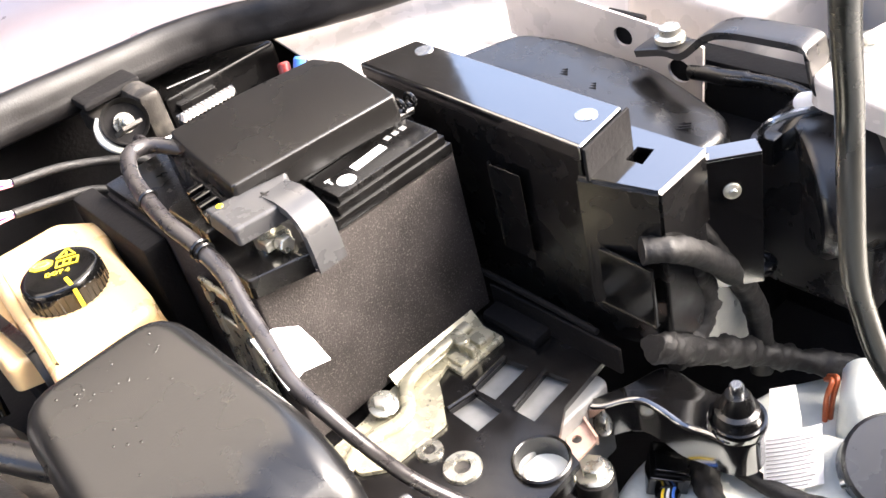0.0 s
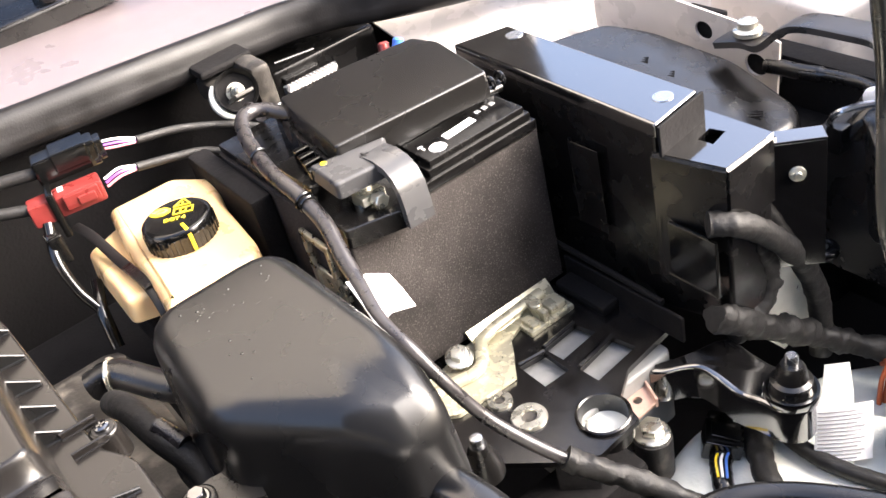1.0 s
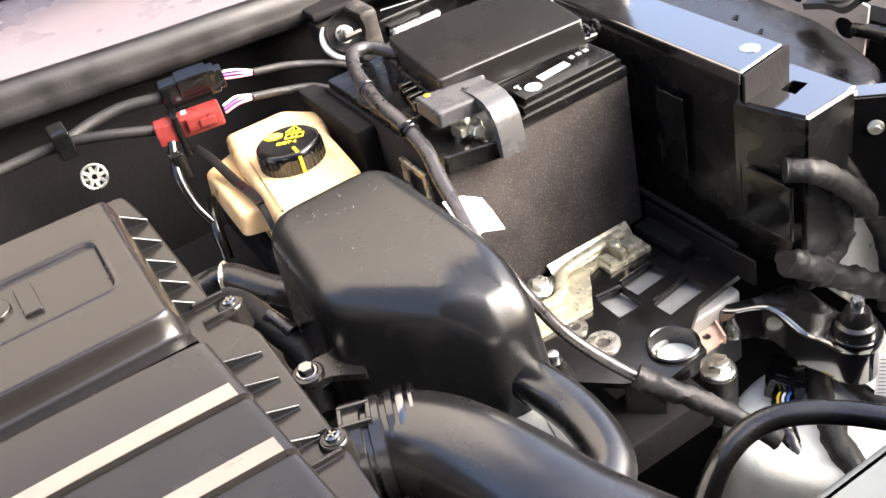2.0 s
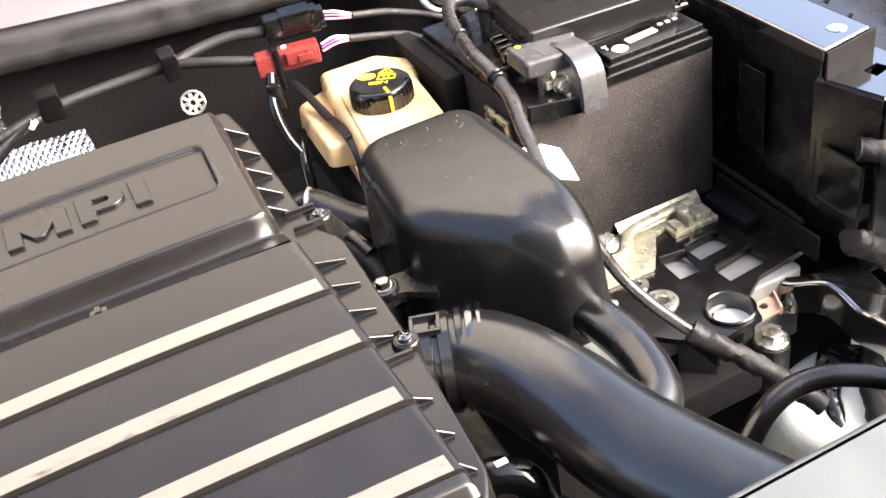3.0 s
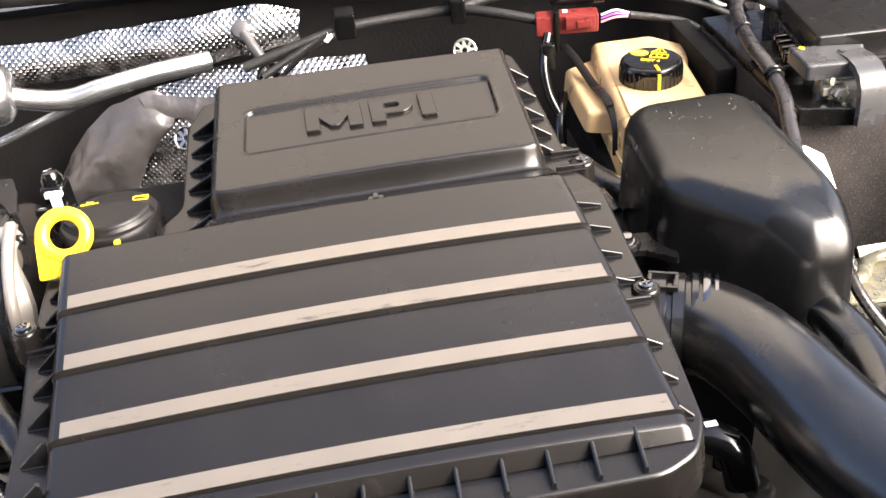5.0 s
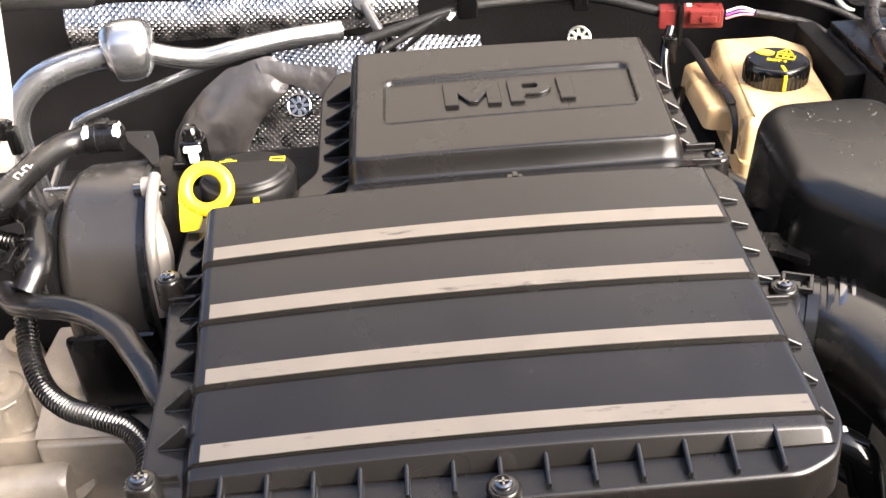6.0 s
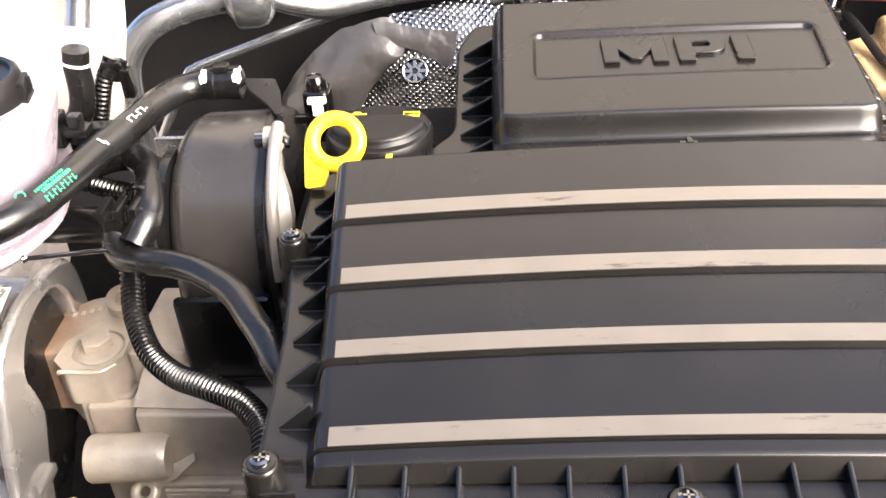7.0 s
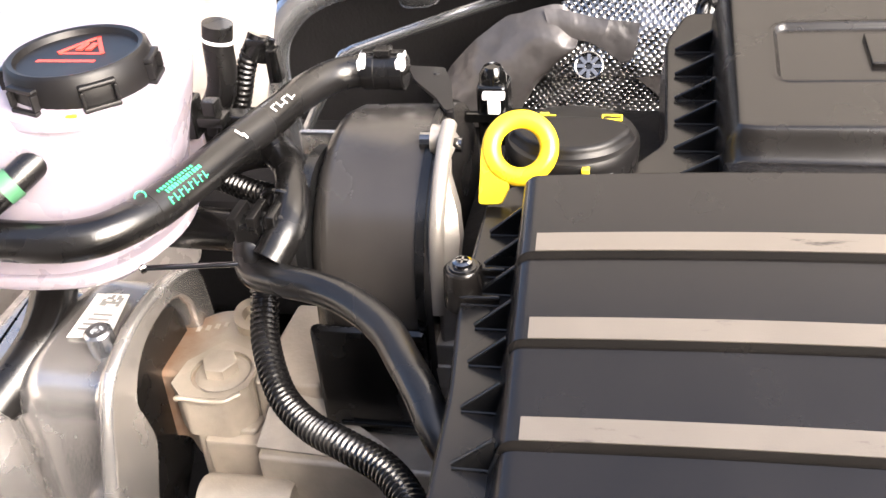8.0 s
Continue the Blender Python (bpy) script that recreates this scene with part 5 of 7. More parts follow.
# ---- wing side ----
solo("inner_wing_left", sheet([[(0.865, 0.80, 0.755), (0.872, 0.70, 0.722), (0.878, 0.60, 0.70), (0.95, 0.50, 0.66), (1.04, 0.44, 0.64), (1.05, 0.33, 0.64)],
                               [(0.99, 0.80, 0.762), (0.975, 0.70, 0.745), (0.98, 0.58, 0.715), (1.03, 0.50, 0.70), (1.06, 0.42, 0.69), (1.065, 0.33, 0.67)],
                               [(1.1, 0.82, 0.765), (1.1, 0.72, 0.755), (1.1, 0.60, 0.70), (1.1, 0.50, 0.60), (1.1, 0.42, 0.56), (1.1, 0.33, 0.55)],
                               [(1.25, 0.86, 0.78), (1.25, 0.74, 0.78), (1.25, 0.62, 0.78), (1.25, 0.52, 0.775), (1.25, 0.42, 0.77), (1.25, 0.33, 0.76)]], 0.003), WINGP, "white painted inner wing panel", "inner wing", kind="structure")


def rail_hole(y, z, r):
    return [(y + r * math.cos(a), z + r * 0.9 * math.sin(a)) for a in (2 * math.pi * i / 16 for i in range(16))]


rail = plate([(0.56, 0.70), (0.335, 0.672), (0.320, 0.665), (0.315, 0.735), (0.35, 0.745), (0.56, 0.765)], [rail_hole(0.342, 0.706, 0.013), rail_hole(0.405, 0.728, 0.011)], 0.0, 0.003)
rail.transform(Matrix(((0, 0, 1, 1.042), (1, 0, 0, 0), (0, 1, 0, 0), (0, 0, 0, 1))))
solo("wing_rail", rail, WINGP, "white sheet metal rail with round holes", "wing rail")
arm = thing("hinge_arm", (1.0, 0.25, 0.76), "black bent steel arm bolted to the wing", "bracket")
part("arm", sheet([[(p.x - 0.015, p.y - 0.003, p.z - 0.006), (p.x - 0.014, p.y, p.z - 0.001), (p.x - 0.010, p.y, p.z), (p.x + 0.010, p.y, p.z), (p.x + 0.014, p.y, p.z - 0.001), (p.x + 0.015, p.y - 0.003, p.z - 0.006)] for p in spline([(1.0, 0.345, 0.755), (1.0, 0.317, 0.762), (1.0, 0.297, 0.763), (1.0, 0.274, 0.783), (1.0, 0.253, 0.791), (1.0, 0.213, 0.793), (1.0, 0.187, 0.792), (1.0, 0.181, 0.780), (1.0, 0.178, 0.765), (1.0, 0.172, 0.755)], 5)], 0.002), LAMPP, arm)
part("bolt", lathe([(0.013, 0), (0.013, 0.004), (0.009, 0.006), (0.009, 0.012), (0.005, 0.013)], (1.0, 0.316, 0.764), seg=20), ZINC, arm)
lamp = thing("headlamp_housing", (1.03, 0.20, 0.6), "black round rear housing of the headlamp", "headlamp")
part("drum", lathe([(0.0, 0.0), (0.055, 0.0), (0.06, 0.006), (0.06, 0.05), (0.066, 0.055), (0.066, 0.10)], (0.985, 0.185, 0.665), (0.75, -0.65, 0.05), 36), LAMPP, lamp)
part("cover", box(0.985, 0.12, 0.55, 1.09, 0.24, 0.70, 0.012), LAMPP, lamp)
part("clip", tube([(0.975, 0.215, 0.715), (0.965, 0.20, 0.735), (0.985, 0.185, 0.738), (1.01, 0.165, 0.734)], 0.003, 8), PIPE, lamp)
part("lens", sheet([[(0.975, 0.225, 0.690), (0.985, 0.21, 0.705)], [(1.005, 0.20, 0.71), (1.015, 0.185, 0.715)], [(1.03, 0.17, 0.71), (1.035, 0.155, 0.71)]], 0.002), PIPE, lamp, "bright clear plastic edge")
part("bulb_holder", join(tube([(0.99, 0.205, 0.70), (1.0, 0.195, 0.715), (1.012, 0.187, 0.722)], 0.010, 16), box(0.97, 0.20, 0.69, 0.985, 0.215, 0.715, 0.002)), RESON, lamp)
gapp = prism([(0.950, 0.655), (0.968, 0.646), (0.953, 0.606), (0.928, 0.646)], 0.0, 0.003, 0.0005)
gapp.transform(Matrix(((1, 0, 0, 0), (0, 0, 1, 0.24), (0, 1, 0, 0), (0, 0, 0, 1))))
solo("panel_edge", gapp, PAPER, "pale painted panel edge beside the bracket", "body panel")
slam = thing("slam_panel", (1.05, 0.12, 0.74), "pale painted panel beside the headlamp with a steel bolt", "body panel")
part("panel", pillow([(0.985, 0.178), (1.012, 0.192), (1.09, 0.175), (1.10, 0.03), (0.99, 0.03), (0.968, 0.10)], 0.745, 0.768, 0.010, 0.004), WINGP, slam)
part("bolt", lathe([(0.011, 0), (0.011, 0.003), (0.007, 0.004), (0.007, 0.010), (0.004, 0.011)], (1.045, 0.165, 0.768), seg=18), ZINC, slam)
clth = thing("cloth_wrapped_plug", (1.01, 0.19, 0.72), "cream cloth-wrapped plug above the headlamp", "plug")
part("flap", sheet([[(1.0, 0.212, 0.719), (1.010, 0.205, 0.722), (1.019, 0.205, 0.720)], [(1.004, 0.190, 0.721), (1.012, 0.188, 0.724), (1.022, 0.181, 0.722)], [(1.004, 0.168, 0.720), (1.012, 0.165, 0.722), (1.02, 0.165, 0.720)]], 0.0015), PAPER, clth)
part("wrap", wrapped([(1.02, 0.205, 0.722), (1.012, 0.188, 0.732), (1.016, 0.17, 0.74)], 0.008), PAPER, clth)
solo("headlamp_cable", tube([(1.043, 0.33, 0.708), (1.043, 0.314, 0.710), (1.043, 0.290, 0.711), (1.048, 0.264, 0.712), (1.050, 0.236, 0.711), (1.040, 0.205, 0.712)], lambda t: 0.0075 if t < 0.55 else 0.0058, 14), RUBBER, "black cable running to the headlamp", "cable")
solo("wing_bulge", pillow([(1.10, 0.30), (1.20, 0.28), (1.22, 0.46), (1.12, 0.47)], 0.60, 0.742, 0.02, 0.01, 0.01), WINGP, "white painted body corner behind the rail", "body panel")
grom = thing("rubber_grommet", (0.93, 0.12, 0.62), "black rubber grommet with steel pin", "grommet")
part("ring", ring_bm((0.959, 0.209, 0.594), 0.010, 0.006, (0, 0, 1), 24, 10), RUBBER, grom)
part("pin", lathe([(0.006, 0), (0.006, 0.006), (0.004, 0.008)], (0.959, 0.209, 0.592), seg=14), ZINC, grom)
# Black filler in place of the shade behind the headlamp and rail holes.
solo("wing_shade_filler", join(box(0.985, 0.245, 0.45, 1.20, 0.33, 0.66, 0.01), box(1.062, 0.12, 0.45, 1.095, 0.36, 0.712, 0.01), box(1.049, 0.385, 0.705, 1.056, 0.43, 0.748, 0.002), box(1.049, 0.322, 0.685, 1.056, 0.362, 0.728, 0.002)), MAT, "black blocks and sheets standing in for shade behind headlamp and rail holes", "box")
solo("bonnet_prop", tube([(0.590, -0.075, 1.135), (0.660, -0.023, 1.03), (0.689, -0.010, 0.96), (0.689, -0.012, 0.922), (0.687, -0.016, 0.886), (0.690, -0.020, 0.862), (0.692, -0.028, 0.838), (0.702, -0.040, 0.805), (0.71, -0.05, 0.78)], 0.0052, 14), PROPP, "black steel bonnet prop rod", "prop rod")

# ---- bulkhead side ----
redc = thing("wire_connector", (0.46, 0.636, 0.765), "red plastic wire connector on the bulkhead wiring", "connector", "bulkhead connectors")
mr = Matrix.Translation((0.460, 0.640, 0.768)) @ Matrix.Rotation(-0.18, 4, "Z")
part("socket", box(-0.038, -0.011, -0.012, -0.016, 0.011, 0.010, 0.0025, mr), REDP, redc)
part("shell", box(-0.013, -0.011, -0.011, 0.030, 0.012, 0.010, 0.0025, mr), REDP, redc)
part("latch", join(box(-0.006, -0.017, -0.004, 0.026, -0.012, 0.010, 0.0015, mr), box(0.006, -0.019, -0.002, 0.022, -0.014, 0.006, 0.0012, mr)), REDP, redc)
part("tie", box(-0.019, -0.014, -0.03, -0.012, 0.014, 0.016, 0.002, mr), GLOSSY, redc)
part("print", box(-0.008, -0.0005, 0.0098, -0.003, 0.008, 0.0104, 0, mr), PAPER, redc)
blkc = thing("wire_connector", (0.47, 0.665, 0.79), "black plastic wire connector above the red one", "connector", "bulkhead connectors")
mb = Matrix.Translation((0.476, 0.672, 0.789)) @ Matrix.Rotation(-0.18, 4, "Z")
part("shell", join(box(-0.03, -0.013, -0.012, 0.03, 0.013, 0.013, 0.003, mb), box(-0.012, -0.015, -0.004, 0.022, 0.015, 0.015, 0.002, mb)), GLOSSY, blkc)
part("collar", box(0.026, -0.010, -0.010, 0.036, 0.010, 0.010, 0.002, mb), GLOSSY, blkc)
for k, (mat, dz) in enumerate(((PAPER, 0.004), (material("violet_wire", (0.25, 0.08, 0.4), 0.4), 0.0), (material("pink_wire", (0.7, 0.25, 0.3), 0.4), -0.004))):
    part("wire", tube([(0.493, 0.634, 0.768 + dz), (0.508, 0.632, 0.772 + dz), (0.524, 0.634, 0.768 + dz * 0.5)], 0.0013, 6), mat, redc)
    part("wire", tube([(0.510, 0.665, 0.789 + dz), (0.524, 0.662, 0.786 + dz), (0.540, 0.662, 0.780 + dz * 0.5)], 0.0013, 6), mat, blkc)
loom = thing("wiring_loom", (0.35, 0.68, 0.76), "grey-black taped wiring loom along the bulkhead", "wiring loom")
part("loom", tube([(0.425, 0.646, 0.772), (0.38, 0.66, 0.782), (0.345, 0.675, 0.785), (0.30, 0.685, 0.783), (0.22, 0.68, 0.782), (0.17, 0.67, 0.775), (0.10, 0.66, 0.76)], 0.0056, 14), TAPE, loom)
part("loom", tube([(0.446, 0.675, 0.789), (0.41, 0.684, 0.792), (0.375, 0.684, 0.790), (0.342, 0.677, 0.786)], 0.0060, 14), TAPE, loom)
part("loom", tube([(0.524, 0.634, 0.768), (0.56, 0.64, 0.757), (0.60, 0.65, 0.74), (0.64, 0.64, 0.71)], 0.0042, 12), TAPE, loom)
part("loom", tube([(0.540, 0.662, 0.780), (0.59, 0.67, 0.765), (0.65, 0.66, 0.74), (0.70, 0.65, 0.70)], 0.0042, 12), TAPE, loom)
part("loom", tube([(0.225, 0.684, 0.780), (0.18, 0.66, 0.776), (0.12, 0.64, 0.755)], 0.004, 10), TAPE, loom)
part("clip", box(0.332, 0.664, 0.772, 0.350, 0.70, 0.800, 0.003), GLOSSY, loom)
part("clip", box(0.205, 0.665, 0.772, 0.228, 0.70, 0.800, 0.003), GLOSSY, loom)
part("tape_end", tube([(0.193, 0.634, 0.788), (0.199, 0.634, 0.794)], 0.004, 10), PAPER, loom, "cream tape end")
solo("wire_clip", join(box(0.42, 0.60, 0.73, 0.434, 0.62, 0.76, 0.003), tube([(0.43, 0.62, 0.765), (0.42, 0.60, 0.74), (0.422, 0.585, 0.71), (0.43, 0.57, 0.69)], 0.005, 10), tube([(0.44, 0.60, 0.70), (0.43, 0.57, 0.69), (0.425, 0.55, 0.66)], 0.006, 10)), GLOSSY, "black wire clips beside the reservoir", "clip")


def push_clip(at, mat, label, axis):
    t = thing("push_clip", at, label, "clip", "bulkhead clips")
    q = Vector((0, 0, 1)).rotation_difference(Vector(axis)).to_matrix().to_4x4()
    m = Matrix.Translation(at) @ q
    part("rim", ring_bm(at, 0.0135, 0.0018, axis, 28, 8), mat, t)
    part("back", disc(tuple(Vector(at) - Vector(axis).normalized() * 0.003), 0.0135, 0.001, axis, 0.0003), GLOSSY, t)
    for i in range(8):
        part("tooth", box(0.003, -0.0022, -0.001, 0.0125, 0.0022, 0.001, 0.0004, m @ Matrix.Rotation(math.pi / 4 * i, 4, "Z"), 1), mat, t)


push_clip((0.358, 0.772, 0.6965), ZINC, "bright round steel push clip on the bulkhead mat", (0, -0.9, 0.45))

# foil heat shields
def crumple(p, a):
    n = noise.noise_vector(Vector(p) * 22) * a + noise.noise_vector(Vector(p) * 60) * a * 0.3
    return (p[0] + n.x, p[1] + n.y, p[2] + n.z)


def foil_sheet(name, top, bottom, dy, label, a=0.004, n=24, mat=None):
    tl, bl = spline(top, 8), spline(bottom, 8)
    rows = []
    for k in range(n + 1):
        f = k / n
        rows.append([crumple(tuple(tl[int(i * (len(tl) - 1) / 40)].lerp(bl[int(i * (len(bl) - 1) / 40)], f) + Vector((0, dy * math.sin(f * math.pi), 0))), a) for i in range(41)])
    return solo(name, sheet(rows, 0.0012), mat or FOIL, label, "heat shield", "foil heat shields", angle=60)


foil_sheet("heat_shield", [(-0.25, 0.75, 0.79), (-0.093, 0.75, 0.790), (0.083, 0.75, 0.797), (0.125, 0.75, 0.798), (0.168, 0.752, 0.782)], [(-0.25, 0.745, 0.74), (-0.11, 0.742, 0.745), (0.0, 0.74, 0.738), (0.068, 0.74, 0.740), (0.163, 0.745, 0.748)], -0.012, "embossed silver foil heat shield along the bulkhead")
foil_sheet("heat_shield", [(-0.02, 0.76, 0.71), (0.078, 0.755, 0.728), (0.16, 0.755, 0.722), (0.235, 0.76, 0.716)], [(-0.04, 0.735, 0.64), (0.06, 0.72, 0.65), (0.13, 0.715, 0.66), (0.24, 0.73, 0.66)], -0.01, "crumpled silver foil heat shield behind the cover")
foil_sheet("heat_shield", [(-0.055, 0.757, 0.645), (-0.035, 0.757, 0.668), (0.0, 0.750, 0.694), (0.04, 0.745, 0.697), (0.095, 0.745, 0.690)], [(-0.085, 0.744, 0.57), (-0.05, 0.742, 0.57), (0.0, 0.735, 0.57), (0.05, 0.73, 0.57), (0.10, 0.73, 0.57)], -0.006, "silver foil heat shield over the exhaust manifold", 0.003)
foil_sheet("heat_shield", [(-0.158, 0.752, 0.60), (-0.146, 0.752, 0.633), (-0.108, 0.75, 0.677), (-0.065, 0.748, 0.704), (-0.02, 0.747, 0.712), (0.0, 0.747, 0.690)], [(-0.15, 0.742, 0.575), (-0.13, 0.735, 0.58), (-0.10, 0.728, 0.585), (-0.074, 0.728, 0.590), (-0.048, 0.730, 0.632), (-0.008, 0.738, 0.674)], -0.022, "smoke-grey moulded shield over the exhaust manifold", 0.0055, mat=material("smoky_shield", (0.075, 0.07, 0.07), 0.32, metal=0.35, mottle=0.2, mottle_size=0.03, rough_var=0.04, dent=0.003, dent_size=0.025))
foil_sheet("heat_shield", [(-0.035, 0.740, 0.712), (0.0, 0.737, 0.708), (0.05, 0.734, 0.700), (0.10, 0.734, 0.690)], [(-0.02, 0.730, 0.672), (0.0, 0.728, 0.686), (0.035, 0.724, 0.668), (0.10, 0.722, 0.610)], -0.004, "smoke-grey crumpled sheet along the foil edge", 0.005, mat=bpy.data.materials["smoky_shield"])
push_clip((0.0115, 0.702, 0.667), STEEL, "dark round push clip on the foil shield", (0, -0.8, 0.6))
sens = thing("oxygen_sensor_lead", (0.09, 0.72, 0.75), "grey plastic holder with sensor lead on the foil", "sensor")
part("holder", join(tube([(0.100, 0.73, 0.775), (0.112, 0.715, 0.755), (0.125, 0.705, 0.735)], 0.006, 12), lathe([(0.012, 0), (0.010, 0.006), (0.004, 0.008)], (0.098, 0.735, 0.776), (0, -0.8, 0.5), 18), box(0.112, 0.70, 0.728, 0.134, 0.712, 0.742, 0.002)), GREYP, sens)
part("lead", tube([(0.13, 0.705, 0.73), (0.122, 0.69, 0.745), (0.115, 0.67, 0.735), (0.113, 0.65, 0.70)], 0.007, 12), GLOSSY, sens)
part("lead", tube([(0.199, 0.634, 0.795), (0.165, 0.63, 0.775), (0.12, 0.62, 0.74), (0.09, 0.60, 0.70)], 0.003, 8), RUBBER, sens)

# ---- behind and left of the cover ----
pipe = thing("refrigerant_pipe", (-0.1, 0.46, 0.8), "bright aluminium refrigerant pipe with round damper", "pipe")
part("pipe", tube([(-0.192, 0.42, 0.68), (-0.194, 0.42, 0.73), (-0.197, 0.421, 0.765), (-0.197, 0.422, 0.795), (-0.190, 0.426, 0.817), (-0.172, 0.434, 0.835), (-0.145, 0.444, 0.844), (-0.112, 0.452, 0.848), (-0.08, 0.455, 0.848)], 0.0115, 18), PIPE, pipe)
part("damper", tube([(-0.112, 0.452, 0.849), (-0.106, 0.453, 0.850), (-0.098, 0.454, 0.850), (-0.086, 0.456, 0.850), (-0.078, 0.457, 0.849), (-0.072, 0.458, 0.848)], lambda t: 0.027 - 0.012 * abs(2 * t - 1) ** 3, 28), PIPE, pipe)
part("pipe", tube([(-0.08, 0.455, 0.848), (-0.055, 0.46, 0.838), (-0.030, 0.465, 0.833), (0.0, 0.472, 0.836), (0.045, 0.485, 0.838), (0.09, 0.50, 0.836)], 0.0095, 18), PIPE, pipe)
solo("thin_pipe", tube([(-0.218, 0.44, 0.66), (-0.205, 0.445, 0.70), (-0.160, 0.45, 0.778), (-0.150, 0.452, 0.788), (-0.130, 0.455, 0.795), (-0.03, 0.47, 0.824), (0.06, 0.49, 0.843)], 0.0042, 12, n=5), PIPE, "thin aluminium pipe behind the throttle side", "pipe")

dip = thing("dipstick", (0.0, 0.235, 0.75), "yellow ring handle of the oil dipstick", "dipstick")
part("ring", ring_bm((0.0080, 0.228, 0.8350), 0.0145, 0.0048, (0.05, -0.80, 0.60), 40, 14), YELLOW, dip)
tab = prism([(-0.0192, 0.002), (-0.0192, -0.028), (-0.008, -0.028), (-0.004, -0.0185), (-0.012, -0.0125)], -0.0028, 0.0028, 0.0012, 0.002)
tab.transform(Matrix(((1.0, 0.0, 0.05, 0.0080), (0.03, 0.60, -0.80, 0.228), (0.04, 0.80, 0.60, 0.8350), (0, 0, 0, 1))))
part("stem", tab, YELLOW, dip)


def flat_rim(x, y, z, w, d):
    """A small raised rectangle drawn as four bars."""
    e = 0.0009
    return join(box(x - w / 2, y - d / 2, z - 0.0015, x + w / 2, y - d / 2 + e, z, 0.0002), box(x - w / 2, y + d / 2 - e, z - 0.0015, x + w / 2, y + d / 2, z, 0.0002),
                box(x - w / 2, y - d / 2 + e, z - 0.0016, x - w / 2 + e, y + d / 2 - e, z - 0.0001, 0.0002), box(x + w / 2 - e, y - d / 2 + e, z - 0.0016, x + w / 2, y + d / 2 - e, z - 0.0001, 0.0002))


oil = thing("oil_filler_cap", (0.031, 0.260, 0.80), "black oil filler cap with raised grip", "oil cap")
part("base", lathe([(0.033, -0.012), (0.0345, -0.006), (0.0345, 0.004), (0.0352, 0.012), (0.0352, 0.0165), (0.0335, 0.0195), (0.026, 0.0205), (0.0, 0.021)], (0.031, 0.260, 0.807), seg=64), CAPP, oil)
part("grip", pillow([(-0.002, 0.256), (0.012, 0.237), (0.031, 0.231), (0.051, 0.238), (0.064, 0.258), (0.053, 0.268), (0.031, 0.271), (0.009, 0.267)], 0.8265, 0.8325, 0.010, 0.0030, 0.002), CAPP, oil)
for i in range(28):
    a = 2 * math.pi * i / 28
    part("ridge", box(-0.0005, -0.0010, 0, 0.0008, 0.0010, 0.012, 0.0003, Matrix.Translation((0.031 + 0.0346 * math.cos(a), 0.260 + 0.0346 * math.sin(a), 0.8075)) @ Matrix.Rotation(a, 4, "Z"), 1), PLASTIC, oil)
part("mark", box(0.0385, 0.2235, 0.814, 0.0425, 0.2290, 0.8255, 0.0006), INK, oil, "yellow alignment mark")
part("symbol", flat_rim(0.051, 0.277, 0.8282, 0.011, 0.006), INK, oil)
part("symbol", join(box(0.008, 0.278, 0.8268, 0.021, 0.2789, 0.8282, 0.0002), box(0.012, 0.2795, 0.8268, 0.017, 0.2815, 0.8281, 0.0002)), INK, oil)
solo("valve_cover", join(box(-0.03, 0.20, 0.62, 0.36, 0.40, 0.775, 0.01), lathe([(0.05, -0.03), (0.045, 0.0), (0.034, 0.012)], (0.031, 0.260, 0.785))), MAT, "black plastic valve cover below the engine cover", "valve cover")
sen2 = thing("wire_connector", (-0.045, 0.33, 0.80), "black sensor plug with white lock", "connector", "engine connectors")
part("shell", join(pillow([(-0.029, 0.312), (-0.011, 0.312), (-0.010, 0.332), (-0.029, 0.334)], 0.79, 0.828, 0.004, 0.003), lathe([(0.0085, 0.0), (0.008, 0.008), (0.005, 0.013), (0.0, 0.014)], (-0.020, 0.322, 0.824), seg=24), box(-0.036, 0.309, 0.806, -0.006, 0.314, 0.812, 0.001)), GLOSSY, sen2)
part("lock", join(box(-0.0215, 0.3065, 0.813, -0.0145, 0.3115, 0.822, 0.0008), box(-0.0245, 0.3065, 0.822, -0.0115, 0.3115, 0.826, 0.0008)), PAPER, sen2, "white plastic lock")


# belt cover: a round housing on a straight foot
def belt_profile(r, front):
    cy, cz = 0.270, 0.747
    pts = [(cy + r * math.cos(a), cz + r * math.sin(a)) for a in (math.radians(-10 + 195 * i / 28) for i in range(29))]
    return pts + [(front, 0.705), (front, 0.668), (cy + r, 0.668)]


def along_x(stations):
    return loft([[(x, y, z) for y, z in prof] for x, prof in stations])


belt = thing("belt_cover", (-0.08, 0.27, 0.65), "black plastic timing belt cover", "belt cover")
part("shell", along_x([(-0.042, belt_profile(0.079, 0.190)), (-0.098, belt_profile(0.077, 0.191)), (-0.106, belt_profile(0.073, 0.194)), (-0.111, belt_profile(0.066, 0.199)), (-0.113, belt_profile(0.055, 0.208))]), DUSTY, belt)
part("rim", along_x([(-0.050, belt_profile(0.0805, 0.188)), (-0.0455, belt_profile(0.0805, 0.188))]), PLASTIC, belt)
part("hub", lathe([(0.045, 0), (0.045, 0.006), (0.035, 0.012), (0.03, 0.018), (0.0, 0.018)], (-0.110, 0.245, 0.77), (-1, 0, 0), 32), RESON, belt)
# Black sheet stands in for the shade on the lower front.
part("lower_shade", box(-0.1105, 0.1835, 0.666, -0.046, 0.1915, 0.742, 0.004), PLASTIC, belt, "lower half of the belt cover, its shade put in as black")
part("foot_edge", box(-0.100, 0.1815, 0.674, -0.055, 0.1840, 0.677, 0.0008), RESON, belt)
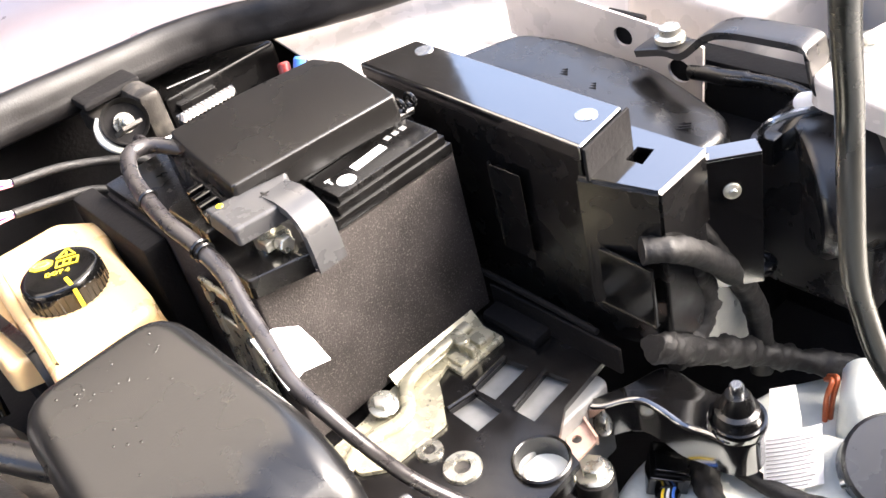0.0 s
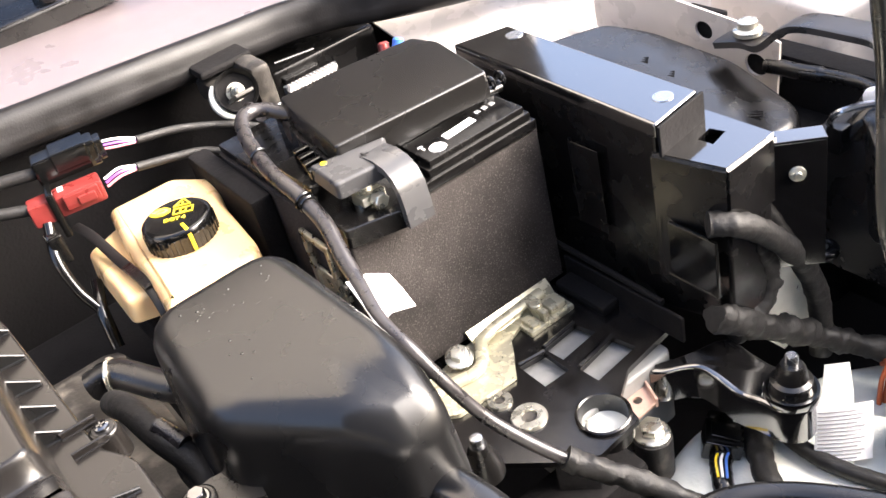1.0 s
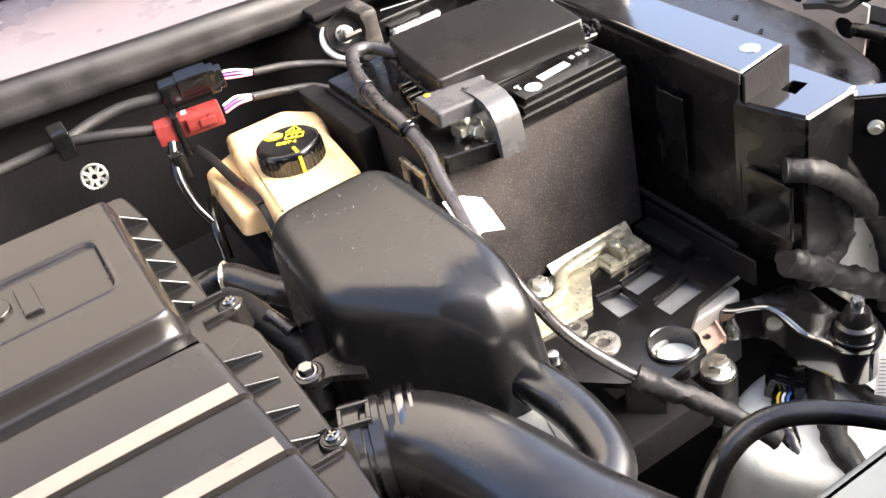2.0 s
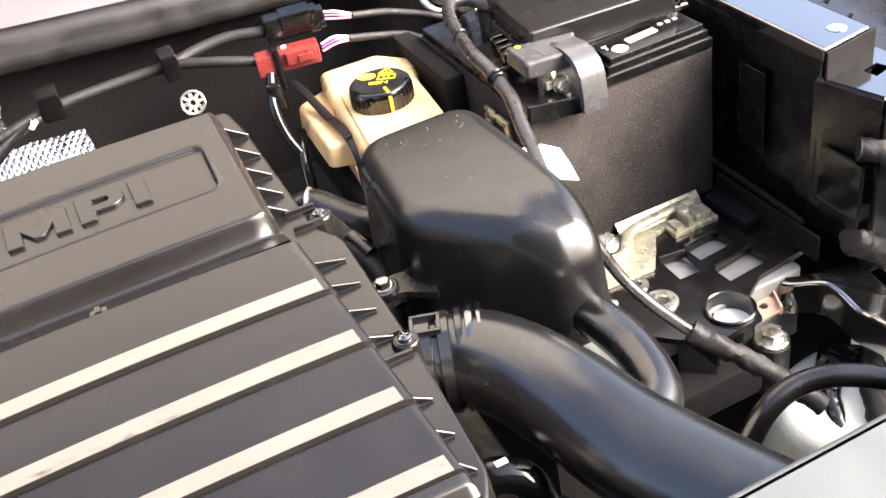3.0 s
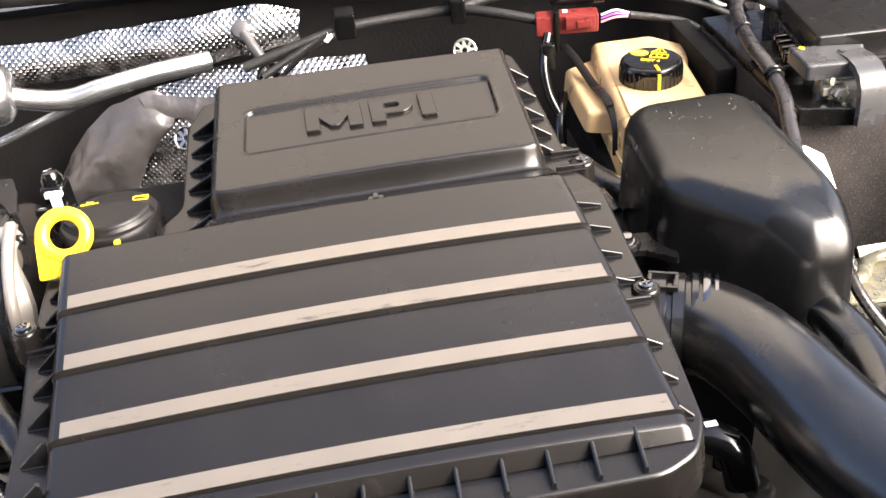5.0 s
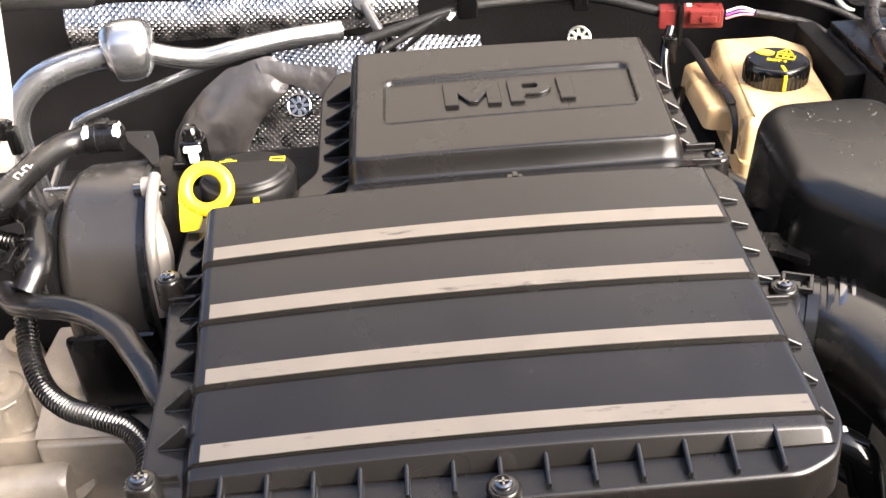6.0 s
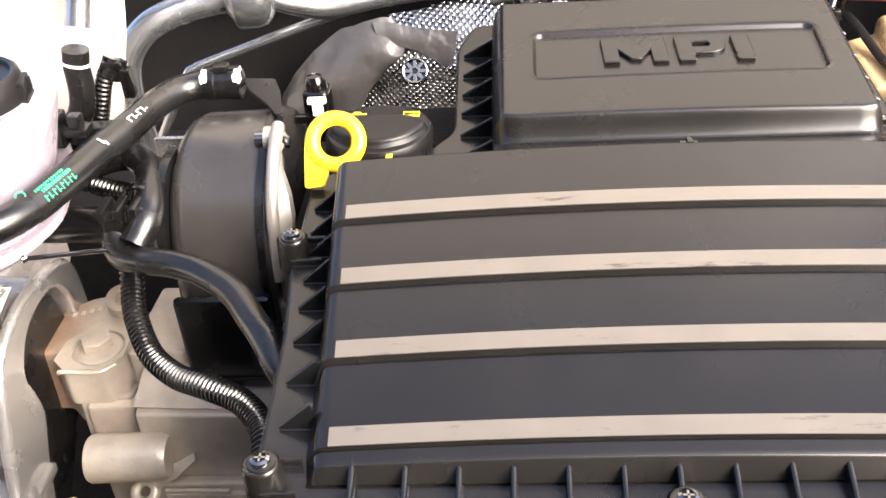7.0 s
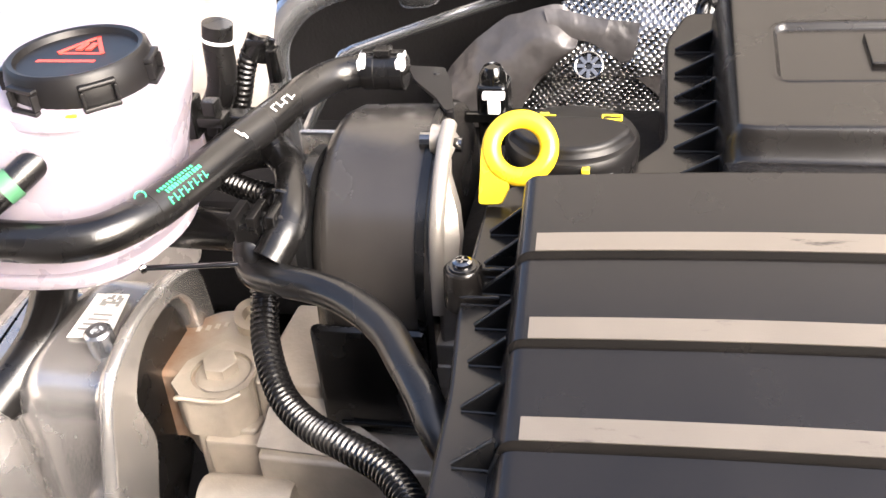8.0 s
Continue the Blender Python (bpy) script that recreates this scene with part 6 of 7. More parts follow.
head = thing("cylinder_head_end", (-0.035, 0.27, 0.7), "bright cast aluminium edge beside the belt cover", "cylinder head")
part("edge", sheet([[(-0.041, y + 0.004, z), (-0.040, y, z), ((-0.040 + w) / 2 - 0.002, y - 0.0025, z), (w, y, z), (w + 0.001, y + 0.006, z)] for w, y, z in ((-0.037, 0.252, 0.828), (-0.037, 0.236, 0.824), (-0.035, 0.222, 0.816), (-0.029, 0.211, 0.803), (-0.027, 0.204, 0.790), (-0.029, 0.200, 0.775), (-0.030, 0.198, 0.758), (-0.031, 0.197, 0.735), (-0.033, 0.198, 0.715))], 0.003), CAST, head)
part("bead", tube([(-0.038, 0.250, 0.832), (-0.038, 0.232, 0.826), (-0.038, 0.215, 0.814), (-0.0385, 0.203, 0.797), (-0.039, 0.198, 0.775), (-0.040, 0.195, 0.75)], 0.0042, 14), CAST, head)
part("foot", join(box(-0.046, 0.192, 0.690, -0.030, 0.212, 0.730, 0.003), box(-0.044, 0.190, 0.700, -0.034, 0.196, 0.716, 0.002)), CAST, head)
part("ear", join(tube([(-0.047, 0.247, 0.824), (-0.038, 0.247, 0.824)], 0.0085, 20), tube([(-0.047, 0.241, 0.810), (-0.038, 0.241, 0.810)], 0.0075, 20)), CAST, head)
part("bolt", tube([(-0.053, 0.246, 0.824), (-0.046, 0.246, 0.824)], 0.0052, 12), STEEL, head)
part("bolt", tube([(-0.039, 0.246, 0.822), (-0.031, 0.246, 0.822)], 0.0040, 12), STEEL, head)
for ob in (belt, head):
    ob.location += Vector((0.006, 0.0, 0.004))
solo("bracket_plate", join(prism([(-0.072, 0.328), (-0.049, 0.326), (-0.041, 0.304), (-0.034, 0.272), (-0.038, 0.270), (-0.046, 0.285), (-0.064, 0.309)], 0.832, 0.834, 0.0005, 0.003), box(-0.038, 0.270, 0.815, -0.034, 0.274, 0.833, 0.001), disc((-0.052, 0.317, 0.834), 0.0025, 0.0008, seg=14)), CAPP, "thin black triangular bracket holding the top hose", "bracket")

hose = thing("coolant_hose", (-0.15, 0.22, 0.83), "black rubber coolant hose with green print", "hose", "coolant hoses")
HOSE = [(-0.30, 0.150, 0.838), (-0.245, 0.131, 0.836), (-0.206, 0.127, 0.836), (-0.180, 0.131, 0.836), (-0.165, 0.144, 0.836), (-0.155, 0.165, 0.836), (-0.148, 0.190, 0.836), (-0.141, 0.220, 0.836), (-0.132, 0.251, 0.836), (-0.124, 0.284, 0.836), (-0.113, 0.307, 0.836), (-0.096, 0.316, 0.836), (-0.070, 0.316, 0.836)]
part("hose", tube(HOSE, 0.0099, 20), RUBBER, hose)
part("sleeve", tube([(-0.1585, 0.156, 0.836), (-0.155, 0.165, 0.836), (-0.148, 0.190, 0.836), (-0.1415, 0.218, 0.836)], 0.0102, 20), RUBBER, hose)
part("clip", lathe([(0.0100, -0.0125), (0.0114, -0.0120), (0.0114, -0.005), (0.0108, -0.0045), (0.0108, 0.0045), (0.0114, 0.005), (0.0114, 0.012), (0.0100, 0.0125)], (-0.083, 0.316, 0.836), (1, 0, 0), 28), PLASTIC, hose)
part("clip_body", join(box(-0.088, 0.311, 0.846, -0.078, 0.321, 0.8505, 0.001), box(-0.096, 0.313, 0.846, -0.070, 0.319, 0.8485, 0.0008)), PLASTIC, hose)
for x in (-0.0945, -0.0715):
    part("paint_mark", join(box(x - 0.0025, 0.306, 0.8400, x + 0.0025, 0.3125, 0.8462, 0.0008), box(x - 0.0018, 0.3105, 0.8445, x + 0.0018, 0.3185, 0.8482, 0.0006)), PAPER, hose, "white paint mark on the clip")
HX = Vector((0.26, 0.965, 0.0)).normalized()


def hose_mark(name, s, theta, length, width, mat, label=""):
    """A printed bar lying on the round of the hose: s along it, theta up its side."""
    n = Vector((HX.y, -HX.x, 0)) * math.cos(theta) + Vector((0, 0, math.sin(theta)))
    m = Matrix((HX, n.cross(HX), n)).transposed().to_4x4()
    m.translation = Vector((-0.1562, 0.1600, 0.836)) + HX * s + n * 0.0102
    part(name, box(-length / 2, -width / 2, -0.0005, length / 2, width / 2, 0.0003, 0, m, 1), mat, hose, label)


for k in range(12):
    hose_mark("print_bar", 0.0022 * k, 1.25, 0.0013 if k % 3 else 0.0009, 0.0016, GREENINK, "green printed bar" if k == 0 else "")
    hose_mark("print_bar", 0.0022 * k + 0.003, 0.98, 0.0015 if k % 4 else 0.0008, 0.0022, GREENINK)
for k in range(8):
    hose_mark("print_bar", 0.0036 * k + 0.001, 0.52, 0.0006, 0.0042, GREENINK)
    hose_mark("print_bar", 0.0036 * k + 0.0022, 0.62 - 0.2 * (k % 2), 0.0014, 0.0006, GREENINK)
part("print_ring", ring_bm((-0.1595, 0.1535, 0.8460), 0.0026, 0.0004, (0.3, -0.5, 0.8), 18, 6), GREENINK, hose)
for k in range(4):
    hose_mark("print_bar", 0.092 + 0.0052 * k, 1.0, 0.0006, 0.0042, PAPER)
    hose_mark("print_bar", 0.0945 + 0.0052 * k, 1.2 - 0.3 * (k % 2), 0.0022, 0.0005, PAPER)
hose_mark("print_bar", 0.062, 1.1, 0.0009, 0.0055, PAPER)
hose_mark("print_bar", 0.0635, 0.8, 0.0009, 0.0035, PAPER)
solo("breather_hose", tube([(-0.126, 0.204, 0.802), (-0.130, 0.194, 0.790), (-0.125, 0.182, 0.785), (-0.110, 0.174, 0.786), (-0.088, 0.169, 0.786), (-0.068, 0.160, 0.785), (-0.048, 0.146, 0.781), (-0.035, 0.129, 0.777), (-0.024, 0.114, 0.772), (-0.012, 0.097, 0.762), (0.01, 0.08, 0.74)], lambda t: 0.0085 + 0.0030 * max(0.0, 1 - 3.5 * t), 20), RUBBER, "black glossy hose running under the cover", "hose", "coolant hoses")
solo("coolant_hose", tube([(-0.170, 0.287, 0.800), (-0.158, 0.279, 0.808), (-0.143, 0.268, 0.811), (-0.122, 0.244, 0.810), (-0.112, 0.215, 0.808), (-0.110, 0.195, 0.802), (-0.116, 0.182, 0.792)], 0.0098, 18), RUBBER, "black rubber elbow hose beside the belt cover", "hose", "coolant hoses")
solo("coolant_hose", tube([(-0.23, 0.245, 0.768), (-0.204, 0.241, 0.77), (-0.153, 0.239, 0.77), (-0.115, 0.235, 0.768)], 0.0125, 18), RUBBER, "black rubber hose under the coolant tank", "hose", "coolant hoses")
solo("corrugated_conduit", corrugated([(-0.19, 0.268, 0.79), (-0.177, 0.264, 0.79), (-0.155, 0.253, 0.79), (-0.136, 0.245, 0.79), (-0.118, 0.235, 0.787)], 0.0072), PLASTIC, "short black corrugated conduit", "conduit", "conduits")
solo("corrugated_conduit", corrugated([(-0.128, 0.196, 0.775), (-0.126, 0.185, 0.76), (-0.120, 0.165, 0.75), (-0.104, 0.138, 0.742), (-0.083, 0.118, 0.742), (-0.060, 0.102, 0.748), (-0.036, 0.086, 0.752), (-0.020, 0.066, 0.755), (-0.012, 0.045, 0.758), (-0.010, 0.02, 0.755)], 0.0078), PLASTIC, "long black corrugated conduit beside the cover", "conduit", "conduits")
tee = thing("hose_joint", (-0.12, 0.18, 0.79), "black plastic hose joint with clips", "hose joint")
part("body", join(box(-0.137, 0.188, 0.793, -0.122, 0.206, 0.808, 0.003), box(-0.121, 0.190, 0.792, -0.107, 0.208, 0.812, 0.003), tube([(-0.126, 0.200, 0.792), (-0.120, 0.208, 0.802)], 0.0112, 16)), PLASTIC, tee)
for k in range(3):
    part("clip", box(-0.138 + 0.0105 * k, 0.187, 0.805 + 0.001 * k, -0.133 + 0.0105 * k, 0.207, 0.8125 + 0.001 * k, 0.001), PLASTIC, tee)
part("clip", ring_bm((-0.117, 0.213, 0.806), 0.0112, 0.0016, (0.1, 0.9, 0.3), 24, 8), GLOSSY, tee)
solo("silver_bar", box(-0.150, 0.328, 0.770, -0.100, 0.334, 0.788, 0.003), PIPE, "bright metal bar behind the belt cover", "bar")
solo("steel_rod", tube([(-0.183, 0.172, 0.79), (-0.178, 0.173, 0.79), (-0.12, 0.182, 0.79)], lambda t: 0.0030 if t < 0.1 else 0.0016, 10), STEEL, "thin steel rod between tank and belt cover", "rod")

# ---- coolant tank ----
ct = thing("coolant_tank", (-0.25, 0.24, 0.78), "milky white plastic coolant expansion tank", "coolant tank")


def tank_flare(x, y, z):
    """The tank's side leans out towards the top."""
    k = max(0.0, min(1.0, (x + 0.27) / 0.09))
    return (x + k * (0.32 * (z - 0.80) - 0.010), y, z)


body = part("body", pillow([(-0.375, 0.158), (-0.235, 0.143), (-0.186, 0.149), (-0.165, 0.188), (-0.170, 0.228), (-0.190, 0.265), (-0.222, 0.32), (-0.265, 0.37), (-0.36, 0.37)], 0.800, 0.888, 0.03, 0.015, 0.002, tank_flare, steps=7, crown=0.006), MILKY, ct)
part("lower", pillow([(-0.375, 0.160), (-0.235, 0.146), (-0.192, 0.155), (-0.174, 0.19), (-0.180, 0.23), (-0.23, 0.32), (-0.27, 0.36), (-0.36, 0.36)], 0.782, 0.803, 0.03, 0.012, -0.012), MILKY, ct)
part("seam", pillow([(-0.378, 0.152), (-0.233, 0.137), (-0.184, 0.146), (-0.164, 0.187), (-0.170, 0.23), (-0.224, 0.322), (-0.27, 0.372), (-0.36, 0.372)], 0.7995, 0.8045, 0.034, 0.002), MILKY, ct)
part("neck", lathe([(0.041, 0.010), (0.040, 0.0135), (0.037, 0.0150), (0.034, 0.016), (0.033, 0.019)], (-0.194, 0.187, 0.872), seg=48), MILKY, ct)
CC = Vector((-0.193, 0.188, 0.886))
ccap = part("cap", lathe([(0.032, 0), (0.0340, 0.001), (0.0345, 0.006), (0.0340, 0.011), (0.0325, 0.0150), (0.030, 0.0160), (0.028, 0.0145), (0.0, 0.0145)], tuple(CC), seg=48), CAPP, ct, "black screw cap with red print")
part("cap_rim", lathe([(0.0275, 0.0140), (0.0288, 0.0172), (0.0310, 0.0178), (0.0330, 0.0162), (0.0342, 0.0110)], tuple(CC), seg=48), CAPP, ccap)
for i in range(6):
    a = 2 * math.pi * i / 6 + 0.2
    mt = Matrix.Translation((CC.x + 0.0345 * math.cos(a), CC.y + 0.0345 * math.sin(a), CC.z + 0.0005)) @ Matrix.Rotation(a, 4, "Z")
    part("lug", join(box(-0.006, -0.0085, 0, 0.0024, 0.0085, 0.0028, 0.001, mt), box(-0.006, -0.0085, 0.0105, 0.0016, 0.0085, 0.0130, 0.001, mt), box(-0.006, -0.0085, 0.0028, 0.0022, -0.0065, 0.0105, 0.0008, mt), box(-0.006, 0.0065, 0.0028, 0.0022, 0.0085, 0.0105, 0.0008, mt)), CAPP, ccap)
part("warning_sign", join(box(-0.011, 0.002, 0.0145, 0.011, 0.004, 0.0146, 0, Matrix.Translation(CC)), box(-0.001, -0.0115, 0.0146, 0.001, 0.0115, 0.0152, 0, Matrix.Translation(CC + Vector((-0.0055, 0.0125, 0))) @ Matrix.Rotation(-0.55, 4, "Z")), box(-0.001, -0.0115, 0.0146, 0.001, 0.0115, 0.0152, 0, Matrix.Translation(CC + Vector((0.0055, 0.0125, 0))) @ Matrix.Rotation(0.55, 4, "Z")),
                         box(-0.004, 0.006, 0.0146, -0.001, 0.014, 0.0152, 0, Matrix.Translation(CC)), box(0.001, 0.006, 0.0146, 0.004, 0.014, 0.0152, 0, Matrix.Translation(CC))), REDINK, ccap)
part("print", box(-0.018, -0.007, 0.0145, 0.012, -0.0045, 0.0146, 0, Matrix.Translation(CC)), REDINK, ccap)
part("arrow", box(-0.0028, -0.040, -0.003, 0.0028, -0.030, 0.0015, 0.0008, Matrix.Translation(CC + Vector((0.004, 0.003, 0.0))) @ Matrix.Rotation(0.2, 4, "Z")), YELLOW, ct)
part("edge_rib", box(-0.183, 0.232, 0.812, -0.164, 0.236, 0.858, 0.001), MILKY, ct)
part("clip", join(box(-0.170, 0.226, 0.836, -0.163, 0.240, 0.858, 0.0015), box(-0.166, 0.228, 0.842, -0.148, 0.240, 0.848, 0.0015), box(-0.160, 0.230, 0.836, -0.152, 0.238, 0.856, 0.001)), GLOSSY, ct, "black plastic clip on the tank edge")
tankhose = thing("coolant_hose", (-0.185, 0.30, 0.84), "black hose with white clip behind the coolant tank", "hose", "coolant hoses")
part("hose", tube([(-0.1745, 0.300, 0.872), (-0.177, 0.30, 0.859), (-0.178, 0.30, 0.844), (-0.181, 0.30, 0.830), (-0.189, 0.30, 0.817), (-0.200, 0.296, 0.805)], 0.0090, 18), RUBBER, tankhose)
part("clip", ring_bm((-0.1765, 0.300, 0.862), 0.0092, 0.0010, (0.2, 0.1, 0.9), 24, 8), PAPER, tankhose, "white clip")
cond = thing("corrugated_conduit", (-0.17, 0.31, 0.83), "black corrugated conduit with plug behind the tank", "conduit", "conduits")
part("sleeve", corrugated([(-0.162, 0.310, 0.850), (-0.167, 0.310, 0.840), (-0.172, 0.310, 0.825), (-0.178, 0.310, 0.808), (-0.184, 0.308, 0.79)], 0.0062, 0.0036), PLASTIC, cond)
part("plug", join(tube([(-0.162, 0.312, 0.846), (-0.158, 0.314, 0.853), (-0.156, 0.316, 0.858)], 0.0085, 14), box(-0.164, 0.306, 0.852, -0.150, 0.316, 0.859, 0.002), box(-0.154, 0.308, 0.830, -0.146, 0.318, 0.852, 0.002)), GLOSSY, cond)
solo("hose_joint", join(tube([(-0.165, 0.262, 0.81), (-0.152, 0.266, 0.812), (-0.135, 0.272, 0.81)], 0.014, 16), box(-0.172, 0.246, 0.82, -0.163, 0.262, 0.845, 0.002), box(-0.166, 0.255, 0.825, -0.148, 0.268, 0.835, 0.002)), PLASTIC, "black plastic elbow joint beside the tank", "hose joint")
solo("taped_loom", tube([(-0.30, 0.45, 0.93), (-0.23, 0.43, 0.915), (-0.17, 0.42, 0.92), (-0.12, 0.47, 0.90)], 0.015, 14), TAPE, "black taped wiring bundle above the tank", "wiring loom")
solo("bright_pipe", tube([(-0.19, 0.345, 0.87), (-0.185, 0.36, 0.90), (-0.175, 0.39, 0.94)], 0.009, 16), PIPE, "short bright pipe rising behind the tank", "pipe")
solo("white_bracket", sheet([[(-0.34, 0.39, 0.93), (-0.34, 0.382, 0.85), (-0.30, 0.38, 0.78)], [(-0.21, 0.395, 0.93), (-0.200, 0.385, 0.85), (-0.207, 0.38, 0.78)], [(-0.165, 0.40, 0.92), (-0.172, 0.385, 0.85), (-0.190, 0.38, 0.78)]], 0.003), WINGP, "white painted body bracket behind the tank", "bracket")
solo("side_hose", tube([(-0.200, 0.158, 0.868), (-0.205, 0.147, 0.865), (-0.212, 0.137, 0.860), (-0.225, 0.126, 0.853), (-0.250, 0.113, 0.848), (-0.290, 0.100, 0.845)], 0.0072, 18), RUBBER, "black hose with green ring at the tank's side", "hose", "coolant hoses")
solo("hose_ring", tube([(-0.2105, 0.139, 0.861), (-0.2150, 0.134, 0.8584)], 0.0076, 18), material("green_band", (0.05, 0.16, 0.08), 0.5), "green band on the hose", "hose band")

# ---- engine mount ----
mount = thing("engine_mount", (-0.2, 0.17, 0.62), "bright cast aluminium engine mount with arch", "engine mount")


def resample(points, n):
    """n + 1 even steps along a smooth line through (y, z) points."""
    p = spline([(0, y, z) for y, z in points], 8)
    run = [0.0]
    for a, b in zip(p, p[1:]):
        run.append(run[-1] + (b - a).length)
    out, k = [], 0
    for i in range(n + 1):
        want = run[-1] * i / n
        while k < len(p) - 2 and run[k + 1] < want:
            k += 1
        q = p[k].lerp(p[k + 1], (want - run[k]) / max(1e-9, run[k + 1] - run[k]))
        out.append((q.y, q.z))
    return out


# the arch, from its far foot over the top to the near one
LIP = resample([(0.266, 0.64), (0.266, 0.705), (0.257, 0.730), (0.231, 0.741), (0.204, 0.745), (0.182, 0.745), (0.162, 0.740), (0.146, 0.733), (0.135, 0.718), (0.125, 0.695), (0.114, 0.668), (0.100, 0.62), (0.092, 0.55)], 60)
EYE = resample([(0.246, 0.64), (0.243, 0.700), (0.239, 0.714), (0.229, 0.725), (0.211, 0.729), (0.190, 0.727), (0.177, 0.721), (0.168, 0.712), (0.162, 0.700), (0.166, 0.684), (0.168, 0.664), (0.153, 0.633), (0.143, 0.600), (0.140, 0.55)], 60)
HOOD = resample([(0.262, 0.64), (0.258, 0.700), (0.246, 0.724), (0.225, 0.729), (0.200, 0.731), (0.181, 0.730), (0.163, 0.726), (0.150, 0.717), (0.144, 0.702), (0.142, 0.680), (0.139, 0.643), (0.134, 0.60), (0.130, 0.55)], 60)


def arch_ring(lip, eye, hood):
    """One cut through the arch: flank, shoulder, hood, raised lip, inner face."""
    L, E, H = Vector((0, *lip)), Vector((0, *eye)), Vector((0, *hood))
    inn = (Vector((0, 0.205, 0.66)) - H).normalized()
    face = (E - L).normalized()
    p = [(-0.292, H + inn * 0.030), (-0.281, H + inn * 0.015), (-0.274, H + inn * 0.0095), (-0.268, H + inn * 0.0050), (-0.262, H + inn * 0.0010), (-0.255, H - inn * 0.0010), (-0.247, H),
         (-0.222, H + inn * 0.0012), (-0.2165, H - inn * 0.0005), (-0.2135, H.lerp(L, 0.55)), (-0.2105, L), (-0.2070, L - face * 0.0008), (-0.2040, L + face * 0.0018), (-0.2035, L + face * 0.0045),
         (-0.2055, L.lerp(E, 0.5)), (-0.2040, E - face * 0.0040), (-0.2050, E - face * 0.0010), (-0.2085, E), (-0.262, E + face * 0.004), (-0.285, E + face * 0.006)]
    return [(x, v.y, v.z) for x, v in p]


part("arch", loft([arch_ring(*k) for k in zip(LIP, EYE, HOOD)]), MOUNTC, mount, angle=50)
part("step", box(-0.2065, 0.120, 0.628, -0.199, 0.150, 0.636, 0.002), MOUNTC, mount)
for k in range(9):
    part("cast_mark", box(-0.2905 - 0.0012 * (k % 2), 0.201 + 0.0048 * k, 0.708 + 0.0008 * k, -0.2855, 0.2035 + 0.0048 * k, 0.7105 + 0.0008 * k, 0.0003), MOUNTC, mount)
part("corner_lug", join(box(-0.318, 0.150, 0.655, -0.275, 0.182, 0.695, 0.004), disc((-0.300, 0.168, 0.695), 0.008, 0.005)), MOUNTC, mount)
part("flank", pillow([(-0.335, 0.275), (-0.284, 0.262), (-0.282, 0.150), (-0.31, 0.10), (-0.335, 0.165)], 0.52, 0.700, 0.008, 0.006, 0.004), MOUNTC, mount)
part("front_leg", pillow([(-0.250, 0.135), (-0.207, 0.135), (-0.185, 0.10), (-0.150, 0.075), (-0.165, 0.045), (-0.250, 0.045)], 0.48, 0.640, 0.010, 0.008, 0.006), MOUNTC, mount)
part("rubber", loft([[(x, 0.205 + (y - 0.205) * f, 0.66 + (z - 0.66) * f) for y, z in EYE[::3]] for x, f in ((-0.262, 0.97), (-0.218, 0.97), (-0.212, 0.93))]), RUBBER, mount, "black rubber core")
part("stud", lathe([(0.0085, -0.06), (0.0078, 0.0), (0.0062, 0.0015), (0.0038, 0.0012), (0.0032, -0.001), (0.0, -0.001)], (-0.2255, 0.176, 0.741), (0.02, -0.1, 1), 20), PIPE, mount)
labm = part("label", prism([(-0.250, 0.180), (-0.224, 0.182), (-0.231, 0.222), (-0.252, 0.221)], 0.7315, 0.7321, 0), PAPER, mount, "white printed paper label")
random.seed(5)
for i in range(36):
    px, py = -0.245 + 0.0021 * (i % 6), 0.2075 + 0.0021 * (i // 6)
    if random.random() < 0.6:
        part("code_mark", box(px, py, 0.732, px + 0.002, py + 0.002, 0.7324, 0), GREYINK, labm)
for k in range(4):
    part("print_line", box(-0.247 + 0.001 * k, 0.187 + 0.0045 * k, 0.732, -0.232, 0.1885 + 0.0045 * k, 0.7324, 0), GREYINK, labm)
arm2 = thing("engine_bracket", (-0.17, 0.21, 0.6), "cast aluminium engine bracket with rust stain", "engine bracket")
part("tongue", pillow([(-0.235, 0.200), (-0.236, 0.243), (-0.212, 0.252), (-0.198, 0.264), (-0.172, 0.270), (-0.148, 0.240), (-0.150, 0.198), (-0.186, 0.185), (-0.202, 0.201)], 0.640, 0.690, 0.006, 0.004, 0.003), RUSTY, arm2)
PAD = [(-0.200, 0.190), (-0.198, 0.210), (-0.181, 0.231), (-0.153, 0.220), (-0.152, 0.192), (-0.163, 0.180), (-0.190, 0.180)]
part("bolt_pad", prism(PAD, 0.661, 0.6885, 0.0015, 0.003), BEIGE, arm2)
part("pad_rim", plate(PAD, [[(-0.173 + 0.0185 * math.cos(a), 0.203 + 0.0185 * math.sin(a)) for a in (math.pi * i / 12 for i in range(24))]], 0.6885, 0.6925), BEIGE, arm2)
part("front_lip", tube([(-0.193, 0.1795, 0.690), (-0.189, 0.179, 0.6915), (-0.165, 0.1785, 0.6915), (-0.155, 0.186, 0.6915)], 0.0017, 10), BEIGE, arm2)
for k in range(11):
    part("cast_mark", box(-0.2245 + 0.0006 * k, 0.210 + 0.0034 * k, 0.6895, -0.2215 + 0.0006 * k, 0.2118 + 0.0034 * k, 0.6906, 0.0003), BEIGE, arm2)
for k in range(4):
    part("cast_mark", box(-0.206 + 0.0055 * k, 0.240 + 0.002 * k, 0.6895, -0.203 + 0.0055 * k, 0.245 + 0.002 * k, 0.6906, 0.0004), BEIGE, arm2)
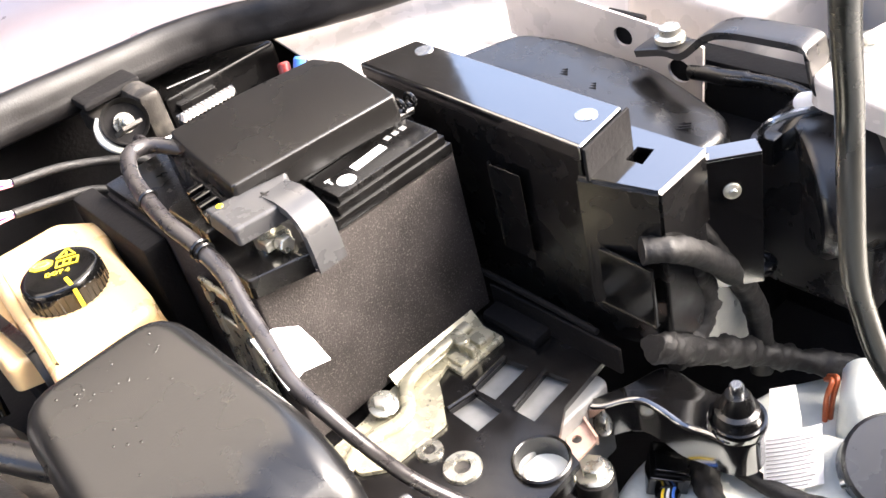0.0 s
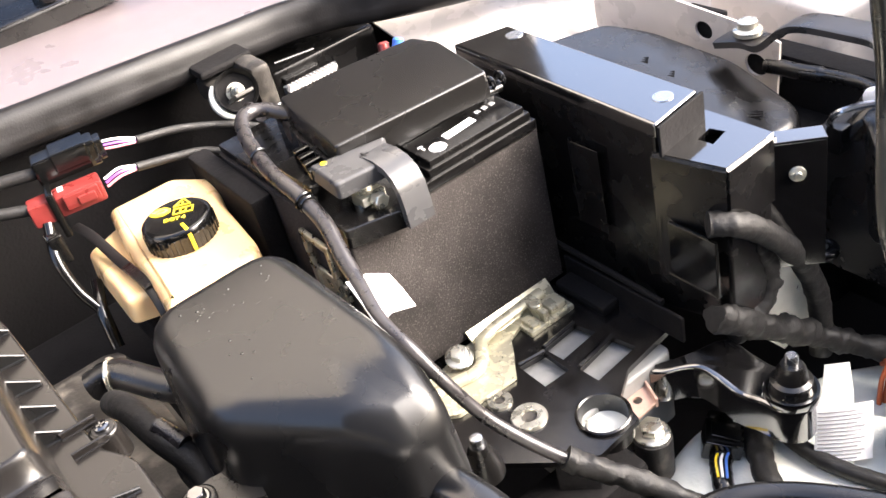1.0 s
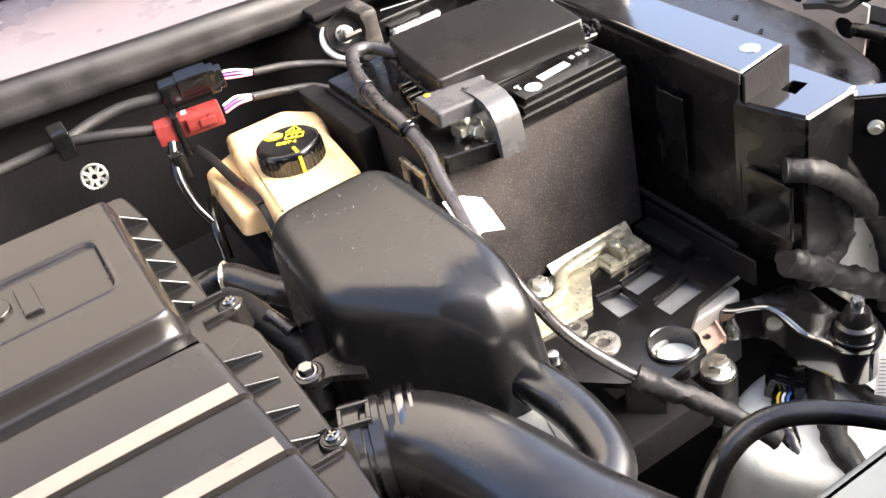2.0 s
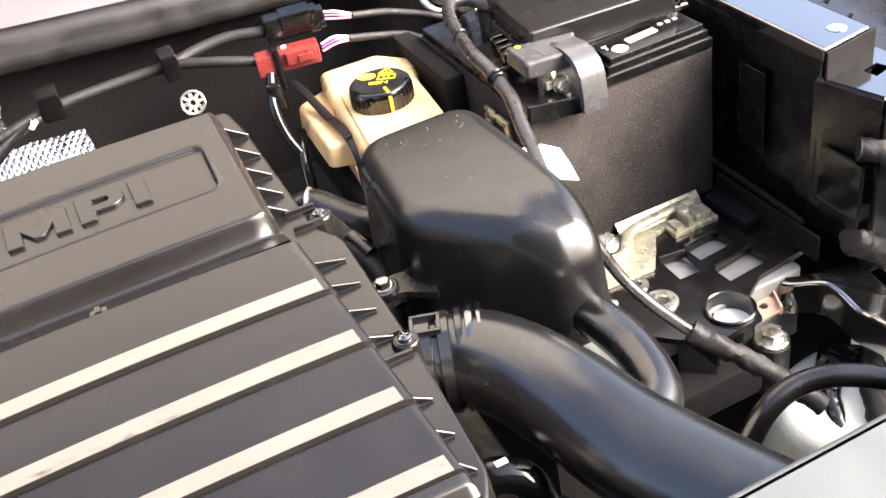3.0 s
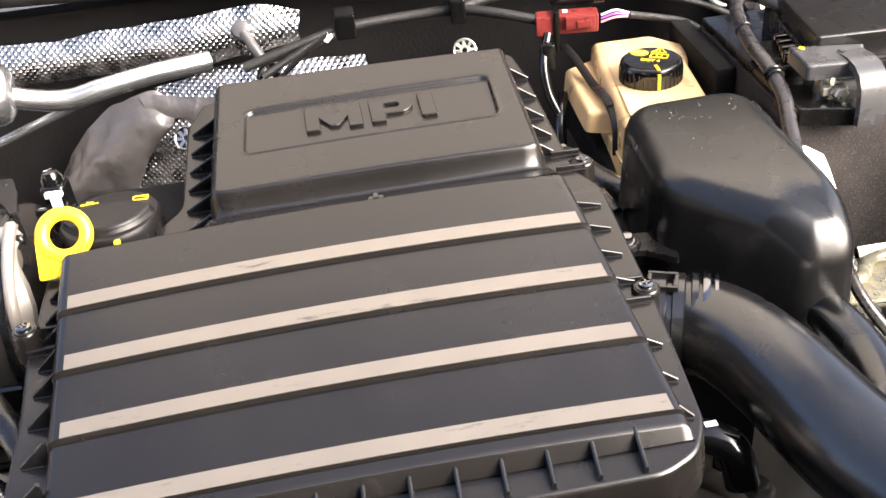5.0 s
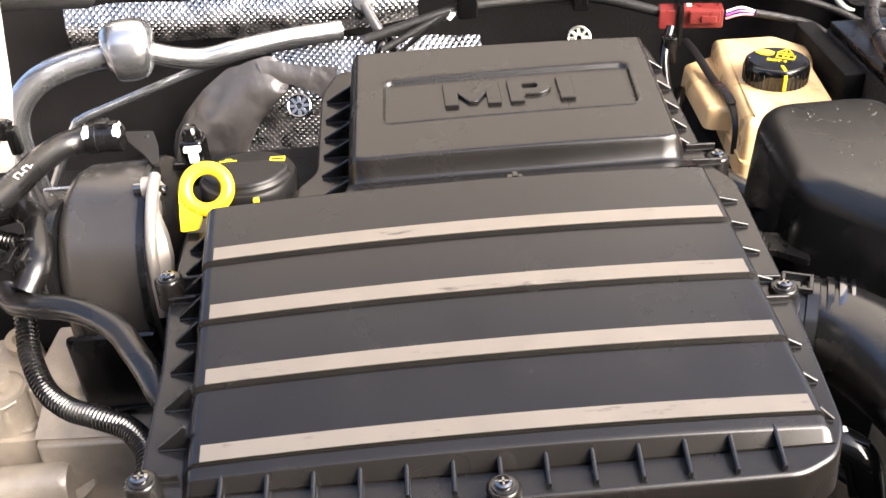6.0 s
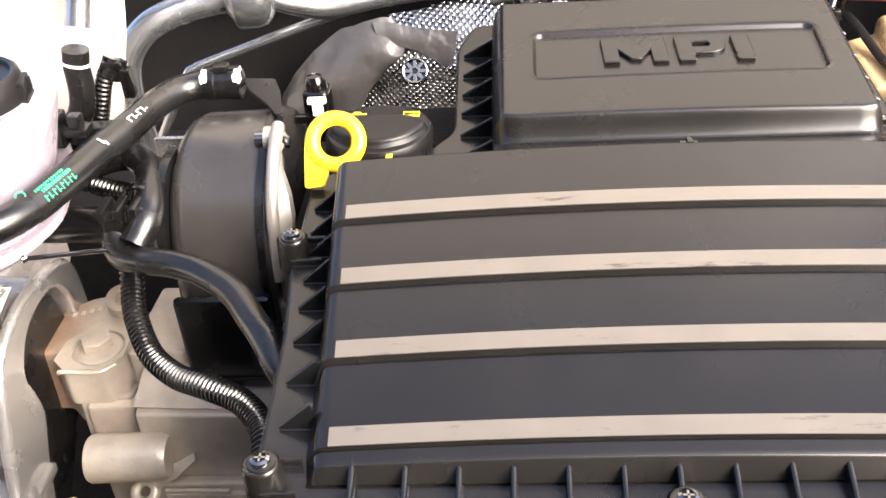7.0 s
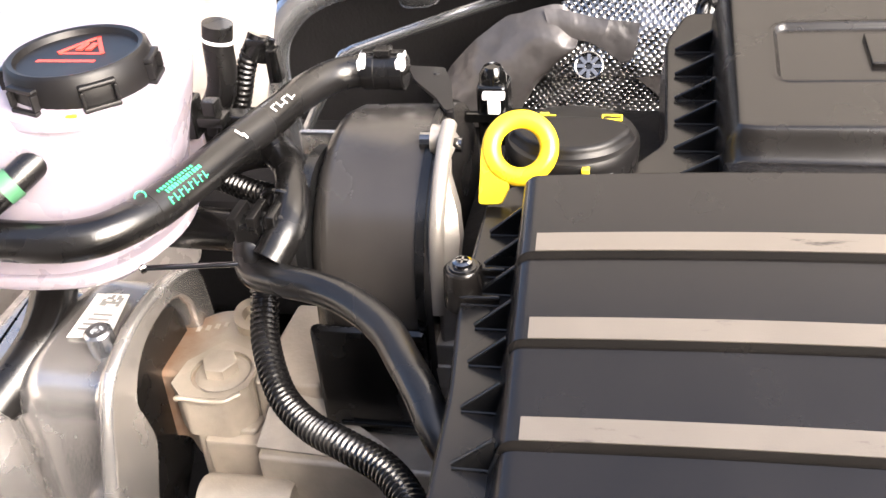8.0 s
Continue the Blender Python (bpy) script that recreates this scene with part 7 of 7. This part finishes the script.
part("pillar", pillow([(-0.188, 0.181), (-0.150, 0.184), (-0.146, 0.215), (-0.16, 0.245), (-0.195, 0.235)], 0.58, 0.664, 0.004, 0.002, 0.001), BEIGE, arm2)
part("lower_block", box(-0.181, 0.176, 0.50, -0.146, 0.215, 0.661, 0.003), BEIGE, arm2)
part("ledge", box(-0.180, 0.168, 0.50, -0.143, 0.185, 0.634, 0.003), BEIGE, arm2)
part("lug", lathe([(0.012, -0.05), (0.012, 0.002), (0.0065, 0.002), (0.006, -0.006), (0, -0.006)], (-0.168, 0.248, 0.70), (0.1, -0.3, 0.9), 20), BEIGE, arm2)
flange_bolt("flange_bolt", (-0.173, 0.204, 0.6888), 0.0110, "large steel hex bolt on the engine bracket", mat=BEIGE)
flange_bolt("flange_bolt", (-0.225, 0.078, 0.60), 0.009, "steel bolt with stud on the engine mount", mat=PIPE)

blk = thing("engine_block", (-0.06, 0.15, 0.5), "pale cast aluminium engine front housing", "engine block")
part("housing", pillow([(-0.148, 0.26), (0.06, 0.27), (0.06, 0.157), (-0.140, 0.160)], 0.40, 0.669, 0.004, 0.003, 0.002), BEIGE, blk)
part("rear_web", pillow([(-0.150, 0.195), (-0.108, 0.195), (-0.104, 0.27), (-0.146, 0.27)], 0.55, 0.694, 0.004, 0.003, 0.002), BEIGE, blk)
part("boss", lathe([(0.0155, 0), (0.0168, 0.002), (0.0168, 0.05), (0.014, 0.055)], (-0.174, 0.150, 0.638), (1, 0.05, 0.0), 28), BEIGE, blk)
part("bracket", join(box(-0.128, 0.146, 0.602, -0.068, 0.158, 0.606, 0.001), box(-0.128, 0.146, 0.6065, -0.082, 0.149, 0.6100, 0.0008), sheet([[(-0.140, 0.150, 0.622), (-0.132, 0.146, 0.612)], [(-0.122, 0.152, 0.628), (-0.118, 0.147, 0.621)], [(-0.104, 0.156, 0.637), (-0.103, 0.152, 0.634)]], 0.003)), BEIGE, blk, "thin cast ledge with an eyelet")
part("eyelet", ring_bm((-0.142, 0.147, 0.608), 0.0072, 0.0036, (0, -0.6, 0.8), 24, 10), BEIGE, blk)
part("front_ledge", box(-0.138, 0.150, 0.50, -0.060, 0.159, 0.612, 0.002), BEIGE, blk)
part("slope_web", sheet([[(-0.141, 0.165, 0.672), (-0.138, 0.185, 0.684), (-0.132, 0.205, 0.694)], [(-0.100, 0.164, 0.671), (-0.100, 0.180, 0.676), (-0.100, 0.192, 0.680)], [(-0.064, 0.163, 0.671), (-0.064, 0.168, 0.672), (-0.064, 0.172, 0.673)]], 0.003), BEIGE, blk)
solo("belt_tensioner", join(box(-0.26, 0.03, 0.50, -0.215, 0.09, 0.62, 0.01), lathe([(0.05, 0), (0.05, 0.02), (0.04, 0.024)], (-0.16, 0.05, 0.50), (-1, 0, 0), 30)), GREASE, "dark greasy belt tensioner", "tensioner")
solo("cream_gasket", tube([(-0.20, 0.145, 0.60), (-0.185, 0.12, 0.585), (-0.175, 0.085, 0.56), (-0.18, 0.05, 0.54)], 0.007, 10), CREAM, "cream coloured bead beside the engine mount", "gasket")
solo("side_member", box(-0.42, -0.1, 0.56, -0.335, 0.5, 0.63, 0.01), WINGP, "white painted side member under the coolant tank", "side member")
solo("tank_bolt_plate", box(-0.34, 0.160, 0.665, -0.298, 0.19, 0.695, 0.004), CAST, "cast plate corner beside the engine mount", "plate")
solo("dark_hose", tube([(-0.32, 0.28, 0.74), (-0.285, 0.23, 0.735), (-0.275, 0.19, 0.72), (-0.29, 0.15, 0.70)], 0.014, 16), RUBBER, "black hose under the coolant tank", "hose", "coolant hoses")

# ---- between cover and duct ----
solo("head_bolts", join(*[hexhead((0.385 + 0.03 * k, 0.03 - 0.02 * k, 0.672), 0.007, 0.008) for k in range(3)]), STEEL, "dark bolt heads in the engine casting", "bolt", kind="stuff")
solo("casting", join(pillow([(0.34, -0.04), (0.46, -0.10), (0.48, 0.0), (0.42, 0.10), (0.36, 0.12)], 0.50, 0.66, 0.02, 0.02, 0.01, crown=0.01), tube([(0.37, 0.06, 0.67), (0.40, 0.02, 0.68), (0.44, -0.04, 0.66)], 0.014, 14), tube([(0.38, -0.03, 0.68), (0.42, -0.06, 0.675)], 0.01, 14)), GREASE, "greasy dark casting between cover and duct", "casting")
flange_bolt("flange_bolt", (0.429, 0.046, 0.678), 0.0068, "dark oily hex bolt in the engine casting", mat=GREASE)
flange_bolt("flange_bolt", (0.421, 0.072, 0.678), 0.0068, "dark oily hex bolt in the engine casting", mat=GREASE)
inj = thing("wire_connector", (0.405, 0.045, 0.70), "glossy black plug with painted white highlight", "connector", "engine connectors")
part("shell", tube([(0.378, 0.064, 0.716), (0.396, 0.058, 0.722), (0.410, 0.048, 0.716), (0.414, 0.038, 0.695)], 0.011, 16), GLOSSY, inj)
# White patch painted on as the plug's highlight.
part("mark", box(-0.004, -0.0022, 0, 0.004, 0.0022, 0.001, 0.0003, Matrix.Translation((0.398, 0.056, 0.7330))), PAPER, inj)
part("collar", lathe([(0.0115, -0.004), (0.0132, -0.003), (0.0132, 0.003), (0.0115, 0.004)], (0.387, 0.061, 0.719), (0.9, -0.3, 0.25), 24), GLOSSY, inj)
part("latch", box(-0.007, -0.003, 0, 0.007, 0.003, 0.004, 0.001, Matrix.Translation((0.407, 0.050, 0.7270)) @ Matrix.Rotation(-0.6, 4, "Z")), GLOSSY, inj)
solo("coolant_hose", tube([(0.385, 0.46, 0.70), (0.405, 0.452, 0.705), (0.425, 0.42, 0.70), (0.445, 0.39, 0.695), (0.47, 0.37, 0.68)], 0.0125, 18), RUBBER, "black hose with steel clip beside the resonator", "hose", "coolant hoses")
solo("hose_clip", ring_bm((0.402, 0.453, 0.705), 0.0132, 0.002, (0.8, -0.5, 0), 24, 8), ZINC, "bright steel clip on the hose", "clip")
solo("wiring_harness", join(tube([(0.39, 0.40, 0.72), (0.395, 0.36, 0.735), (0.400, 0.32, 0.735), (0.41, 0.28, 0.72), (0.40, 0.24, 0.70)], 0.010, 14), tube([(0.42, 0.33, 0.70), (0.405, 0.30, 0.715), (0.41, 0.25, 0.71)], 0.008, 14)), TAPE, "black taped harness between cover and resonator", "wiring harness")
solo("sensor_label", tube([(0.402, 0.322, 0.742), (0.410, 0.298, 0.735)], 0.0068, 14), CABLE, "dusty grey label on the sensor lead", "label")
solo("engine_casting", box(0.30, 0.10, 0.45, 0.43, 0.55, 0.67, 0.02), GREASE, "dark cylinder head below the wiring", "cylinder head")
solo("bulkhead_shelf", box(-0.5, 0.60, 0.40, 0.75, 0.80, 0.56, 0.02), MAT, "black ledge at the foot of the bulkhead", "ledge")
